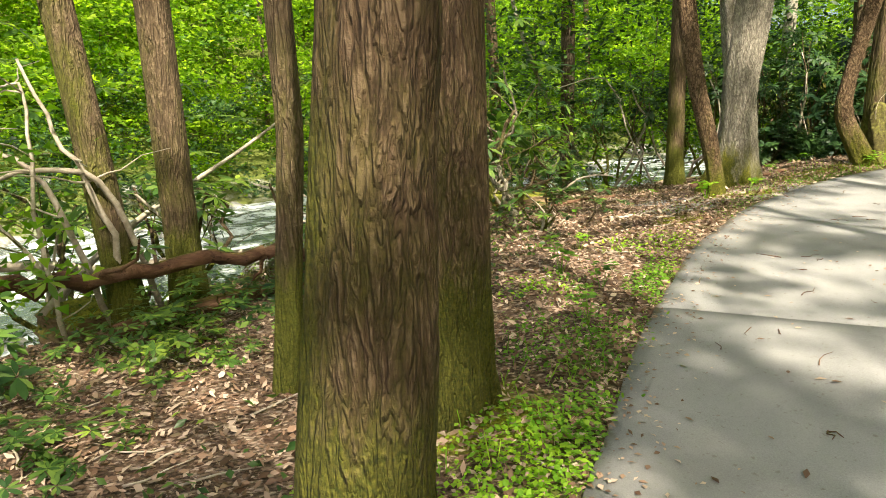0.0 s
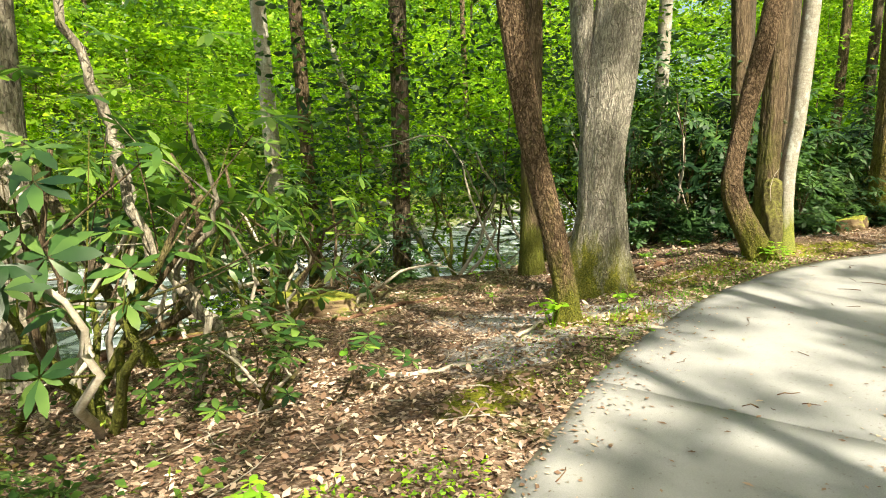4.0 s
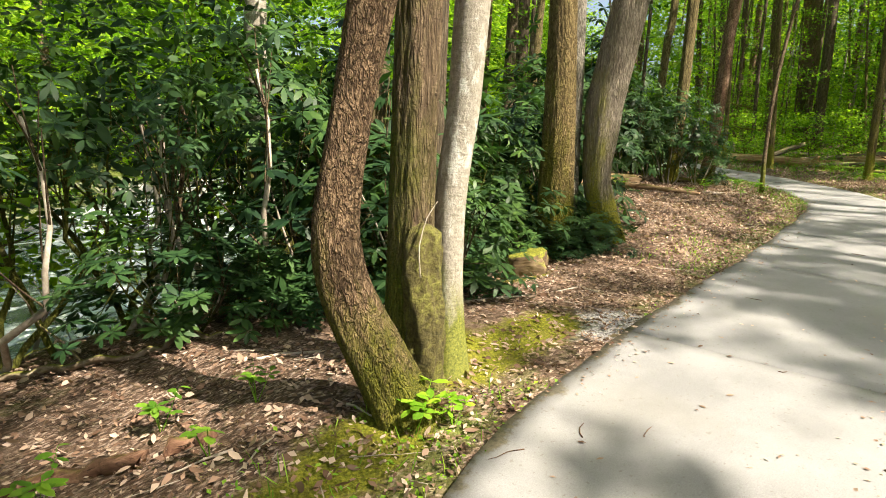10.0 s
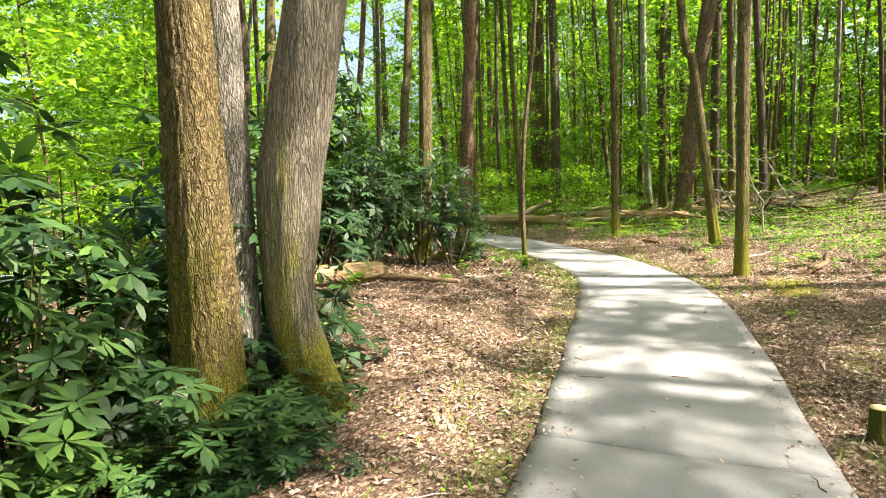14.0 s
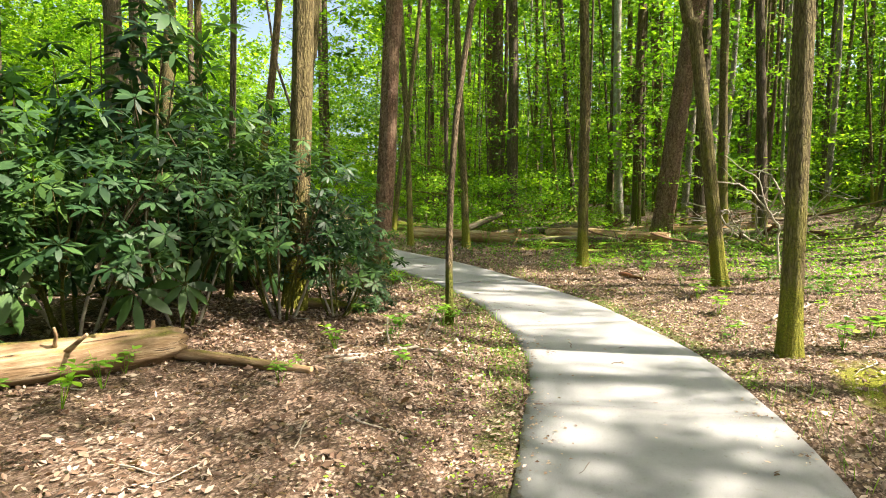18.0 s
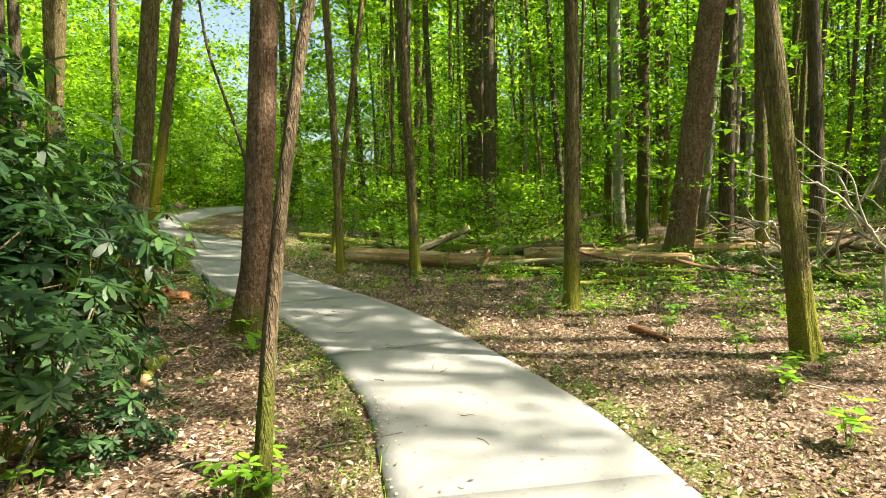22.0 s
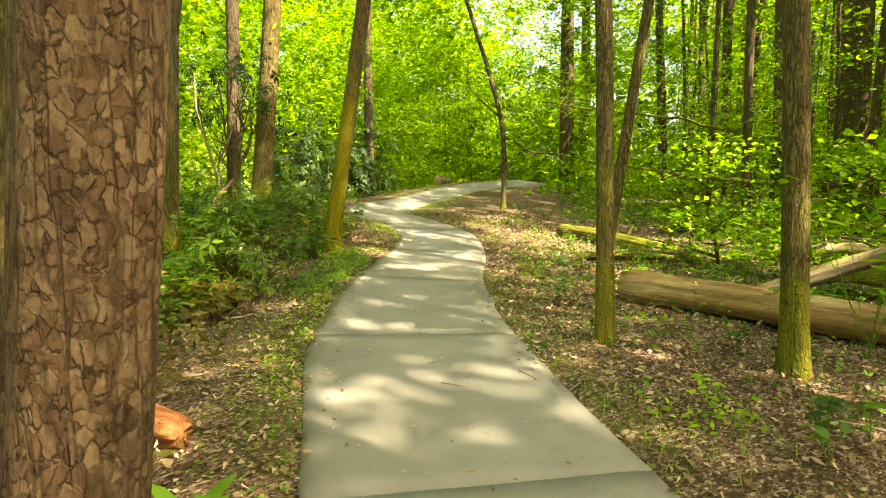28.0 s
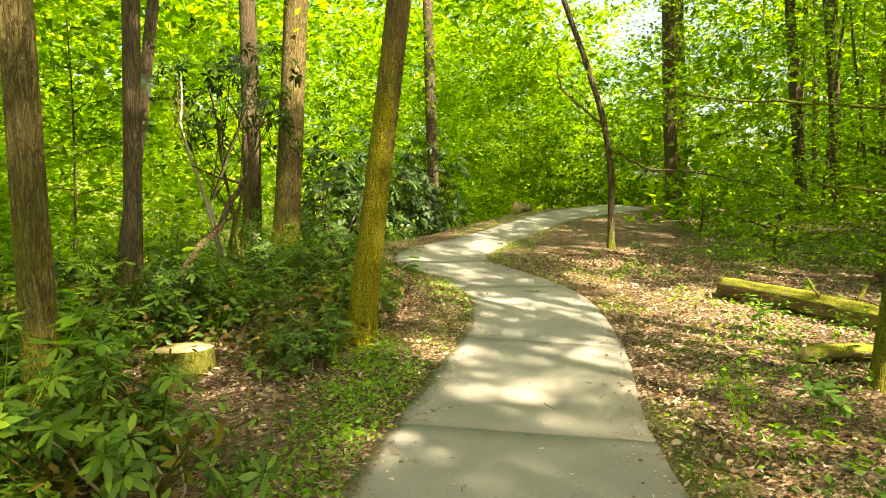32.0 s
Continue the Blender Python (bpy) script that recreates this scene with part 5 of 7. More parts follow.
for x, y, s, t in ((0.2, 7.2, 0.95, 1.0), (-0.35, 7.9, 1.0, 1.25), (-0.3, 9.8, 0.95, 1.3), (1.0, 9.3, 0.75, 1.15), (1.15, 7.0, 0.55, 0.6), (-3.4, 3.6, 0.7, 0.9), (0.8, 10.9, 0.8, 1.2), (-2.6, 6.2, 0.9, 0.8), (-3.6, 5.4, 0.9, 1.1)):
    rhodo(x, y, s, t, "tall open rhododendron with pale twisted stems on the bank", OPEN_RHODO)
for x, y, s, t in ((-1.9, 4.9, 0.5, 0.5), (-0.9, 6.0, 0.42, 0.5), (-1.3, 5.4, 0.4, 0.45), (-1.6, 3.9, 0.36, 0.5), (-2.3, 4.3, 0.45, 0.5), (-0.7, 4.9, 0.3, 0.45), (-1.0, 6.8, 0.42, 0.6), (0.0, 6.1, 0.3, 0.5), (-2.7, 3.3, 0.4, 0.5), (-0.3, 5.3, 0.26, 0.45), (-1.5, 7.4, 0.5, 0.6), (-2.0, 2.6, 0.36, 0.5)):
    rhodo(x, y, s, t, "low young rhododendron spreading over the leaf litter", YOUNG_RHODO)
for x, y, s, t in ((0.3, 12.9, 0.9, 1.3), (2.3, 13.1, 0.7, 0.8), (6.75, 12.1, 0.5, 0.6), (7.6, 14.3, 1.2, 1.5)):
    rhodo(x, y, s, t)
for x, y, s, t in ((3.5, 12.7, 0.9, 1.15), (5.0, 13.1, 0.95, 1.15), (6.0, 13.0, 0.9, 1.2), (6.9, 13.0, 1.0, 1.2), (25.7, 26.6, 0.9, 1.7)):
    rhodo(x, y, s, t, "leggy rhododendron with bare stems and leaves held high", LEGGY)
for x, y, s, t in ((7.9, 11.5, 0.8, 0.85), (8.5, 12.25, 0.8, 0.85), (7.7, 12.5, 1.0, 1.1), (9.75, 12.75, 0.85, 0.9), (10.1, 13.2, 1.1, 1.1), (10.9, 11.9, 0.5, 0.55), (11.8, 13.3, 1.0, 1.0), (9.0, 13.6, 1.2, 1.25), (12.7, 15.1, 1.0, 1.1), (10.55, 11.75, 0.45, 0.5), (11.6, 12.6, 0.6, 0.6), (9.9, 12.0, 0.45, 0.6), (8.35, 11.35, 0.42, 0.6), (6.2, 12.2, 0.7, 0.7), (7.2, 11.7, 0.5, 0.6)):
    rhodo(x, y, s, t)
for x, y, s, t in ((14.3, 15.9, 0.95, 0.95), (15.6, 15.6, 1.0, 1.0), (16.5, 15.2, 0.95, 1.05), (17.4, 14.7, 0.9, 1.1), (17.9, 14.3, 0.7, 0.9)):
    rhodo(x, y, s, t, "dark rhododendron with bare stems under its leaves", HOLLOW)
for x, y, s, t in ((18.55, 14.35, 0.4, 0.7), (16.8, 16.4, 1.3, 1.4), (15.2, 16.6, 1.2, 1.2), (19.2, 16.3, 1.0, 1.2), (19.9, 17.3, 1.0, 1.1), (20.6, 18.2, 0.9, 1.0), (18.9, 17.7, 1.3, 1.4)):
    rhodo(x, y, s, t)
for x, y, s, t in ((28.2, 29.0, 0.9, 1.3), (30.0, 31.0, 1.0, 1.3), (31.4, 31.2, 0.9, 1.4), (23.4, 26.0, 0.5, 0.8)):
    rhodo(x, y, s, t)


# leafy shrubs and plants low on the left side
BANK_SHRUB = [rhodo_mesh(121 + i, 105, 0.62, 0.62, 0.14, 8, LEAF_BANK, 0.62, 0.01, 0.03) for i in range(3)]
DRY_SHRUB = [rhodo_mesh(126 + i, 60, 0.5, 0.55, 0.12, 8, LEAF_FERN, 0.6, 0.008, 0.03) for i in range(2)]
shrub_spot = lambda x, y: 1.75 < far_side(x, y)[0] < 6.5 and far_side(x, y)[1] < -0.3 and math.hypot((x - 25.15) / 1.0, (y - 21.7) / 0.8) > 1
for x, y in scatter(44, (21.3, 27.5), (19.6, 27.5), lambda x, y: shrub_spot(x, y) and (y > 20.4 or far_side(x, y)[0] > 2.6), 0.42):
    size_, tall_ = rng.uniform(0.6, 1.15), rng.uniform(0.7, 1.2)
    if math.hypot((x - 24.5) / 0.6, (y - 22.9) / 1.1) > 1:  # open ground before the sawn stump
        rhodo(x, y, size_, tall_, "low leafy green shrub on the bank beside the path", BANK_SHRUB)
for x, y in scatter(16, (22, 26.5), (20.2, 25.5), shrub_spot, 0.35):
    rhodo(x, y, rng.uniform(0.6, 1.0), rng.uniform(0.6, 1.0), "yellow-brown withered shrub among green plants", DRY_SHRUB)
for x, y in scatter(15, (11.4, 13.6), (12.9, 15.4), lambda x, y: far_side(x, y)[0] > 3.3 and math.hypot(x - 14.9, y - 14.8) > 0.9, 0.4):
    rhodo(x, y, rng.uniform(0.5, 0.9), rng.uniform(0.6, 0.9), "low leafy green shrub on the bank beside the path", BANK_SHRUB)
for x, y in ((-1.7, 5.9), (-0.5, 6.6)):
    rhodo(x, y, 0.8, 0.7, "yellow-brown withered shrub among green plants", DRY_SHRUB)


# ---- foliage of the farther wood ----
def cloud(name, label, places, tall, size, seed, per=34, spread=0.55, mat=None, flat=0.35, shape="tri"):
    """Clumps of leaves over the given spots of ground, up to a height."""
    rr = np.random.RandomState(seed)
    places = np.asarray(places)
    g = ground_z(places[:, 0], places[:, 1])
    c = np.column_stack([places, g + tall(len(places), rr)])
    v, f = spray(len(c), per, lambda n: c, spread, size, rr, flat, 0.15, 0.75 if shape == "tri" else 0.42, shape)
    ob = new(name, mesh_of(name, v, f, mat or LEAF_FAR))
    return tagged(ob, label, "foliage", kind="stuff")


def sample(n, xr, yr, keep, seed):
    rr = np.random.RandomState(seed)
    x, y = rr.uniform(*xr, n * 8), rr.uniform(*yr, n * 8)
    _, d, s = along(CENTRE, x, y)
    _, bd, bs = along(BANK, x, y)
    ok = keep(x, y, d * s, bd * bs)
    return np.column_stack([x, y])[ok][:n]


low_high = lambda top, low=0.15: (lambda n, rr: low + top * rr.uniform(0, 1, n) ** 1.4)
cloud("far_foliage", "sunlit bright green foliage on the far bank of the river", sample(1000, (-30, 56), (8, 62), lambda x, y, d, b: (b > RIVER_WIDTH + 0.3) & (b < RIVER_WIDTH + 11), 1), low_high(9), 0.22, 1, 100, 0.6, None, 0.22)
cloud("far_foliage", "bright green wood behind the far bank of the river", sample(1250, (-60, 80), (8, 90), lambda x, y, d, b: (b > RIVER_WIDTH + 9) & (b < RIVER_WIDTH + 40), 2), low_high(24), 0.42, 2, 100, 1.35, None, 0.3)
cloud("far_foliage", "green understory foliage deep in the wood", sample(760, (29, 58), (-18, 40), lambda x, y, d, b: (d < -8.5) & (np.hypot(x - 22, y - 14) > 13), 3), low_high(12, 0.5), 0.16, 3, 90, 0.6, None, 0.14)
cloud("far_foliage", "green wood closing the distance behind the trunks", sample(1200, (40, 105), (-60, 90), lambda x, y, d, b: (d < -14) & (np.hypot(x - 22, y - 14) > 28), 4), low_high(22), 0.42, 4, 100, 1.35, LEAF_BANK, 0.25)
cloud("far_foliage", "yellow-green foliage along the river beyond the bend", sample(800, (18, 66), (24, 66), lambda x, y, d, b: (d > 3.5) & (b < 2.5) & (np.hypot(x - 24, y - 18) > 11), 5), low_high(11), 0.21, 5, 100, 0.6, None, 0.3)
cloud("far_foliage", "green wood where the path disappears", sample(720, (36, 95), (28, 95), lambda x, y, d, b: (b < 2) & (np.abs(d) > 3), 7), low_high(18), 0.36, 7, 120, 1.0, None, 0.35)
cloud("far_foliage", "leafy wood south of the path", sample(300, (-30, 40), (-50, -14), lambda x, y, d, b: d < -12, 6), low_high(18), 0.5, 6, 40, 1.3)
cloud("far_foliage", "yellow-green leaves over the river bank", sample(420, (17, 32), (19, 36), lambda x, y, d, b: (d > 7) & (b < 3) & (b > -7), 15), low_high(9, 2.2), 0.15, 15, 70, 0.55, None, 0.3, False)
cloud("far_foliage", "bright leaves over the far bend of the path", sample(650, (27, 46), (24, 48), lambda x, y, d, b: (np.abs(d) > 1.5) & (b < 4) & (np.hypot(x - 24, y - 18) > 10), 16), low_high(8, 3.0), 0.15, 16, 60, 0.55, LEAF_UNDER, 0.3, False)
cloud("far_foliage", "leaf sprays hanging low beside the trail", sample(260, (30, 48), (16, 44), lambda x, y, d, b: (np.abs(d) > 4.2) & (b < 0) & (np.hypot(x - 23, y - 16) > 10), 8), low_high(6, 0.8), 0.12, 8, 60, 0.5, LEAF_UNDER, 0.14, False)
cloud("far_foliage", "leaf sprays between the trunks", sample(260, (28, 46), (2, 24), lambda x, y, d, b: (d < -6.5) & (np.hypot(x - 17, y - 11) > 11), 9), low_high(8, 0.8), 0.11, 9, 60, 0.5, LEAF_UNDER, 0.12, False)

cloud("far_foliage", "dark evergreen thicket on the far bank of the river", sample(420, (-26, 40), (6, 50), lambda x, y, d, b: (b > RIVER_WIDTH - 0.5) & (b < RIVER_WIDTH + 4), 17), low_high(3.6), 0.15, 17, 110, 0.5, LEAF_RHODO, 0.35)
cloud("far_foliage", "dark evergreen understory deep in the wood", sample(170, (33, 60), (-14, 36), lambda x, y, d, b: (d < -11) & (np.hypot(x - 22, y - 14) > 14), 18), low_high(9), 0.15, 18, 110, 0.7, LEAF_BANK, 0.2)

high = lambda lo, hi: (lambda n, rr: rr.uniform(lo, hi, n))
cloud("far_foliage", "wooded hillside rising beyond the river", sample(1300, (-70, 90), (30, 125), lambda x, y, d, b: (b > RIVER_WIDTH + 24) & (b < RIVER_WIDTH + 62), 41), high(1, 27), 0.9, 41, 60, 2.3, None, 0.3)
cloud("far_foliage", "tree crowns leaning over the river upstream", sample(620, (12, 64), (22, 80), lambda x, y, d, b: (b > -9) & (b < RIVER_WIDTH + 4) & (np.hypot(x - 14, y - 10) > 24) & (d > 5), 43), high(4, 21), 0.34, 43, 100, 0.95, None, 0.3)
cloud("far_foliage", "wooded slope behind the trail", sample(900, (60, 130), (-70, 110), lambda x, y, d, b: (d < -30) & (y < 45 + 0.2 * x), 42), high(1, 27), 0.9, 42, 60, 2.3, None, 0.3)
cloud("far_foliage", "deep green tree crowns high in the wood", sample(150, (34, 72), (-16, 44), lambda x, y, d, b: (d < -11) & (np.hypot(x - 22, y - 14) > 16), 19), high(5, 19), 0.24, 19, 120, 0.8, LEAF_BANK, 0.3)
cloud("far_foliage", "deep green tree crowns above the far bank", sample(210, (-30, 34), (12, 50), lambda x, y, d, b: (b > RIVER_WIDTH + 3) & (b < RIVER_WIDTH + 16), 20), high(4, 17), 0.24, 20, 120, 0.8, LEAF_BANK, 0.3)

cloud("far_foliage", "dark rhododendron leaves hanging over the river's edge", sample(210, (0.8, 10), (9, 18), lambda x, y, d, b: (b > -2.2) & (b < 1.6) & (d > 3.4), 22), high(1.3, 5.5), 0.14, 22, 44, 0.36, LEAF_RHODO, 0.5, True)

# ---- forest floor: fallen leaves, weeds, grass, twigs ----
def strewn(n, seed, near=0.03, reach=3.4, power=1.6, s0=0.0, s1=1.0, side=0):
    """Spots beside the path, thinning away from it."""
    rr = np.random.RandomState(seed)
    k = rr.randint(int(s0 * (len(CENTRE) - 1)), int(s1 * (len(CENTRE) - 1)), n)
    sd = rr.choice((-1, 1), n) if side == 0 else np.full(n, side)
    out = near + reach * rr.uniform(0, 1, n) ** power
    nrm = np.stack([-TANGENT[k, 1], TANGENT[k, 0]], 1)
    p = CENTRE[k] + nrm * (sd * (HALF[k] + out))[:, None] + rr.normal(0, 0.1, (n, 2))
    _, d, _ = along(CENTRE, p[:, 0], p[:, 1])
    _, bd, bs = along(BANK, p[:, 0], p[:, 1])
    return p[(bd * bs < -0.5)], rr


def outside(p, gap=0.0):
    i, d, _ = along(CENTRE, p[:, 0], p[:, 1])
    return p[d > HALF[i] + gap]


def carpet(n, seed, reach, power, low, high_, wide, label, mat, blade):
    """Curled dead leaves lying over one another."""
    p, rr = strewn(n, seed, 0.0, reach, power, 0.09, 0.86)
    p = outside(p)
    z = ground_z(p[:, 0], p[:, 1])
    d = rr.normal(0, 1, (len(p), 3)) * np.array([1, 1, 0.28])
    nrm = rr.normal(0, 0.55, (len(p), 3)) + np.array([0, 0, 1.0])
    L = rr.uniform(low, high_, len(p)) * rr.uniform(0.7, 1.0, len(p))
    curl = rr.normal(0.05, 0.28, (len(p), 1))
    v, f = leaves(np.column_stack([p, z + rr.uniform(0.004, 0.03, len(p))]), d, nrm, L, L * rr.uniform(*wide, len(p)), rr.normal(0.15, 0.2, (len(p), 1)), blade, curl)
    tagged(new("leaf_litter", mesh_of("leaf_litter", v, f, mat)), label, "leaves", kind="stuff")


carpet(150000, 1, 4.2, 1.2, 0.028, 0.068, (0.35, 0.65), "dry brown leaves lying thickly over the forest floor", LEAF_DEAD, False)
carpet(42000, 31, 6.0, 1.1, 0.05, 0.095, (0.3, 0.55), "large curled brown leaves scattered over the litter", LEAF_DEAD, True)

# a few dead leaves and bits on the concrete
p, rr = strewn(900, 2, -0.9, 0.9, 1.0)
L = rr.uniform(0.02, 0.06, len(p))
v, f = leaves(np.column_stack([p, grade(p[:, 0], p[:, 1]) + 0.027]), rr.normal(0, 1, (len(p), 3)) * np.array([1, 1, 0.05]), np.tile((0.0, 0.0, 1.0), (len(p), 1)), L, L * 0.45, 0.1)
tagged(new("leaf_litter", mesh_of("leaf_litter", v, f, LEAF_DEAD)), "a few dry leaves scattered on the concrete", "leaves", kind="stuff")

p, rr = strewn(11000, 34, -0.3, 0.32, 0.5)
z = np.maximum(grade(p[:, 0], p[:, 1]) + 0.024, ground_z(p[:, 0], p[:, 1]))
keep = fbm(p[:, 0], p[:, 1], 29, 3, 0.7) > -0.1
p, z = p[keep], z[keep]
L = rr.uniform(0.012, 0.04, len(p))
v, f = leaves(np.column_stack([p, z + 0.003]), rr.normal(0, 1, (len(p), 3)) * np.array([1, 1, 0.1]), rr.normal(0, 0.25, (len(p), 3)) + np.array([0, 0, 1.0]), L, L * rr.uniform(0.3, 0.8, len(p)), 0.15)
tagged(new("leaf_litter", mesh_of("leaf_litter", v, f, LEAF_DEAD)), "crumbs of leaves and soil spilled over the slab edges", "leaves", kind="stuff")

# weeds along the edges and in patches
p, rr = strewn(26000, 3, -0.02, 1.1, 2.0)
i, dd, ss = along(CENTRE, p[:, 0], p[:, 1])
gap = dd - HALF[i]
p = p[(fbm(p[:, 0], p[:, 1], 21, 3, 0.8) + 0.35 * np.exp(-gap / 0.3) > 0.15) & (gap > -0.03)]
z = ground_z(p[:, 0], p[:, 1])
d = rr.normal(0, 1, (len(p), 3)) * np.array([1, 1, 0.25]) + np.array([0, 0, 0.3])
L = rr.uniform(0.014, 0.038, len(p))
v, f = leaves(np.column_stack([p, z + rr.uniform(0.0, 0.05, len(p))]), d, rr.normal(0, 0.4, (len(p), 3)) + np.array([0, 0, 1.0]), L, L * 0.6, 0.15)
tagged(new("weeds", mesh_of("weeds", v, f, LEAF_HERB)), "low bright green weeds along the path's edge", "weeds", kind="stuff")

p, rr = strewn(16000, 32, -0.01, 0.55, 1.6, 0.55, 0.92)
i, dd, ss = along(CENTRE, p[:, 0], p[:, 1])
p = p[(fbm(p[:, 0], p[:, 1], 27, 3, 0.9) > 0.1) & (dd > HALF[i] - 0.02)]
z = ground_z(p[:, 0], p[:, 1])
L = rr.uniform(0.016, 0.042, len(p))
v, f = leaves(np.column_stack([p, z + rr.uniform(0.005, 0.06, len(p))]), rr.normal(0, 1, (len(p), 3)) * np.array([1, 1, 0.3]), rr.normal(0, 0.35, (len(p), 3)) + np.array([0, 0, 1.0]), L, L * 0.65, 0.12)
tagged(new("weeds", mesh_of("weeds", v, f, LEAF_HERB)), "fresh green clover-like fringe along the path's edge", "weeds", kind="stuff")

p, rr = strewn(6500, 33, 0.0, 0.5, 1.5, 0.1, 0.185, 1)
i, dd, ss = along(CENTRE, p[:, 0], p[:, 1])
p = p[(fbm(p[:, 0], p[:, 1], 28, 3, 0.8) > 0.0) & (dd > HALF[i])]
z = ground_z(p[:, 0], p[:, 1])
L = rr.uniform(0.016, 0.042, len(p))
v, f = leaves(np.column_stack([p, z + rr.uniform(0.005, 0.06, len(p))]), rr.normal(0, 1, (len(p), 3)) * np.array([1, 1, 0.3]), rr.normal(0, 0.35, (len(p), 3)) + np.array([0, 0, 1.0]), L, L * 0.65, 0.12)
tagged(new("weeds", mesh_of("weeds", v, f, LEAF_HERB)), "bright green clover patch beside the first bend", "weeds", kind="stuff")

p, rr = strewn(9000, 4, 0.0, 0.8, 1.5)
p = outside(p, 0.0)
p = p[fbm(p[:, 0], p[:, 1], 24, 3, 1.1) > 0.25]
z = ground_z(p[:, 0], p[:, 1])
d = rr.normal(0, 0.35, (len(p), 3)) + np.array([0, 0, 1.0])
L = rr.uniform(0.05, 0.16, len(p))
v, f = leaves(np.column_stack([p, z]), d, rr.normal(0, 1, (len(p), 3)), L, np.full(len(p), 0.006), 0.05, True, 0.3)
tagged(new("grass", mesh_of("grass", v, f, LEAF_HERB)), "thin tufts of green grass beside the concrete", "grass", kind="stuff")

# ground cover of small green plants: right of the late path and on the left bank
def cover(name, label, places, tall, size, seed, mat, per=9, spread=0.16):
    rr = np.random.RandomState(seed)
    g = ground_z(places[:, 0], places[:, 1])
    c = np.column_stack([places, g + rr.uniform(0.02, tall, len(places))])
    v, f = spray(len(c), per, lambda n: c, spread, size, rr, 0.35)
    return tagged(new(name, mesh_of(name, v, f, mat)), label, "ground cover", kind="stuff")


cover("ground_cover", "small green plants spread over the forest floor", sample(4200, (20, 40), (7, 28), lambda x, y, d, b: (d < -1.7 - 0.8 * (x < 24)) & (fbm(x, y, 33, 3, 0.7) > 0.12 - 0.35 * (d < -4)), 11), 0.22, 0.06, 11, LEAF_HERB)
bare = lambda x, y: np.minimum(np.hypot((x - 25.15) / 0.9, (y - 21.7) / 0.75), np.hypot((x - 24.5) / 0.45, (y - 22.75) / 0.9)) > 1
cover("ground_cover", "low leafy plants on the river bank beside the path", sample(1700, (21, 36), (17, 33), lambda x, y, d, b: bare(x, y) & (y > 19.6) & (d > 1.7 + 0.6 * (y < 21)) & (b < -0.3) & (fbm(x, y, 35, 3, 0.9) > -0.1), 12), 0.35, 0.08, 12, LEAF_BANK)
cover("ground_cover", "fresh weeds on the forest floor beside the path", sample(650, (22.5, 32), (12, 25), lambda x, y, d, b: (d < -1.15) & (d > -5.5) & (fbm(x, y, 36, 3, 0.9) > -0.15), 21), 0.12, 0.055, 21, LEAF_HERB, 11)
cover("ground_cover", "dense low plants beside the path before the stump", sample(190, (21.2, 24.3), (19.4, 21.9), lambda x, y, d, b: bare(x, y) & (d > 2.2) & (b < -0.3), 23), 0.3, 0.085, 23, LEAF_BANK)
cover("ground_cover", "dark green ground plants on the bank", sample(300, (-4, 1.2), (1.5, 8.5), lambda x, y, d, b: (d > 2.0) & (b < -0.1), 13), 0.2, 0.06, 13, LEAF_SPRING)
cover("ground_cover", "yellow-brown dry ferns between green plants", sample(700, (21, 27), (17, 26), lambda x, y, d, b: bare(x, y) & (d > 1.6) & (b < -0.3), 14), 0.4, 0.09, 14, LEAF_FERN)

near_to = lambda x, y, *spots_: np.min([np.hypot((x - a) / r, (y - b_) / q) for a, b_, r, q in spots_], 0) + 0.9 * fbm(x, y, 41, 3, 0.35) < 1
cover("ground_cover", "bright green clover around the foot of the first trees", sample(150, (-0.4, 2.4), (2.6, 5.8), lambda x, y, d, b: (d > 0.95) & near_to(x, y, (0.85, 3.4, 0.45, 0.6), (0.8, 4.5, 0.35, 0.3), (1.9, 5.35, 0.4, 0.35)), 51), 0.06, 0.034, 51, LEAF_HERB, 10, 0.09)
cover("ground_cover", "fresh green fringe beside the path before the bend", sample(420, (22.6, 26.2), (17.5, 23.2), lambda x, y, d, b: (d > 0.9) & (d < 1.5) & (fbm(x, y, 42, 3, 0.6) > -0.1), 52), 0.08, 0.04, 52, LEAF_HERB, 9, 0.08)

p, rr = strewn(900, 6, 0.1, 4.0, 1.2)
p = outside(p, 0.1)
pieces = []
for q in p:
    a, L = rr.uniform(0, 6.283), rr.uniform(0.1, 0.55)
    t = np.linspace(-0.5, 0.5, 4)[:, None]
    sp = np.column_stack([q + np.array([math.cos(a), math.sin(a)]) * L * t + rr.normal(0, 0.02, (4, 2)), np.zeros(4)])
    sp[:, 2] = ground_z(sp[:, 0], sp[:, 1]) + 0.015
    pieces.append(tube(sp, np.linspace(1, 0.4, 4) * rr.uniform(0.003, 0.009), 5))
v, f = merge(pieces)
tagged(new("twigs", mesh_of("twigs", v, f, TWIG)), "thin grey twigs lying on the leaves", "twigs", kind="stuff")


p, rr = strewn(150, 7, -1.0, 1.0, 1.0)
pieces = []
for q in p:
    a, L = rr.uniform(0, 6.283), rr.uniform(0.04, 0.22)
    t = np.linspace(-0.5, 0.5, 4)[:, None]
    sp = np.column_stack([q + np.array([math.cos(a), math.sin(a)]) * L * t + rr.normal(0, 0.012, (4, 2)), np.zeros(4)])
    sp[:, 2] = grade(sp[:, 0], sp[:, 1]) + 0.026
    pieces.append(tube(sp, np.linspace(1, 0.4, 4) * rr.uniform(0.002, 0.005), 5))
v, f = merge(pieces)
tagged(new("twigs", mesh_of("twigs", v, f, WOOD_ROT)), "short brown twigs scattered on the concrete", "twigs", kind="stuff")


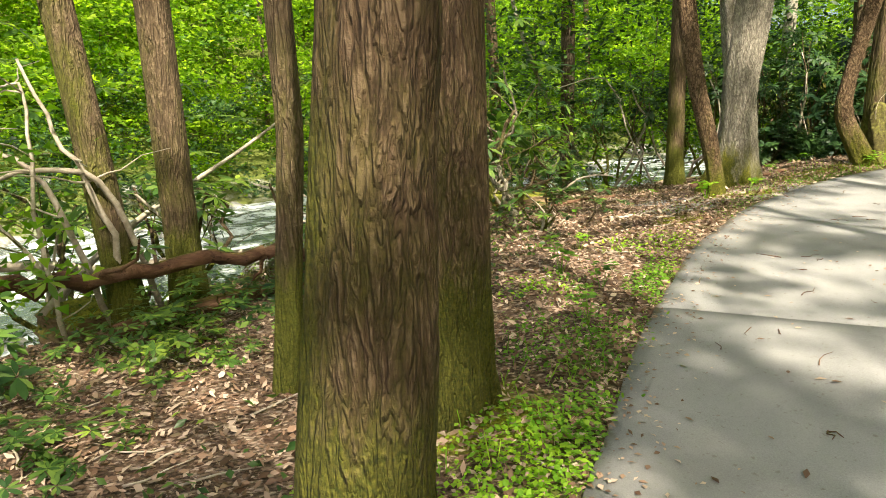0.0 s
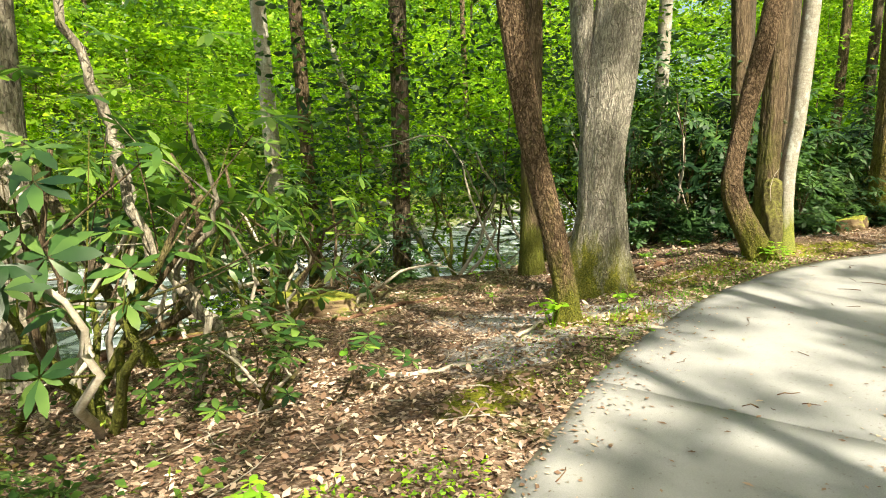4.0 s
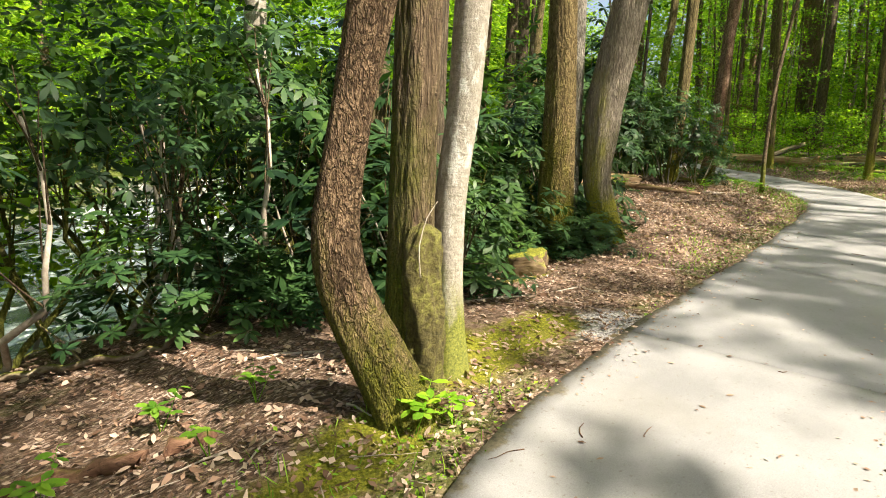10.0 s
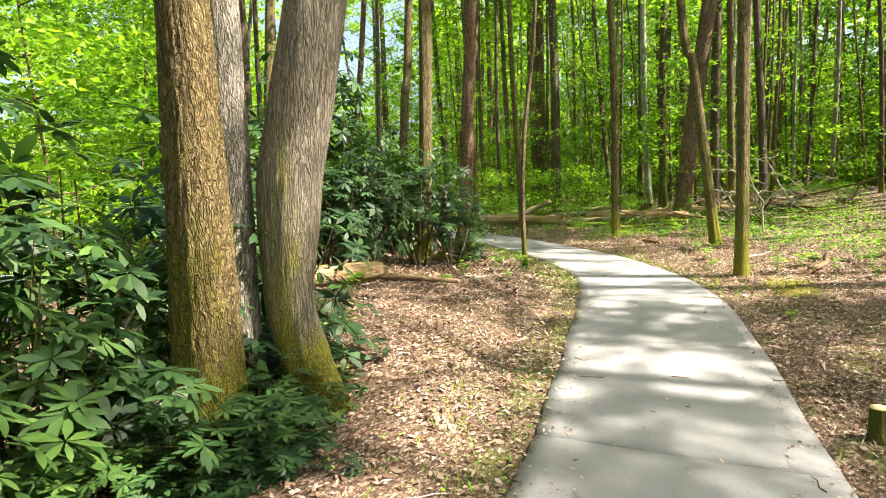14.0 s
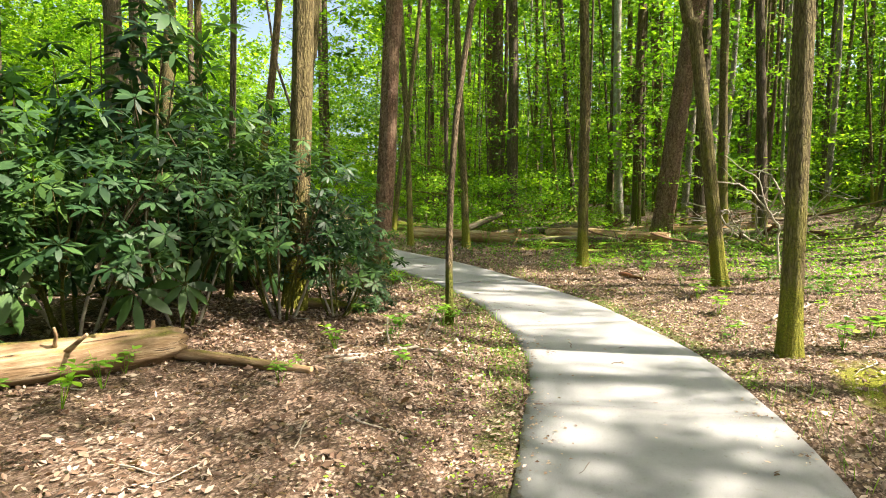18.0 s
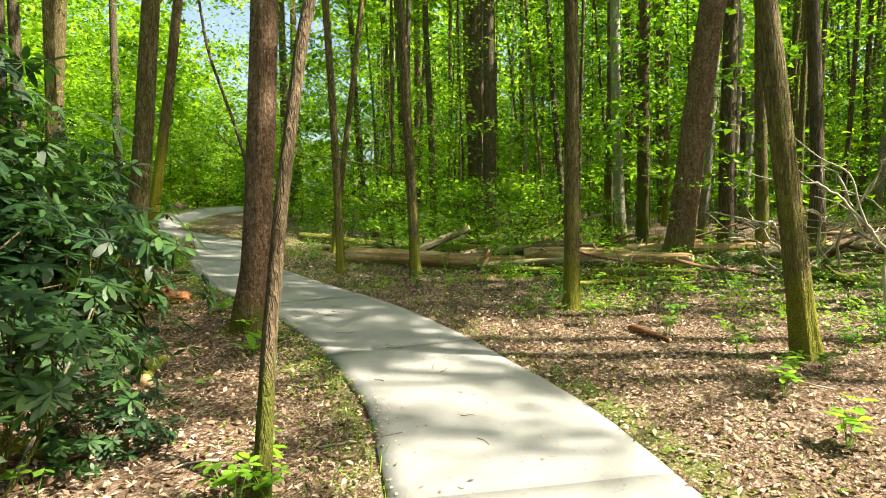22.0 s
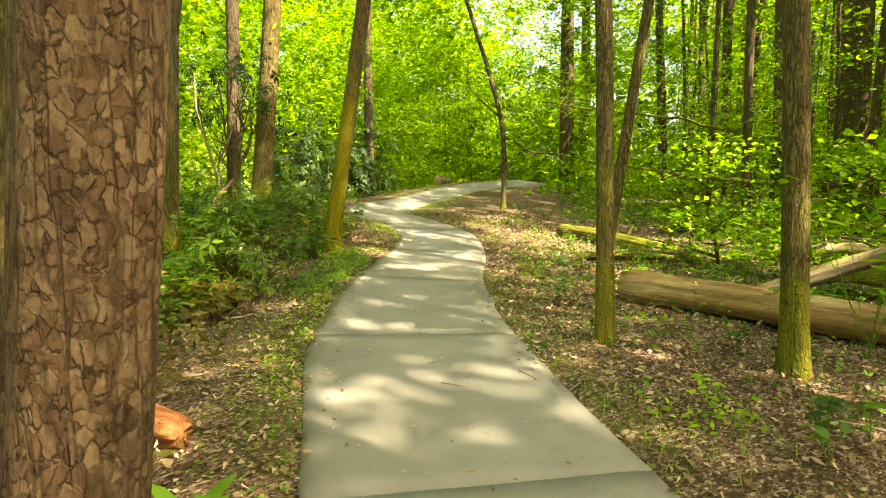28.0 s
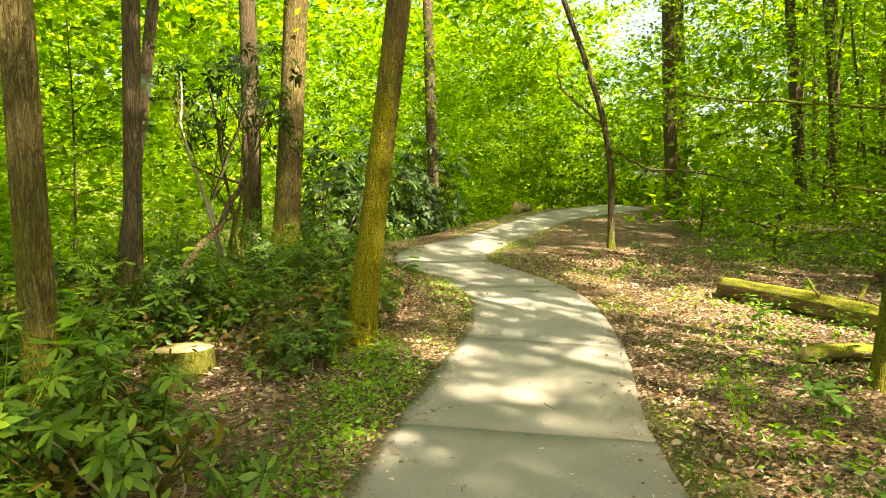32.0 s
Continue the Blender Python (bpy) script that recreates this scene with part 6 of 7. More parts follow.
# ---- herbs and seedlings ----
def herb_mesh(seed, stems=5, tall=0.35, leaf=0.11, per=5, wide=0.5, mat=None):
    """Thin stems that each end in a whorl of broad leaves."""
    rr = np.random.RandomState(seed)
    pieces, c, d, nrm, L = [], [], [], [], []
    t = np.linspace(0, 1, 5)[:, None]
    for k in range(stems):
        a, lean_ = rr.uniform(0, 6.283), rr.uniform(0.1, 0.6)
        hgt = tall * rr.uniform(0.5, 1.0)
        top = np.array([math.cos(a) * lean_ * hgt, math.sin(a) * lean_ * hgt, hgt])
        pieces.append(tube(np.array([0, 0, -0.03]) * (1 - t) + top * t + np.array([0, 0, 0.1]) * hgt * t * (1 - t), 0.004 * (1 - 0.5 * t[:, 0]), 4, None, False))
        for j in range(per):
            b = a + j * 6.283 / per + rr.uniform(-0.3, 0.3)
            c.append(top * rr.uniform(0.75, 1.0))
            d.append((math.cos(b), math.sin(b), rr.uniform(-0.1, 0.45)))
            nrm.append(rr.normal(0, 0.2, 3) + np.array([0, 0, 1.0]))
            L.append(leaf * rr.uniform(0.6, 1.15))
    L = np.array(L)
    lv, lf = leaves(np.array(c), np.array(d), np.array(nrm), L, L * wide, 0.1, True, 0.25)
    return mesh_of("leaves", lv, lf, mat or LEAF_HERB), mesh_of("stalk", *merge(pieces), LEAF_HERB)


HERBS = [herb_mesh(150 + i) for i in range(4)]
BROAD = [herb_mesh(160 + i, 7, 0.5, 0.14, 5, 0.45, LEAF_BANK) for i in range(3)]
SEEDLING = [herb_mesh(170 + i, 2, 0.16, 0.075, 4, 0.6) for i in range(3)]
ROSETTE = []
for i in range(2):
    rr = np.random.RandomState(180 + i)
    n = 11
    a = np.arange(n) * 2.4 + rr.uniform(0, 0.3, n)
    L = rr.uniform(0.16, 0.26, n)
    d = np.stack([np.cos(a), np.sin(a), rr.uniform(0.25, 1.1, n)], 1)
    ROSETTE.append((mesh_of("leaves", *leaves(np.tile((0, 0, 0.05), (n, 1)), d, np.tile((0, 0, 1.0), (n, 1)), L, L * 0.3, 0.1, True, 0.25), LEAF_HERB),
                    mesh_of("stalk", *tube(np.array([(0, 0, -0.05), (0, 0, 0.03), (0, 0, 0.07)]), [0.008, 0.007, 0.004], 5), LEAF_HERB)))


def herb(x, y, kind, s=1.0, label="small bright green plant on the forest floor", group="forest herbs"):
    i = rng.randint(len(kind))
    root = empty("herb", x, y, gz(x, y), rng.uniform(0, 360), s)
    tagged(root, label, "plant", group)
    tagged(part("leaves", kind[i][0], root), kind="stuff")
    tagged(part("stalk", kind[i][1], root), kind="stuff")


for x, y in ((18.6, 13.1), (18.75, 13.3), (18.45, 13.2), (6.01, 10.28), (4.05, 8.05), (3.35, 7.85), (6.5, 9.5), (6.7, 9.45), (5.0, 10.3), (5.6, 10.6), (21.45, 15.9), (14.3, 14.5), (14.9, 14.25), (14.5, 14.1), (15.2, 14.4), (13.8, 14.2), (16.4, 12.6), (17.2, 13.1), (15.6, 13.2), (16.6, 13.4), (22.5, 10.9), (22.9, 10.0),
             (21.4, 10.6), (20.6, 10.3), (19.6, 10.1), (24.1, 12.4), (23.2, 11.6), (24.9, 13.6), (20.2, 8.6), (21.9, 9.2), (1.25, 5.6), (0.95, 4.9), (1.15, 4.4), (0.9, 3.7)):
    herb(x, y, HERBS, rng.uniform(0.6, 1.0))
for x, y in ((20.9, 15.3), (22.2, 17.0), (21.2, 15.4)):
    herb(x, y, ROSETTE, 1.1, "rosette of long pale green leaves at the foot of a tree")
for x, y in scatter(46, (21.5, 27.5), (16.8, 26.5), lambda x, y: bare(x, y) and y > 19.3 and 1.5 < far_side(x, y)[0] < 6 and far_side(x, y)[1] < -0.4, 0.28):
    herb(x, y, BROAD, rng.uniform(0.7, 1.25), "leafy green plant among dry ferns beside the path", "bank plants")
for x, y in scatter(36, (24, 36), (11, 26), lambda x, y: -6 < far_side(x, y)[0] < -1.6, 0.3):
    herb(x, y, BROAD, rng.uniform(0.4, 0.9), "broad-leaved green plant on the forest floor", "forest herbs")
for x, y in scatter(60, (0, 36), (2, 30), lambda x, y: 1.05 < abs(far_side(x, y)[0]) < 4.5 and far_side(x, y)[1] < -0.6, 0.2):
    herb(x, y, SEEDLING, rng.uniform(0.7, 1.3), "tiny green seedling in the fallen leaves", "seedlings")
for x, y in scatter(70, (18, 31), (6, 20), lambda x, y: -7 < far_side(x, y)[0] < -2.2, 0.35):
    herb(x, y, HERBS, rng.uniform(0.6, 1.2), "bright green herb in dappled light")

# tall shoots with broad leaves beside the late path
SHOOT = [herb_mesh(190 + i, 4, 1.15, 0.17, 6, 0.5, LEAF_UNDER) for i in range(3)]
for x, y, s in ((23.35, 22.1, 1.0), (23.75, 22.0, 0.75), (22.7, 21.4, 0.9), (22.3, 20.6, 0.7), (23.6, 23.3, 0.9), (24.9, 24.4, 0.8), (25.5, 24.2, 0.7), (24.1, 21.5, 0.45), (23.2, 20.3, 0.5)):
    herb(x, y, SHOOT, s, "tall shoot with broad bright green leaves", "broad-leaved shoots")
for x, y, s in ((27.14, 19.89, 0.8), (27.3, 20.05, 0.7), (26.95, 19.5, 0.6), (29.3, 20.4, 0.8), (27.0, 19.2, 0.45), (25.9, 16.9, 0.35), (26.0, 18.0, 0.3), (28.9, 18.2, 0.8)):
    herb(x, y, SHOOT, s * 0.6, "leafy bright green plant beside the path", "broad-leaved shoots")

# saplings round the fallen logs
LOG_SAPLINGS = ((25.92, 15.43, 0.9), (27.4, 15.1, 1.2), (25.76, 14.22, 0.85), (24.79, 15.94, 0.35), (24.55, 14.96, 0.35), (27.1, 16.1, 1.1), (24.7, 12.8, 0.5), (25.76, 12.43, 0.9), (25.1, 14.02, 0.4), (24.36, 11.55, 0.5), (26.9, 13.1, 0.9), (26.4, 11.2, 1.0), (22.1, 10.84, 0.5), (20.4, 9.2, 0.45), (27.6, 17.3, 0.9), (28.4, 17.6, 1.1), (30.2, 16.2, 1.2), (29.6, 18.8, 1.0))
for x, y, s in LOG_SAPLINGS:
    herb(x, y, SHOOT, s, "thin sapling with broad bright leaves near fallen logs", "broad-leaved shoots")
TALL_SHOOT = [herb_mesh(196 + i, 3, 2.5, 0.13, 11, 0.5, LEAF_UNDER) for i in range(2)]
for x, y, s in ((27.1, 16.1, 1.0), (25.92, 15.5, 0.8), (27.5, 15.0, 0.95), (26.5, 12.2, 0.9)):
    herb(x, y, TALL_SHOOT, s, "tall thin sapling with broad hanging leaves near fallen logs", "broad-leaved shoots")

# ---- logs, stumps, rocks ----
def log(x0, y0, x1, y1, r, mat, label, lift=0.0, name="log", ends=CUT_END, r2=None, group="fallen logs", lift2=None):
    a = np.array([x0, y0, gz(x0, y0) + r * 0.8 + lift])
    r2 = r2 or r * 0.8
    b = np.array([x1, y1, gz(x1, y1) + r2 * 0.8 + (lift if lift2 is None else lift2)])
    L = np.linalg.norm(b - a)
    n = max(8, int(L / 0.15))
    seed = int(abs(x0 * 131 + y0 * 17)) % 997
    rr = np.random.RandomState(seed)
    t = np.linspace(0, 1, n)
    bow = (0.02 if r > 0.08 else 0.045) * L
    sp = np.stack([t * L, bow * (np.sin(t * 4 + seed) - np.sin(seed)), bow * 0.25 * np.sin(t * 6.283)], 1)
    ph = rr.uniform(0, 6.28, 6)
    big_ = r > 0.08
    if big_:
        n = int(n * 1.8)
        t = np.linspace(0, 1, n)
        sp = np.stack([t * L, bow * (np.sin(t * 4 + seed) - np.sin(seed)), bow * 0.25 * np.sin(t * 6.283)], 1)
    girth = np.linspace(r, r2, n) * (1 + 0.05 * np.sin(t * L * 2.3 + ph[3]) + 0.03 * np.sin(t * L * 7.1 + ph[4]))
    girth[0] *= 0.86
    girth[-1] *= 0.75
    shape = lambda q, z, u: 1 + 0.09 * np.sin(3 * q + ph[0] + 3 * u) + 0.07 * np.sin(7 * q + ph[1] + 2 * u) + 0.025 * np.sin(13 * q + 5 * u + ph[2]) + 0.02 * np.sin(19 * q + ph[5] + 40 * u)
    v, f = tube(sp, girth, 30 if big_ else 12, shape)
    if big_:
        seg = 30
        jag = rr.uniform(-1, 1, seg) * r * 0.3
        v[:seg, 0] += jag
        v[(n - 1) * seg:n * seg, 0] += np.roll(jag, 7)
        pieces = [(v, f)]
        for _ in range(2 + int(L)):
            k = rr.randint(3, n - 3)
            qa = rr.uniform(0.2, 2.9)
            d = np.array([rr.uniform(-0.5, 0.5), math.cos(qa), math.sin(qa)])
            s = np.linspace(0, 1, 4)[:, None]
            sl = rr.uniform(0.08, 0.3)
            pieces.append(tube(sp[k] + d * (girth[k] * 0.7 + sl * s) + rr.normal(0, 0.01, (4, 3)) * s, rr.uniform(0.015, 0.04) * (1 - 0.5 * s[:, 0]), 7))
        v, f = merge(pieces)
        f = [f[0], f[1]]
    q = len(f[0])
    root = new(name, mesh_of(name, v, f, [mat, ends], True, np.concatenate([np.zeros(q), np.ones(len(f[1]))])))
    d = Vector(b - a).normalized()
    root.matrix_basis = Matrix.Translation(a) @ d.to_track_quat("X", "Z").to_matrix().to_4x4()
    tagged(root, label, "log", group)
    return root


log(27.35, 18.55, 27.95, 14.75, 0.17, WOOD_BARE, "bare tan fallen log with its bark gone")
log(27.30, 15.2, 27.5, 13.7, 0.075, WOOD_MOSS, "pale mossy log lying in front of the pile")
log(27.0, 13.2, 26.9, 11.5, 0.11, WOOD_MOSS, "short mossy log half sunk in the leaves")
log(26.9, 13.3, 26.6, 12.6, 0.07, WOOD_RED, "crumbling red wood at the end of the pile", ends=WOOD_RED)
log(27.75, 14.6, 28.9, 14.0, 0.09, WOOD_RED, "rotten red root end between the logs", ends=WOOD_RED)
log(27.75, 17.55, 28.62, 16.2, 0.09, WOOD_GREY, "broken trunk propped up behind the bare log", lift=0.0, lift2=0.75, r2=0.075)
log(27.55, 15.3, 27.35, 15.45, 0.045, WOOD_BARE, "short pale snag leaning on the bare log", lift=0.38, lift2=0.0, name="branch", group="dead branches")
log(29.3, 13.0, 29.0, 9.4, 0.12, WOOD_BARE, "sunlit bare log behind the pile", 0.05)
log(30.6, 16.6, 31.0, 12.6, 0.11, WOOD_TAN, "sunlit fallen trunk deep in the wood")
log(28.3, 14.8, 27.6, 11.6, 0.15, WOOD_BARE, "bare weathered log in a pile of fallen trees", 0.1)
log(30.9, 22.6, 30.4, 19.6, 0.14, WOOD_MOSS, "rotting log covered in green moss")
log(28.9, 20.5, 31.2, 19.3, 0.07, WOOD_MOSS, "thin mossy log on the forest floor")
log(29.9, 17.6, 29.4, 12.2, 0.13, WOOD_MOSS, "grey weathered log lying behind the pile", 0.05)
log(28.5, 16.4, 29.4, 13.9, 0.10, WOOD_GREY, "grey broken trunk lying across fallen logs", 0.12, lift2=0.35)
log(27.6, 15.6, 28.6, 10.2, 0.08, WOOD_GREY, "thin grey trunk on the forest floor")
log(29.4, 11.4, 26.4, 9.2, 0.10, WOOD_MOSS, "mossy trunk lying between trees")
log(31.6, 19.0, 33.0, 14.0, 0.14, WOOD_GREY, "far fallen trunk among shrubs")
log(33.5, 22.0, 36.5, 17.0, 0.13, WOOD_MOSS, "far mossy trunk among shrubs")
log(14.0, 15.1, 15.75, 14.45, 0.15, WOOD_TAN, "broken tan log end at the edge of the bushes", r2=0.165)
log(15.65, 14.35, 15.85, 13.15, 0.05, WOOD_TAN, "short broken branch on the leaves")
log(22.1, 18.62, 22.42, 17.85, 0.12, WOOD_RED, "crumbling red-brown rotten log beside the path", ends=WOOD_RED)
log(21.35, 19.2, 21.82, 18.3, 0.11, WOOD_RED, "rotten red-brown log end behind a mossy tree", ends=WOOD_RED)
log(19.75, 15.45, 20.4, 16.1, 0.07, WOOD_MOSS, "short mossy yellow-green branch on the leaves")
log(18.0, 14.95, 18.7, 14.3, 0.07, WOOD_MOSS, "short mossy log beside the path")
log(12.8, 8.3, 14.2, 7.6, 0.06, WOOD_ROT, "reddish dead branch on the leaves")
log(19.2, 8.7, 21.0, 8.3, 0.05, WOOD_ROT, "reddish dead branch on the leaves")
log(23.3, 12.0, 22.9, 11.5, 0.04, WOOD_RED, "reddish strip of rotten wood on the leaves")
log(-2.6, 4.6, -0.7, 6.0, 0.07, WOOD_ROT, "brown fallen log at the top of the bank")
log(-0.9, 9.3, 1.5, 11.1, 0.06, WOOD_ROT, "long reddish log along the bank's edge")
log(36.2, 33.6, 37.4, 34.6, 0.22, WOOD_GREY, "sawn log end beside the far bend of the path")


def stump(x, y, r, h, mat, label):
    hs = np.linspace(-0.1, h, 9)
    ph = x * 3
    v, f = tube(np.stack([0.02 * np.sin(hs * 9), 0 * hs, hs], 1), r * (1 + 0.35 * np.exp(-np.clip(hs, 0, 9) / 0.08)) * (1 if h < 0.5 else 1 - 0.55 * (hs / h) ** 3), 22,
                lambda a, z, u: 1 + 0.06 * np.sin(3 * a + ph) + 0.05 * np.sin(8 * a + ph + z * 3))
    q = len(f[0])
    ob = new("stump", mesh_of("stump", v, f, [mat, CUT_END], True, np.concatenate([np.zeros(q), np.ones(len(f[1]))])))
    ob.location = (x, y, gz(x, y))
    return tagged(ob, label, "stump")


stump(24.55, 23.4, 0.23, 0.2, BARK_BROWN, "sawn tree stump with a pale cut top")
stump(12.79, 8.41, 0.06, 0.22, BARK_BROWN, "small broken stump beside the path")


def boulder_mesh(seed):
    bm = bmesh.new()
    bmesh.ops.create_icosphere(bm, subdivisions=3, radius=1)
    rr = np.random.RandomState(seed)
    off = Vector(rr.uniform(-9, 9, 3))
    for v in bm.verts:
        k = 1 + 0.35 * noise.noise(v.co * 0.9 + off) + 0.12 * noise.noise(v.co * 2.6 + off)
        v.co = Vector((v.co.x * 1.2, v.co.y * 0.95, v.co.z * 0.62)) * k
    for f in bm.faces:
        f.smooth = True
    me = bpy.data.meshes.new("boulder")
    bm.to_mesh(me)
    bm.free()
    return me


BOULDERS = []
for i in range(4):
    me = boulder_mesh(i)
    me.materials.append(ROCK)
    BOULDERS.append(me)
def broken_block(seed, sx, sy, sz):
    """A weathered block with broken corners and a hollowed top."""
    bm = bmesh.new()
    bmesh.ops.create_cube(bm, size=2)
    bmesh.ops.subdivide_edges(bm, edges=bm.edges[:], cuts=13, use_grid_fill=True)
    off = Vector((seed * 3.1, seed * 1.7, seed))
    for v in bm.verts:
        c = v.co.copy()
        c = c * (1.12 / max(1.12, c.length * 0.82))
        k = 1 + 0.20 * noise.noise(c * 1.1 + off) + 0.10 * noise.noise(c * 3.1 + off) + 0.05 * noise.noise(c * 8.0 + off)
        if c.z > 0.5:
            k -= 0.10 * max(0.0, noise.noise(c * 2.0 + off * 2))
        v.co = Vector((c.x * sx, c.y * sy, c.z * sz)) * k
    for f in bm.faces:
        f.smooth = True
    me = bpy.data.meshes.new("rock")
    bm.to_mesh(me)
    bm.free()
    return me


MOSSY_ROCK = broken_block(4, 0.19, 0.14, 0.16)
MOSSY_ROCK.materials.append(MOSSY_STONE)
ob = new("rock", MOSSY_ROCK)
ob.matrix_basis = pose(9.42, 11.47, gz(9.42, 11.47) + 0.08, 6, -9, -52)
tagged(ob, "broken brown rock with bright yellow-green moss among fallen leaves", "rock")
for x, y, sx, sy, sz, turn, sd in ((1.5, 10.45, 0.3, 0.2, 0.14, 30, 7), (-3.02, 4.95, 0.28, 0.22, 0.16, 70, 9), (1.0, 10.9, 0.26, 0.2, 0.13, 10, 5)):
    me = broken_block(sd, sx, sy, sz)
    me.materials.append(MOSSY_STONE)
    ob = new("rock", me)
    ob.matrix_basis = pose(x, y, gz(x, y) + sz * 0.5, 5, 4, turn)
    tagged(ob, "mossy stone on the edge of the river bank", "rock")
rr = np.random.RandomState(31)
for i in range(150):
    s = rr.uniform(0.12, 0.5)
    j = rr.uniform(0.08, 0.85) * len(BANK)
    p = BANK[int(j)]
    w = rr.choice([rr.uniform(-0.2, 2.0), rr.uniform(2, 12), rr.uniform(10, 15)], p=[0.25, 0.25, 0.5])
    q = p + bn[int(j)] * w + rr.normal(0, 0.8, 2)
    if not (-25 < q[0] < 45):
        continue
    ob = new("boulder", BOULDERS[i % 4])
    ob.matrix_basis = pose(q[0], q[1], max(gz(*q), float(river_z(q[0], q[1])) - s * 0.3) + s * 0.2, 0, 0, rr.uniform(0, 360)) @ Matrix.Scale(s, 4)
    tagged(ob, "rounded grey river boulder", "rock", "river boulders")




# mossy broken stump grown into the twin clump
lumps = lambda a, z, u: 1 + 0.10 * np.sin(3 * a + 5 * z) + 0.07 * np.sin(7 * a + 13 * z + 1) + 0.05 * np.sin(11 * a - 23 * z)
hs = np.linspace(-0.15, 0.93, 34)
burl = np.interp(hs, (-0.15, 0, 0.3, 0.6, 0.8, 0.9, 0.93), (0.19, 0.15, 0.115, 0.11, 0.105, 0.08, 0.03))
ob = new("stump", mesh_of("stump", *tube(np.stack([0.012 * np.sin(hs * 7), 0.01 * np.cos(hs * 9), hs], 1), burl, 40, lumps), BARK_BURL, True))
ob.location = (6.83, 9.9, gz(6.83, 9.9))
tagged(ob, "lumpy broken stump wrapped in moss between two stems", "stump")

# brush of dead branches round the fallen logs
rr = np.random.RandomState(8)
for i in range(60):
    x, y = rr.uniform(26.6, 33.5), rr.uniform(8.0, 18.5)
    if far_side(x, y)[0] > -5.2:
        continue
    a, L = rr.uniform(0, 6.283), rr.uniform(0.9, 2.6)
    log(x, y, x + L * math.cos(a), y + L * math.sin(a), rr.uniform(0.018, 0.045), (WOOD_GREY, WOOD_ROT, WOOD_MOSS)[i % 3], "dead branch in the heap of fallen wood", 0.0, "branch", WOOD_GREY,
        None, "dead branches", rr.uniform(0.0, 0.6))
for x0, y0, x1, y1, r_, up in ((16.3, 13.3, 17.3, 12.6, 0.014, 0.02), (16.9, 13.0, 17.0, 13.1, 0.012, 0.25), (17.4, 12.9, 17.45, 12.8, 0.012, 0.3), (17.2, 12.6, 18.0, 12.9, 0.01, 0.0), (4.0, 7.5, 4.3, 7.35, 0.02, 0.03),
                               (3.0, 7.75, 3.25, 7.95, 0.022, 0.05), (20.3, 14.6, 21.0, 15.2, 0.01, 0.05), (5.0, 8.9, 5.5, 9.3, 0.008, 0.02), (8.0, 10.9, 9.2, 10.6, 0.012, 0.02), (20.4, 9.7, 21.2, 9.3, 0.02, 0.05)):
    log(x0, y0, x1, y1, r_, TWIG, "pale dead stick lying on the leaves", 0.0, "stick", TWIG, r_ * 0.5, "dead sticks", up)
# bare branches reaching over the river bank
for x0, y0, x1, y1, r_, h0, h1 in ((-0.2, 11.9, -3.4, 11.0, 0.05, 0.3, 1.9), (0.6, 12.4, -2.4, 9.8, 0.04, 0.5, 1.2), (-3.2, 4.7, -1.9, 7.4, 0.035, 0.2, 1.7), (-3.6, 5.6, -1.4, 6.6, 0.04, 0.6, 0.3), (-3.9, 5.0, -2.6, 6.2, 0.05, 0.9, 0.2),
                                   (1.4, 12.6, 2.3, 12.2, 0.03, 0.1, 0.7), (1.0, 12.5, 1.8, 11.9, 0.025, 0.1, 0.3)):
    log(x0, y0, x1, y1, r_, TWIG, "bare pale branch on the river bank", h0, "branch", TWIG, r_ * 0.4, "bank branches", h1)
# bent dead limbs in the wood right of the far bend
def bough(points, r, mat, label, name="limb", group="dead limbs", twigs=0, thin=0.35):
    pts = np.array(points, dtype=float)
    base = pts[0].copy()
    sp = spline(pts - base, 5)
    rr = np.random.RandomState(int(abs(base[0] * 91 + base[1] * 37)) % 991)
    sp[1:-1] += rr.normal(0, r * 0.5, (len(sp) - 2, 3))
    v, f = tube(sp, r * np.linspace(1, thin, len(sp)), 8, lambda a, z, u: 1 + 0.12 * np.sin(3 * a + 9 * u))
    ob = new(name, mesh_of(name, v, f, mat, True))
    ob.location = base
    for _ in range(twigs):
        k = rr.randint(1, len(sp) - 1)
        d = rr.normal(0, 1, 3) * np.array([1, 1, 0.6]) + np.array([0, 0, 0.3])
        d /= np.linalg.norm(d)
        L = rr.uniform(0.3, 0.9)
        t = np.linspace(0, 1, 5)[:, None]
        part("twig", mesh_of("twig", *tube(sp[k] + d * L * t + rr.normal(0, 0.04, (5, 3)) * t, r * 0.35 * (1 - 0.7 * t[:, 0]), 5, None, False), mat, True), ob)
    return tagged(ob, label, "branch", group)


bough([(31.36, 23.64, 5.17), (32.4, 22.38, 4.91), (33.02, 21.47, 4.74), (33.34, 20.92, 4.58), (33.64, 20.33, 4.34)][::-1], 0.04, BARK_DARK, "dark dead limb caught between trees", twigs=4)
bough([(33.64, 20.32, 4.32), (33.39, 20.81, 4.17), (33.14, 21.26, 4.08), (33.01, 21.47, 3.69)], 0.035, BARK_DARK, "dark dead limb hanging from a tree", twigs=2)
bough([(33.39, 19.68, 3.46), (33.01, 20.46, 3.53), (32.56, 21.25, 3.61), (32.02, 22.06, 3.84)], 0.045, BARK_DARK, "dark dead limb low in the wood", twigs=3)
tree(33.66, 20.3, 0.09, (0.0, 0.01), BARK_DARK, "dark upright tree that holds dead limbs", 14.0, crown=False)
zt = gz(32.95, 26.45)
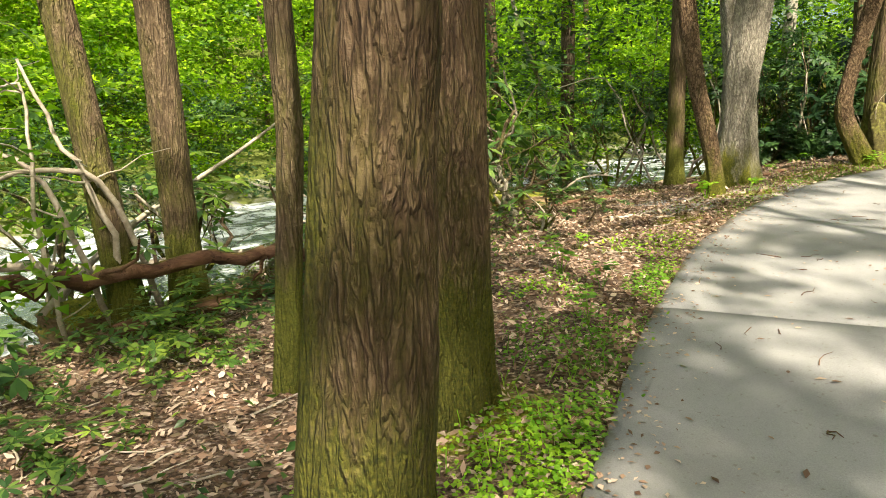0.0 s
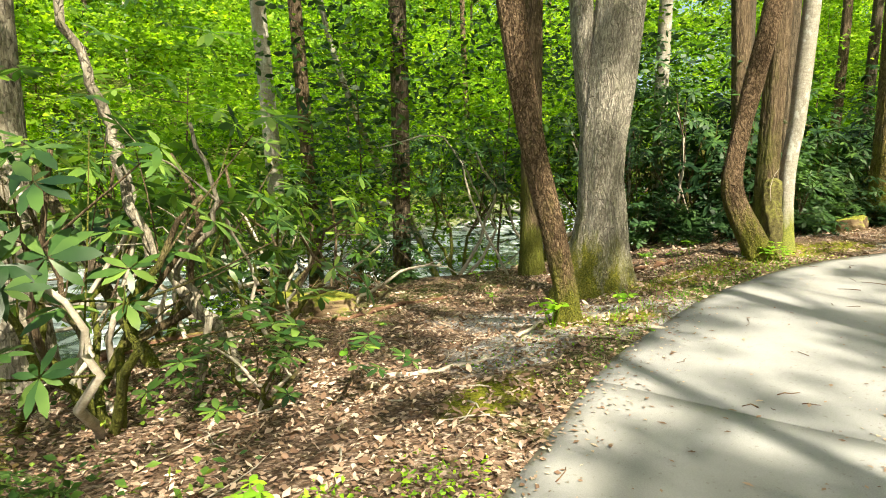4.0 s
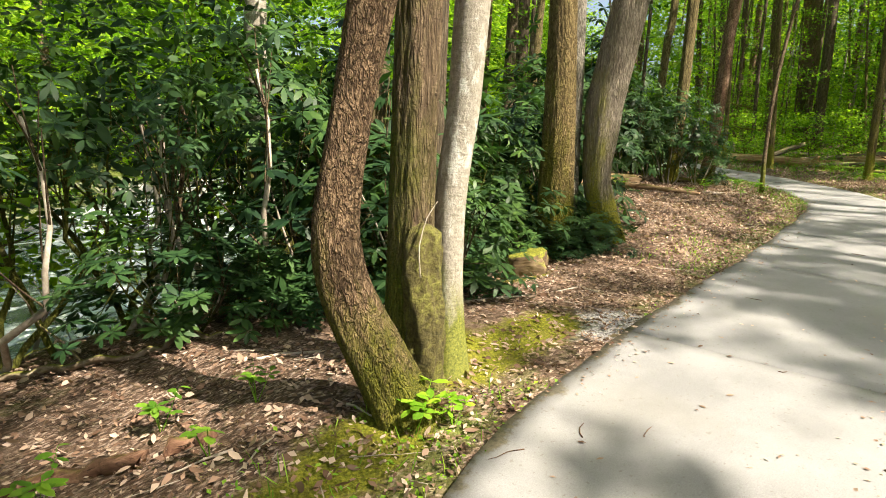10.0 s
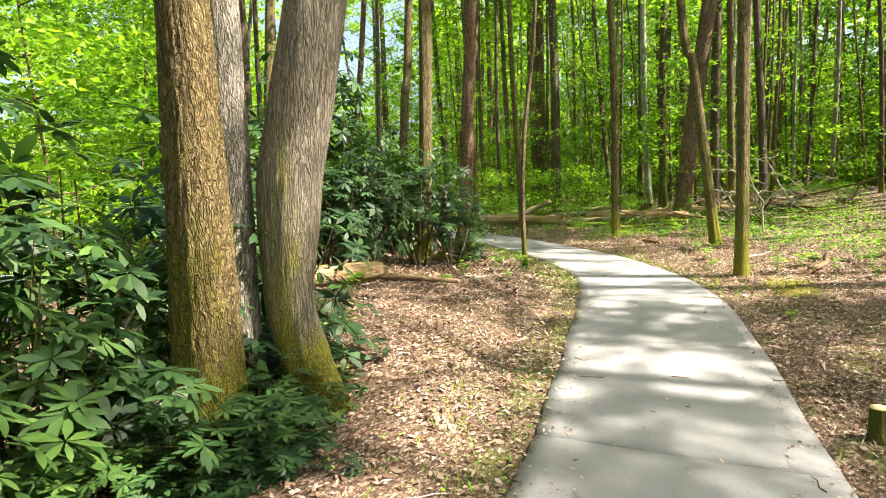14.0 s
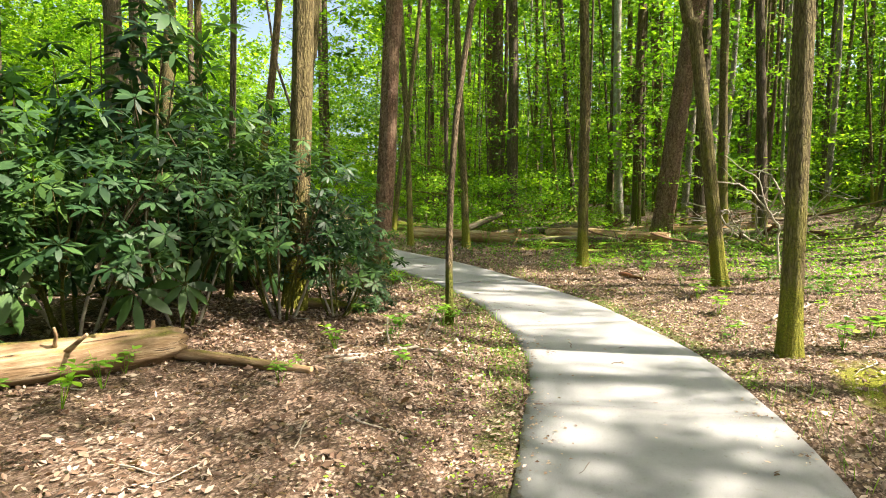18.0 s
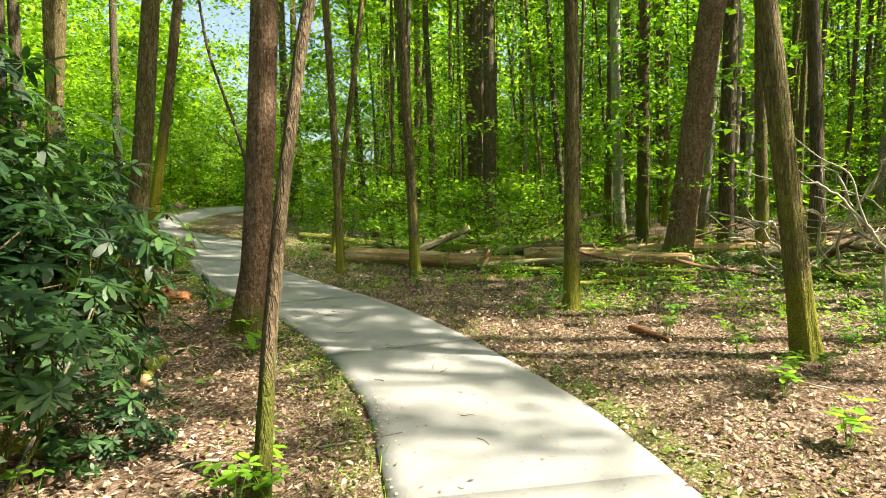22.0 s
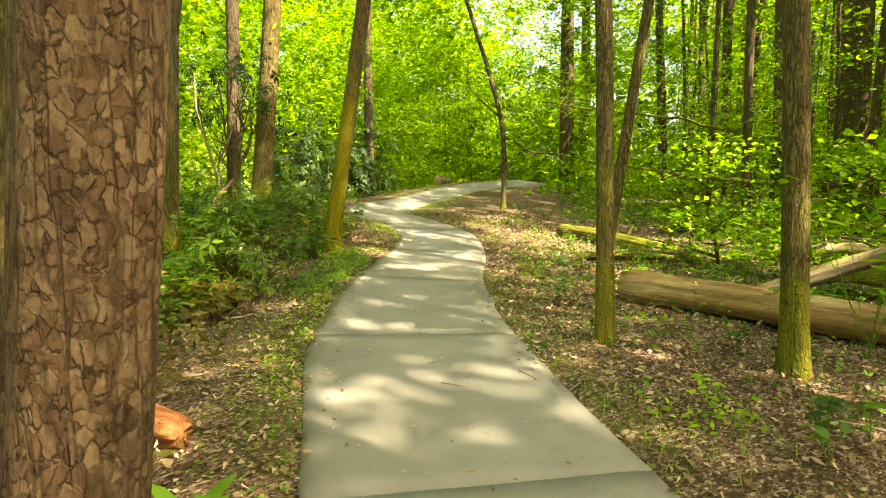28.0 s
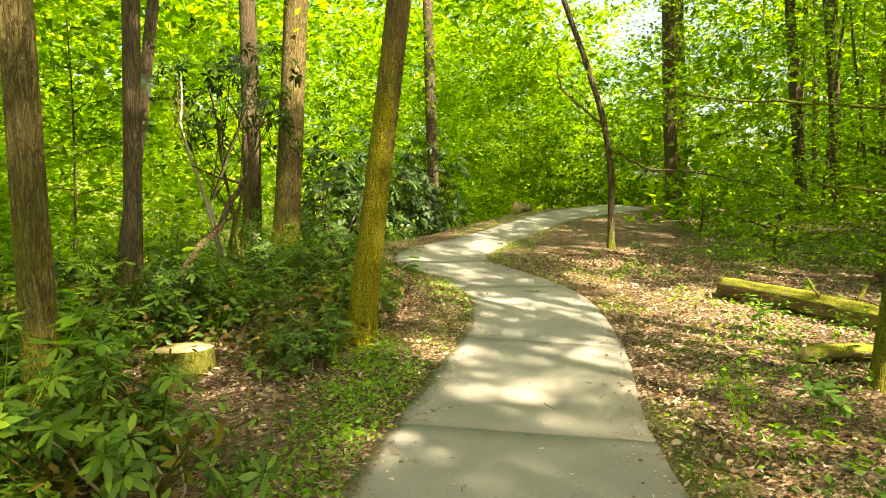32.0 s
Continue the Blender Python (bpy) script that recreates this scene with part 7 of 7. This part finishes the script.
bough([(32.9, 26.45, zt + 2.0), (33.3, 25.9, zt + 1.55), (33.9, 25.0, zt + 1.4), (34.5, 24.2, zt + 1.1)], 0.03, BARK_DARK, "dark side branch of a bent tree", "branch", twigs=4)
bough([(32.9, 26.5, zt + 2.4), (32.45, 26.9, zt + 2.9), (32.2, 27.1, zt + 3.3), (32.2, 27.1, zt + 3.9)], 0.03, BARK_DARK, "thin upturned branch of a bent tree", "branch", twigs=3)
# roots and sticks on the first bank
def ground_bough(pts, r, mat, label, group="fallen branches", lift=0.5, twigs=0):
    return bough([(x, y, gz(x, y) + r * lift) for x, y in pts], r, mat, label, "branch", group, twigs, 0.6)


ground_bough([(4.3, 10.75), (4.86, 10.7), (5.2, 10.5), (5.5, 10.3), (5.72, 10.12)], 0.065, WOOD_ROT, "half-buried reddish rotten log in the leaves", lift=0.1)
ground_bough([(4.4, 12.9), (5.1, 12.75), (5.6, 12.2), (6.1, 11.9), (6.5, 11.68)], 0.035, WOOD_GREY, "long crooked grey branch lying on the bank", twigs=3)
ground_bough([(6.3, 11.0), (6.5, 10.9), (6.65, 10.75)], 0.012, TWIG, "thin dead stick on the bank")
ground_bough([(1.9, 7.3), (2.3, 7.2), (2.75, 7.35), (3.1, 7.75)], 0.022, TWIG, "bare pale root across the bank", lift=0.3)
ground_bough([(16.3, 13.1), (16.9, 12.83), (17.2, 12.62), (17.6, 12.4)], 0.018, TWIG, "small grey dead branch on the leaves", twigs=5)
# tangle of a fallen treetop beside the log pile
rr = np.random.RandomState(12)
for i in range(16):
    x, y = 27.9 + rr.uniform(-0.9, 1.6), 9.1 + rr.uniform(-1.2, 1.2)
    a, up, L = rr.uniform(1.2, 4.0), rr.uniform(0.1, 1.0), rr.uniform(0.9, 2.2)
    z0 = gz(x, y)
    pts = [(x, y, z0), (x + 0.3 * L * math.cos(a), y + 0.3 * L * math.sin(a), z0 + 0.35 * L * up), (x + 0.65 * L * math.cos(a + 0.3), y + 0.65 * L * math.sin(a + 0.3), z0 + 0.75 * L * up), (x + L * math.cos(a + 0.2), y + L * math.sin(a + 0.2), z0 + L * up * 0.85)]
    bough(pts, rr.uniform(0.015, 0.035), TWIG, "pale bare branch of a fallen treetop", "branch", "fallen treetop", 5)
for pts, r_ in (([(28.88, 15.4), (28.7, 13.8), (28.5, 12.3), (27.8, 11.4)], 0.10), ([(30.3, 20.2), (30.1, 18.5), (29.6, 17.0), (29.3, 15.2)], 0.09), ([(26.7, 13.0), (27.4, 12.6), (28.0, 12.4)], 0.05), ([(28.2, 11.2), (28.6, 9.8), (28.3, 8.4), (28.4, 7.2)], 0.11), ([(27.2, 10.2), (28.2, 9.6), (29.4, 9.5)], 0.07)):
    ground_bough(pts, r_, WOOD_GREY, "crooked weathered trunk in the heap of fallen wood", "fallen logs", 0.9, 4)
# small bare dead tree beside the brush
dead_sapling = bough([(24.13, 9.45, gz(24.13, 9.45) - 0.1), (24.18, 9.47, 2.53), (24.2, 9.62, 2.82), (24.21, 9.93, 3.21), (24.21, 10.2, 3.35), (24.21, 10.71, 3.38)], 0.022, TWIG, "small bare dead tree with pale bent branches", "dead_tree", twigs=4)
for pts, r_ in (([(0.07, 0.17, 1.1), (0.07, 0.27, 1.4), (0.06, 0.37, 1.74), (0.06, 0.64, 1.92), (0.05, 0.91, 2.17)], 0.014), ([(0.05, 0.02, 0.81), (0.03, -0.19, 1.06), (0.01, -0.39, 1.18)], 0.016), ([(0.07, 0.27, 1.4), (0.06, 0.18, 1.61), (0.05, 0.12, 1.65)], 0.009)):
    sp = spline(pts, 5)
    part("branch", mesh_of("branch", *tube(sp, r_ * np.linspace(1, 0.4, len(sp)), 7), TWIG, True), dead_sapling)
# pale twig caught on the mossy stump
zb = gz(6.83, 9.9)
bough([(6.72, 9.78, zb + 0.66), (6.72, 9.8, zb + 0.84), (6.78, 9.82, zb + 0.97), (6.86, 9.83, zb + 1.06)], 0.0045, TWIG, "pale dead twig caught on a mossy stump", "twig", "dead sticks", 0)
# dead trunk leaning against the trees by the river
bough([(24.34, 24.5, gz(24.34, 24.5) - 0.1), (24.6, 24.7, gz(24.34, 24.5) + 0.35), (25.1, 25.0, gz(24.34, 24.5) + 0.95), (25.52, 25.2, 3.9), (25.65, 25.35, 4.5)], 0.06, BARK_BROWN, "dead brown trunk leaning between trees", twigs=3)
# big trunk fallen over the river's edge behind the first trees
bough([(-4.6, 4.0, gz(-4.6, 4.0) + 0.02), (-3.45, 4.3, 0.3), (-2.9, 4.62, 0.33), (-2.4, 4.92, 0.36), (-1.85, 5.2, 0.4), (-1.3, 5.4, 0.42), (-0.75, 5.75, gz(-0.75, 5.75) + 0.05)], 0.075, WOOD_ROT, "long brown trunk fallen along the edge of the bank", "log", "fallen logs", 3, 0.7)
for pts, r_ in (([(-2.6, 5.0, gz(-2.6, 5.0)), (-2.67, 4.8, 0.85), (-2.86, 4.69, 1.37), (-3.05, 4.6, 2.0)], 0.03), ([(-2.75, 4.9, gz(-2.75, 4.9)), (-2.95, 4.61, 1.0), (-3.12, 4.52, 1.28), (-3.5, 4.4, 1.6)], 0.028), ([(-2.45, 5.2, gz(-2.45, 5.2)), (-2.66, 4.8, 1.08), (-3.2, 4.46, 1.18), (-3.7, 4.3, 1.3)], 0.03), ([(-2.9, 4.5, gz(-2.9, 4.5)), (-3.0, 4.5, 0.9), (-3.03, 4.58, 1.76), (-3.14, 4.51, 1.8)], 0.02)):
    bough(pts, r_, TWIG, "bare pale dead limb leaning among the bank trees", "limb", "bank branches", 4)
bough([(0.95, 7.65, gz(0.95, 7.65) - 0.05), (0.79, 7.68, 0.58), (0.32, 7.73, 1.22), (0.13, 7.72, 1.95), (0.01, 7.68, 2.33), (-0.15, 7.56, 2.97), (-0.35, 7.5, 3.5)], 0.05, BARK_SCALY, "thick crooked rhododendron stem with peeling pale bark", "stem", "bank branches", 6, 0.5)
bough([(0.6, 7.5, gz(0.6, 7.5) - 0.05), (0.75, 7.4, 0.8), (0.55, 7.45, 1.15), (0.85, 7.3, 1.5), (0.7, 7.3, 2.1)], 0.03, BARK_SCALY, "twisted pale rhododendron stem on the bank", "stem", "bank branches", 5, 0.4)
# low tangle of dead branches on the lip of the bank
rr = np.random.RandomState(47)
for i in range(15):
    x, y = rr.uniform(0.6, 2.7), rr.uniform(10.6, 11.9)
    a, L, z0 = rr.uniform(0, 6.283), rr.uniform(0.5, 1.3), gz(x, y)
    c, s, up = math.cos(a), math.sin(a), rr.uniform(0.15, 0.7)
    bough([(x, y, z0 - 0.03), (x + 0.35 * L * c, y + 0.35 * L * s, z0 + 0.4 * up * L), (x + 0.7 * L * c, y + 0.7 * L * s, z0 + 0.75 * up * L), (x + L * c, y + L * s, z0 + 0.8 * up * L)], rr.uniform(0.012, 0.028), (WOOD_ROT, WOOD_GREY, TWIG)[i % 3], "dead branch in a tangle on the lip of the bank", "branch", "bank branches", 4)
ground_bough([(1.0, 9.7), (1.7, 10.0), (2.2, 10.25), (2.9, 10.4)], 0.04, WOOD_ROT, "reddish root running along the bank", lift=0.3)
# bare branches between the rhododendrons at the water
rr = np.random.RandomState(44)
for i in range(26):
    x, y = rr.uniform(-3.5, 8.5), rr.uniform(11.5, 15.5)
    if not -2.6 < far_side(x, y)[1] < 0.6 or far_side(x, y)[0] < 3.2:
        continue
    a, L, z0 = rr.uniform(0, 6.283), rr.uniform(1.2, 2.8), gz(x, y)
    c, s = math.cos(a), math.sin(a)
    w = rr.uniform(-0.25, 0.25, 4)
    bough([(x, y, z0 - 0.05), (x + 0.2 * L * c, y + 0.2 * L * s, z0 + 0.35 * L), (x + (0.5 + w[0]) * L * c, y + 0.5 * L * s, z0 + (0.7 + w[1]) * L), (x + 0.8 * L * c, y + (0.8 + w[2]) * L * s, z0 + (0.9 + w[3]) * L)],
          rr.uniform(0.012, 0.03), BARK_BROWN if i % 3 else TWIG, "bare twisted branch among rhododendrons", "branch", "bank branches", 7)
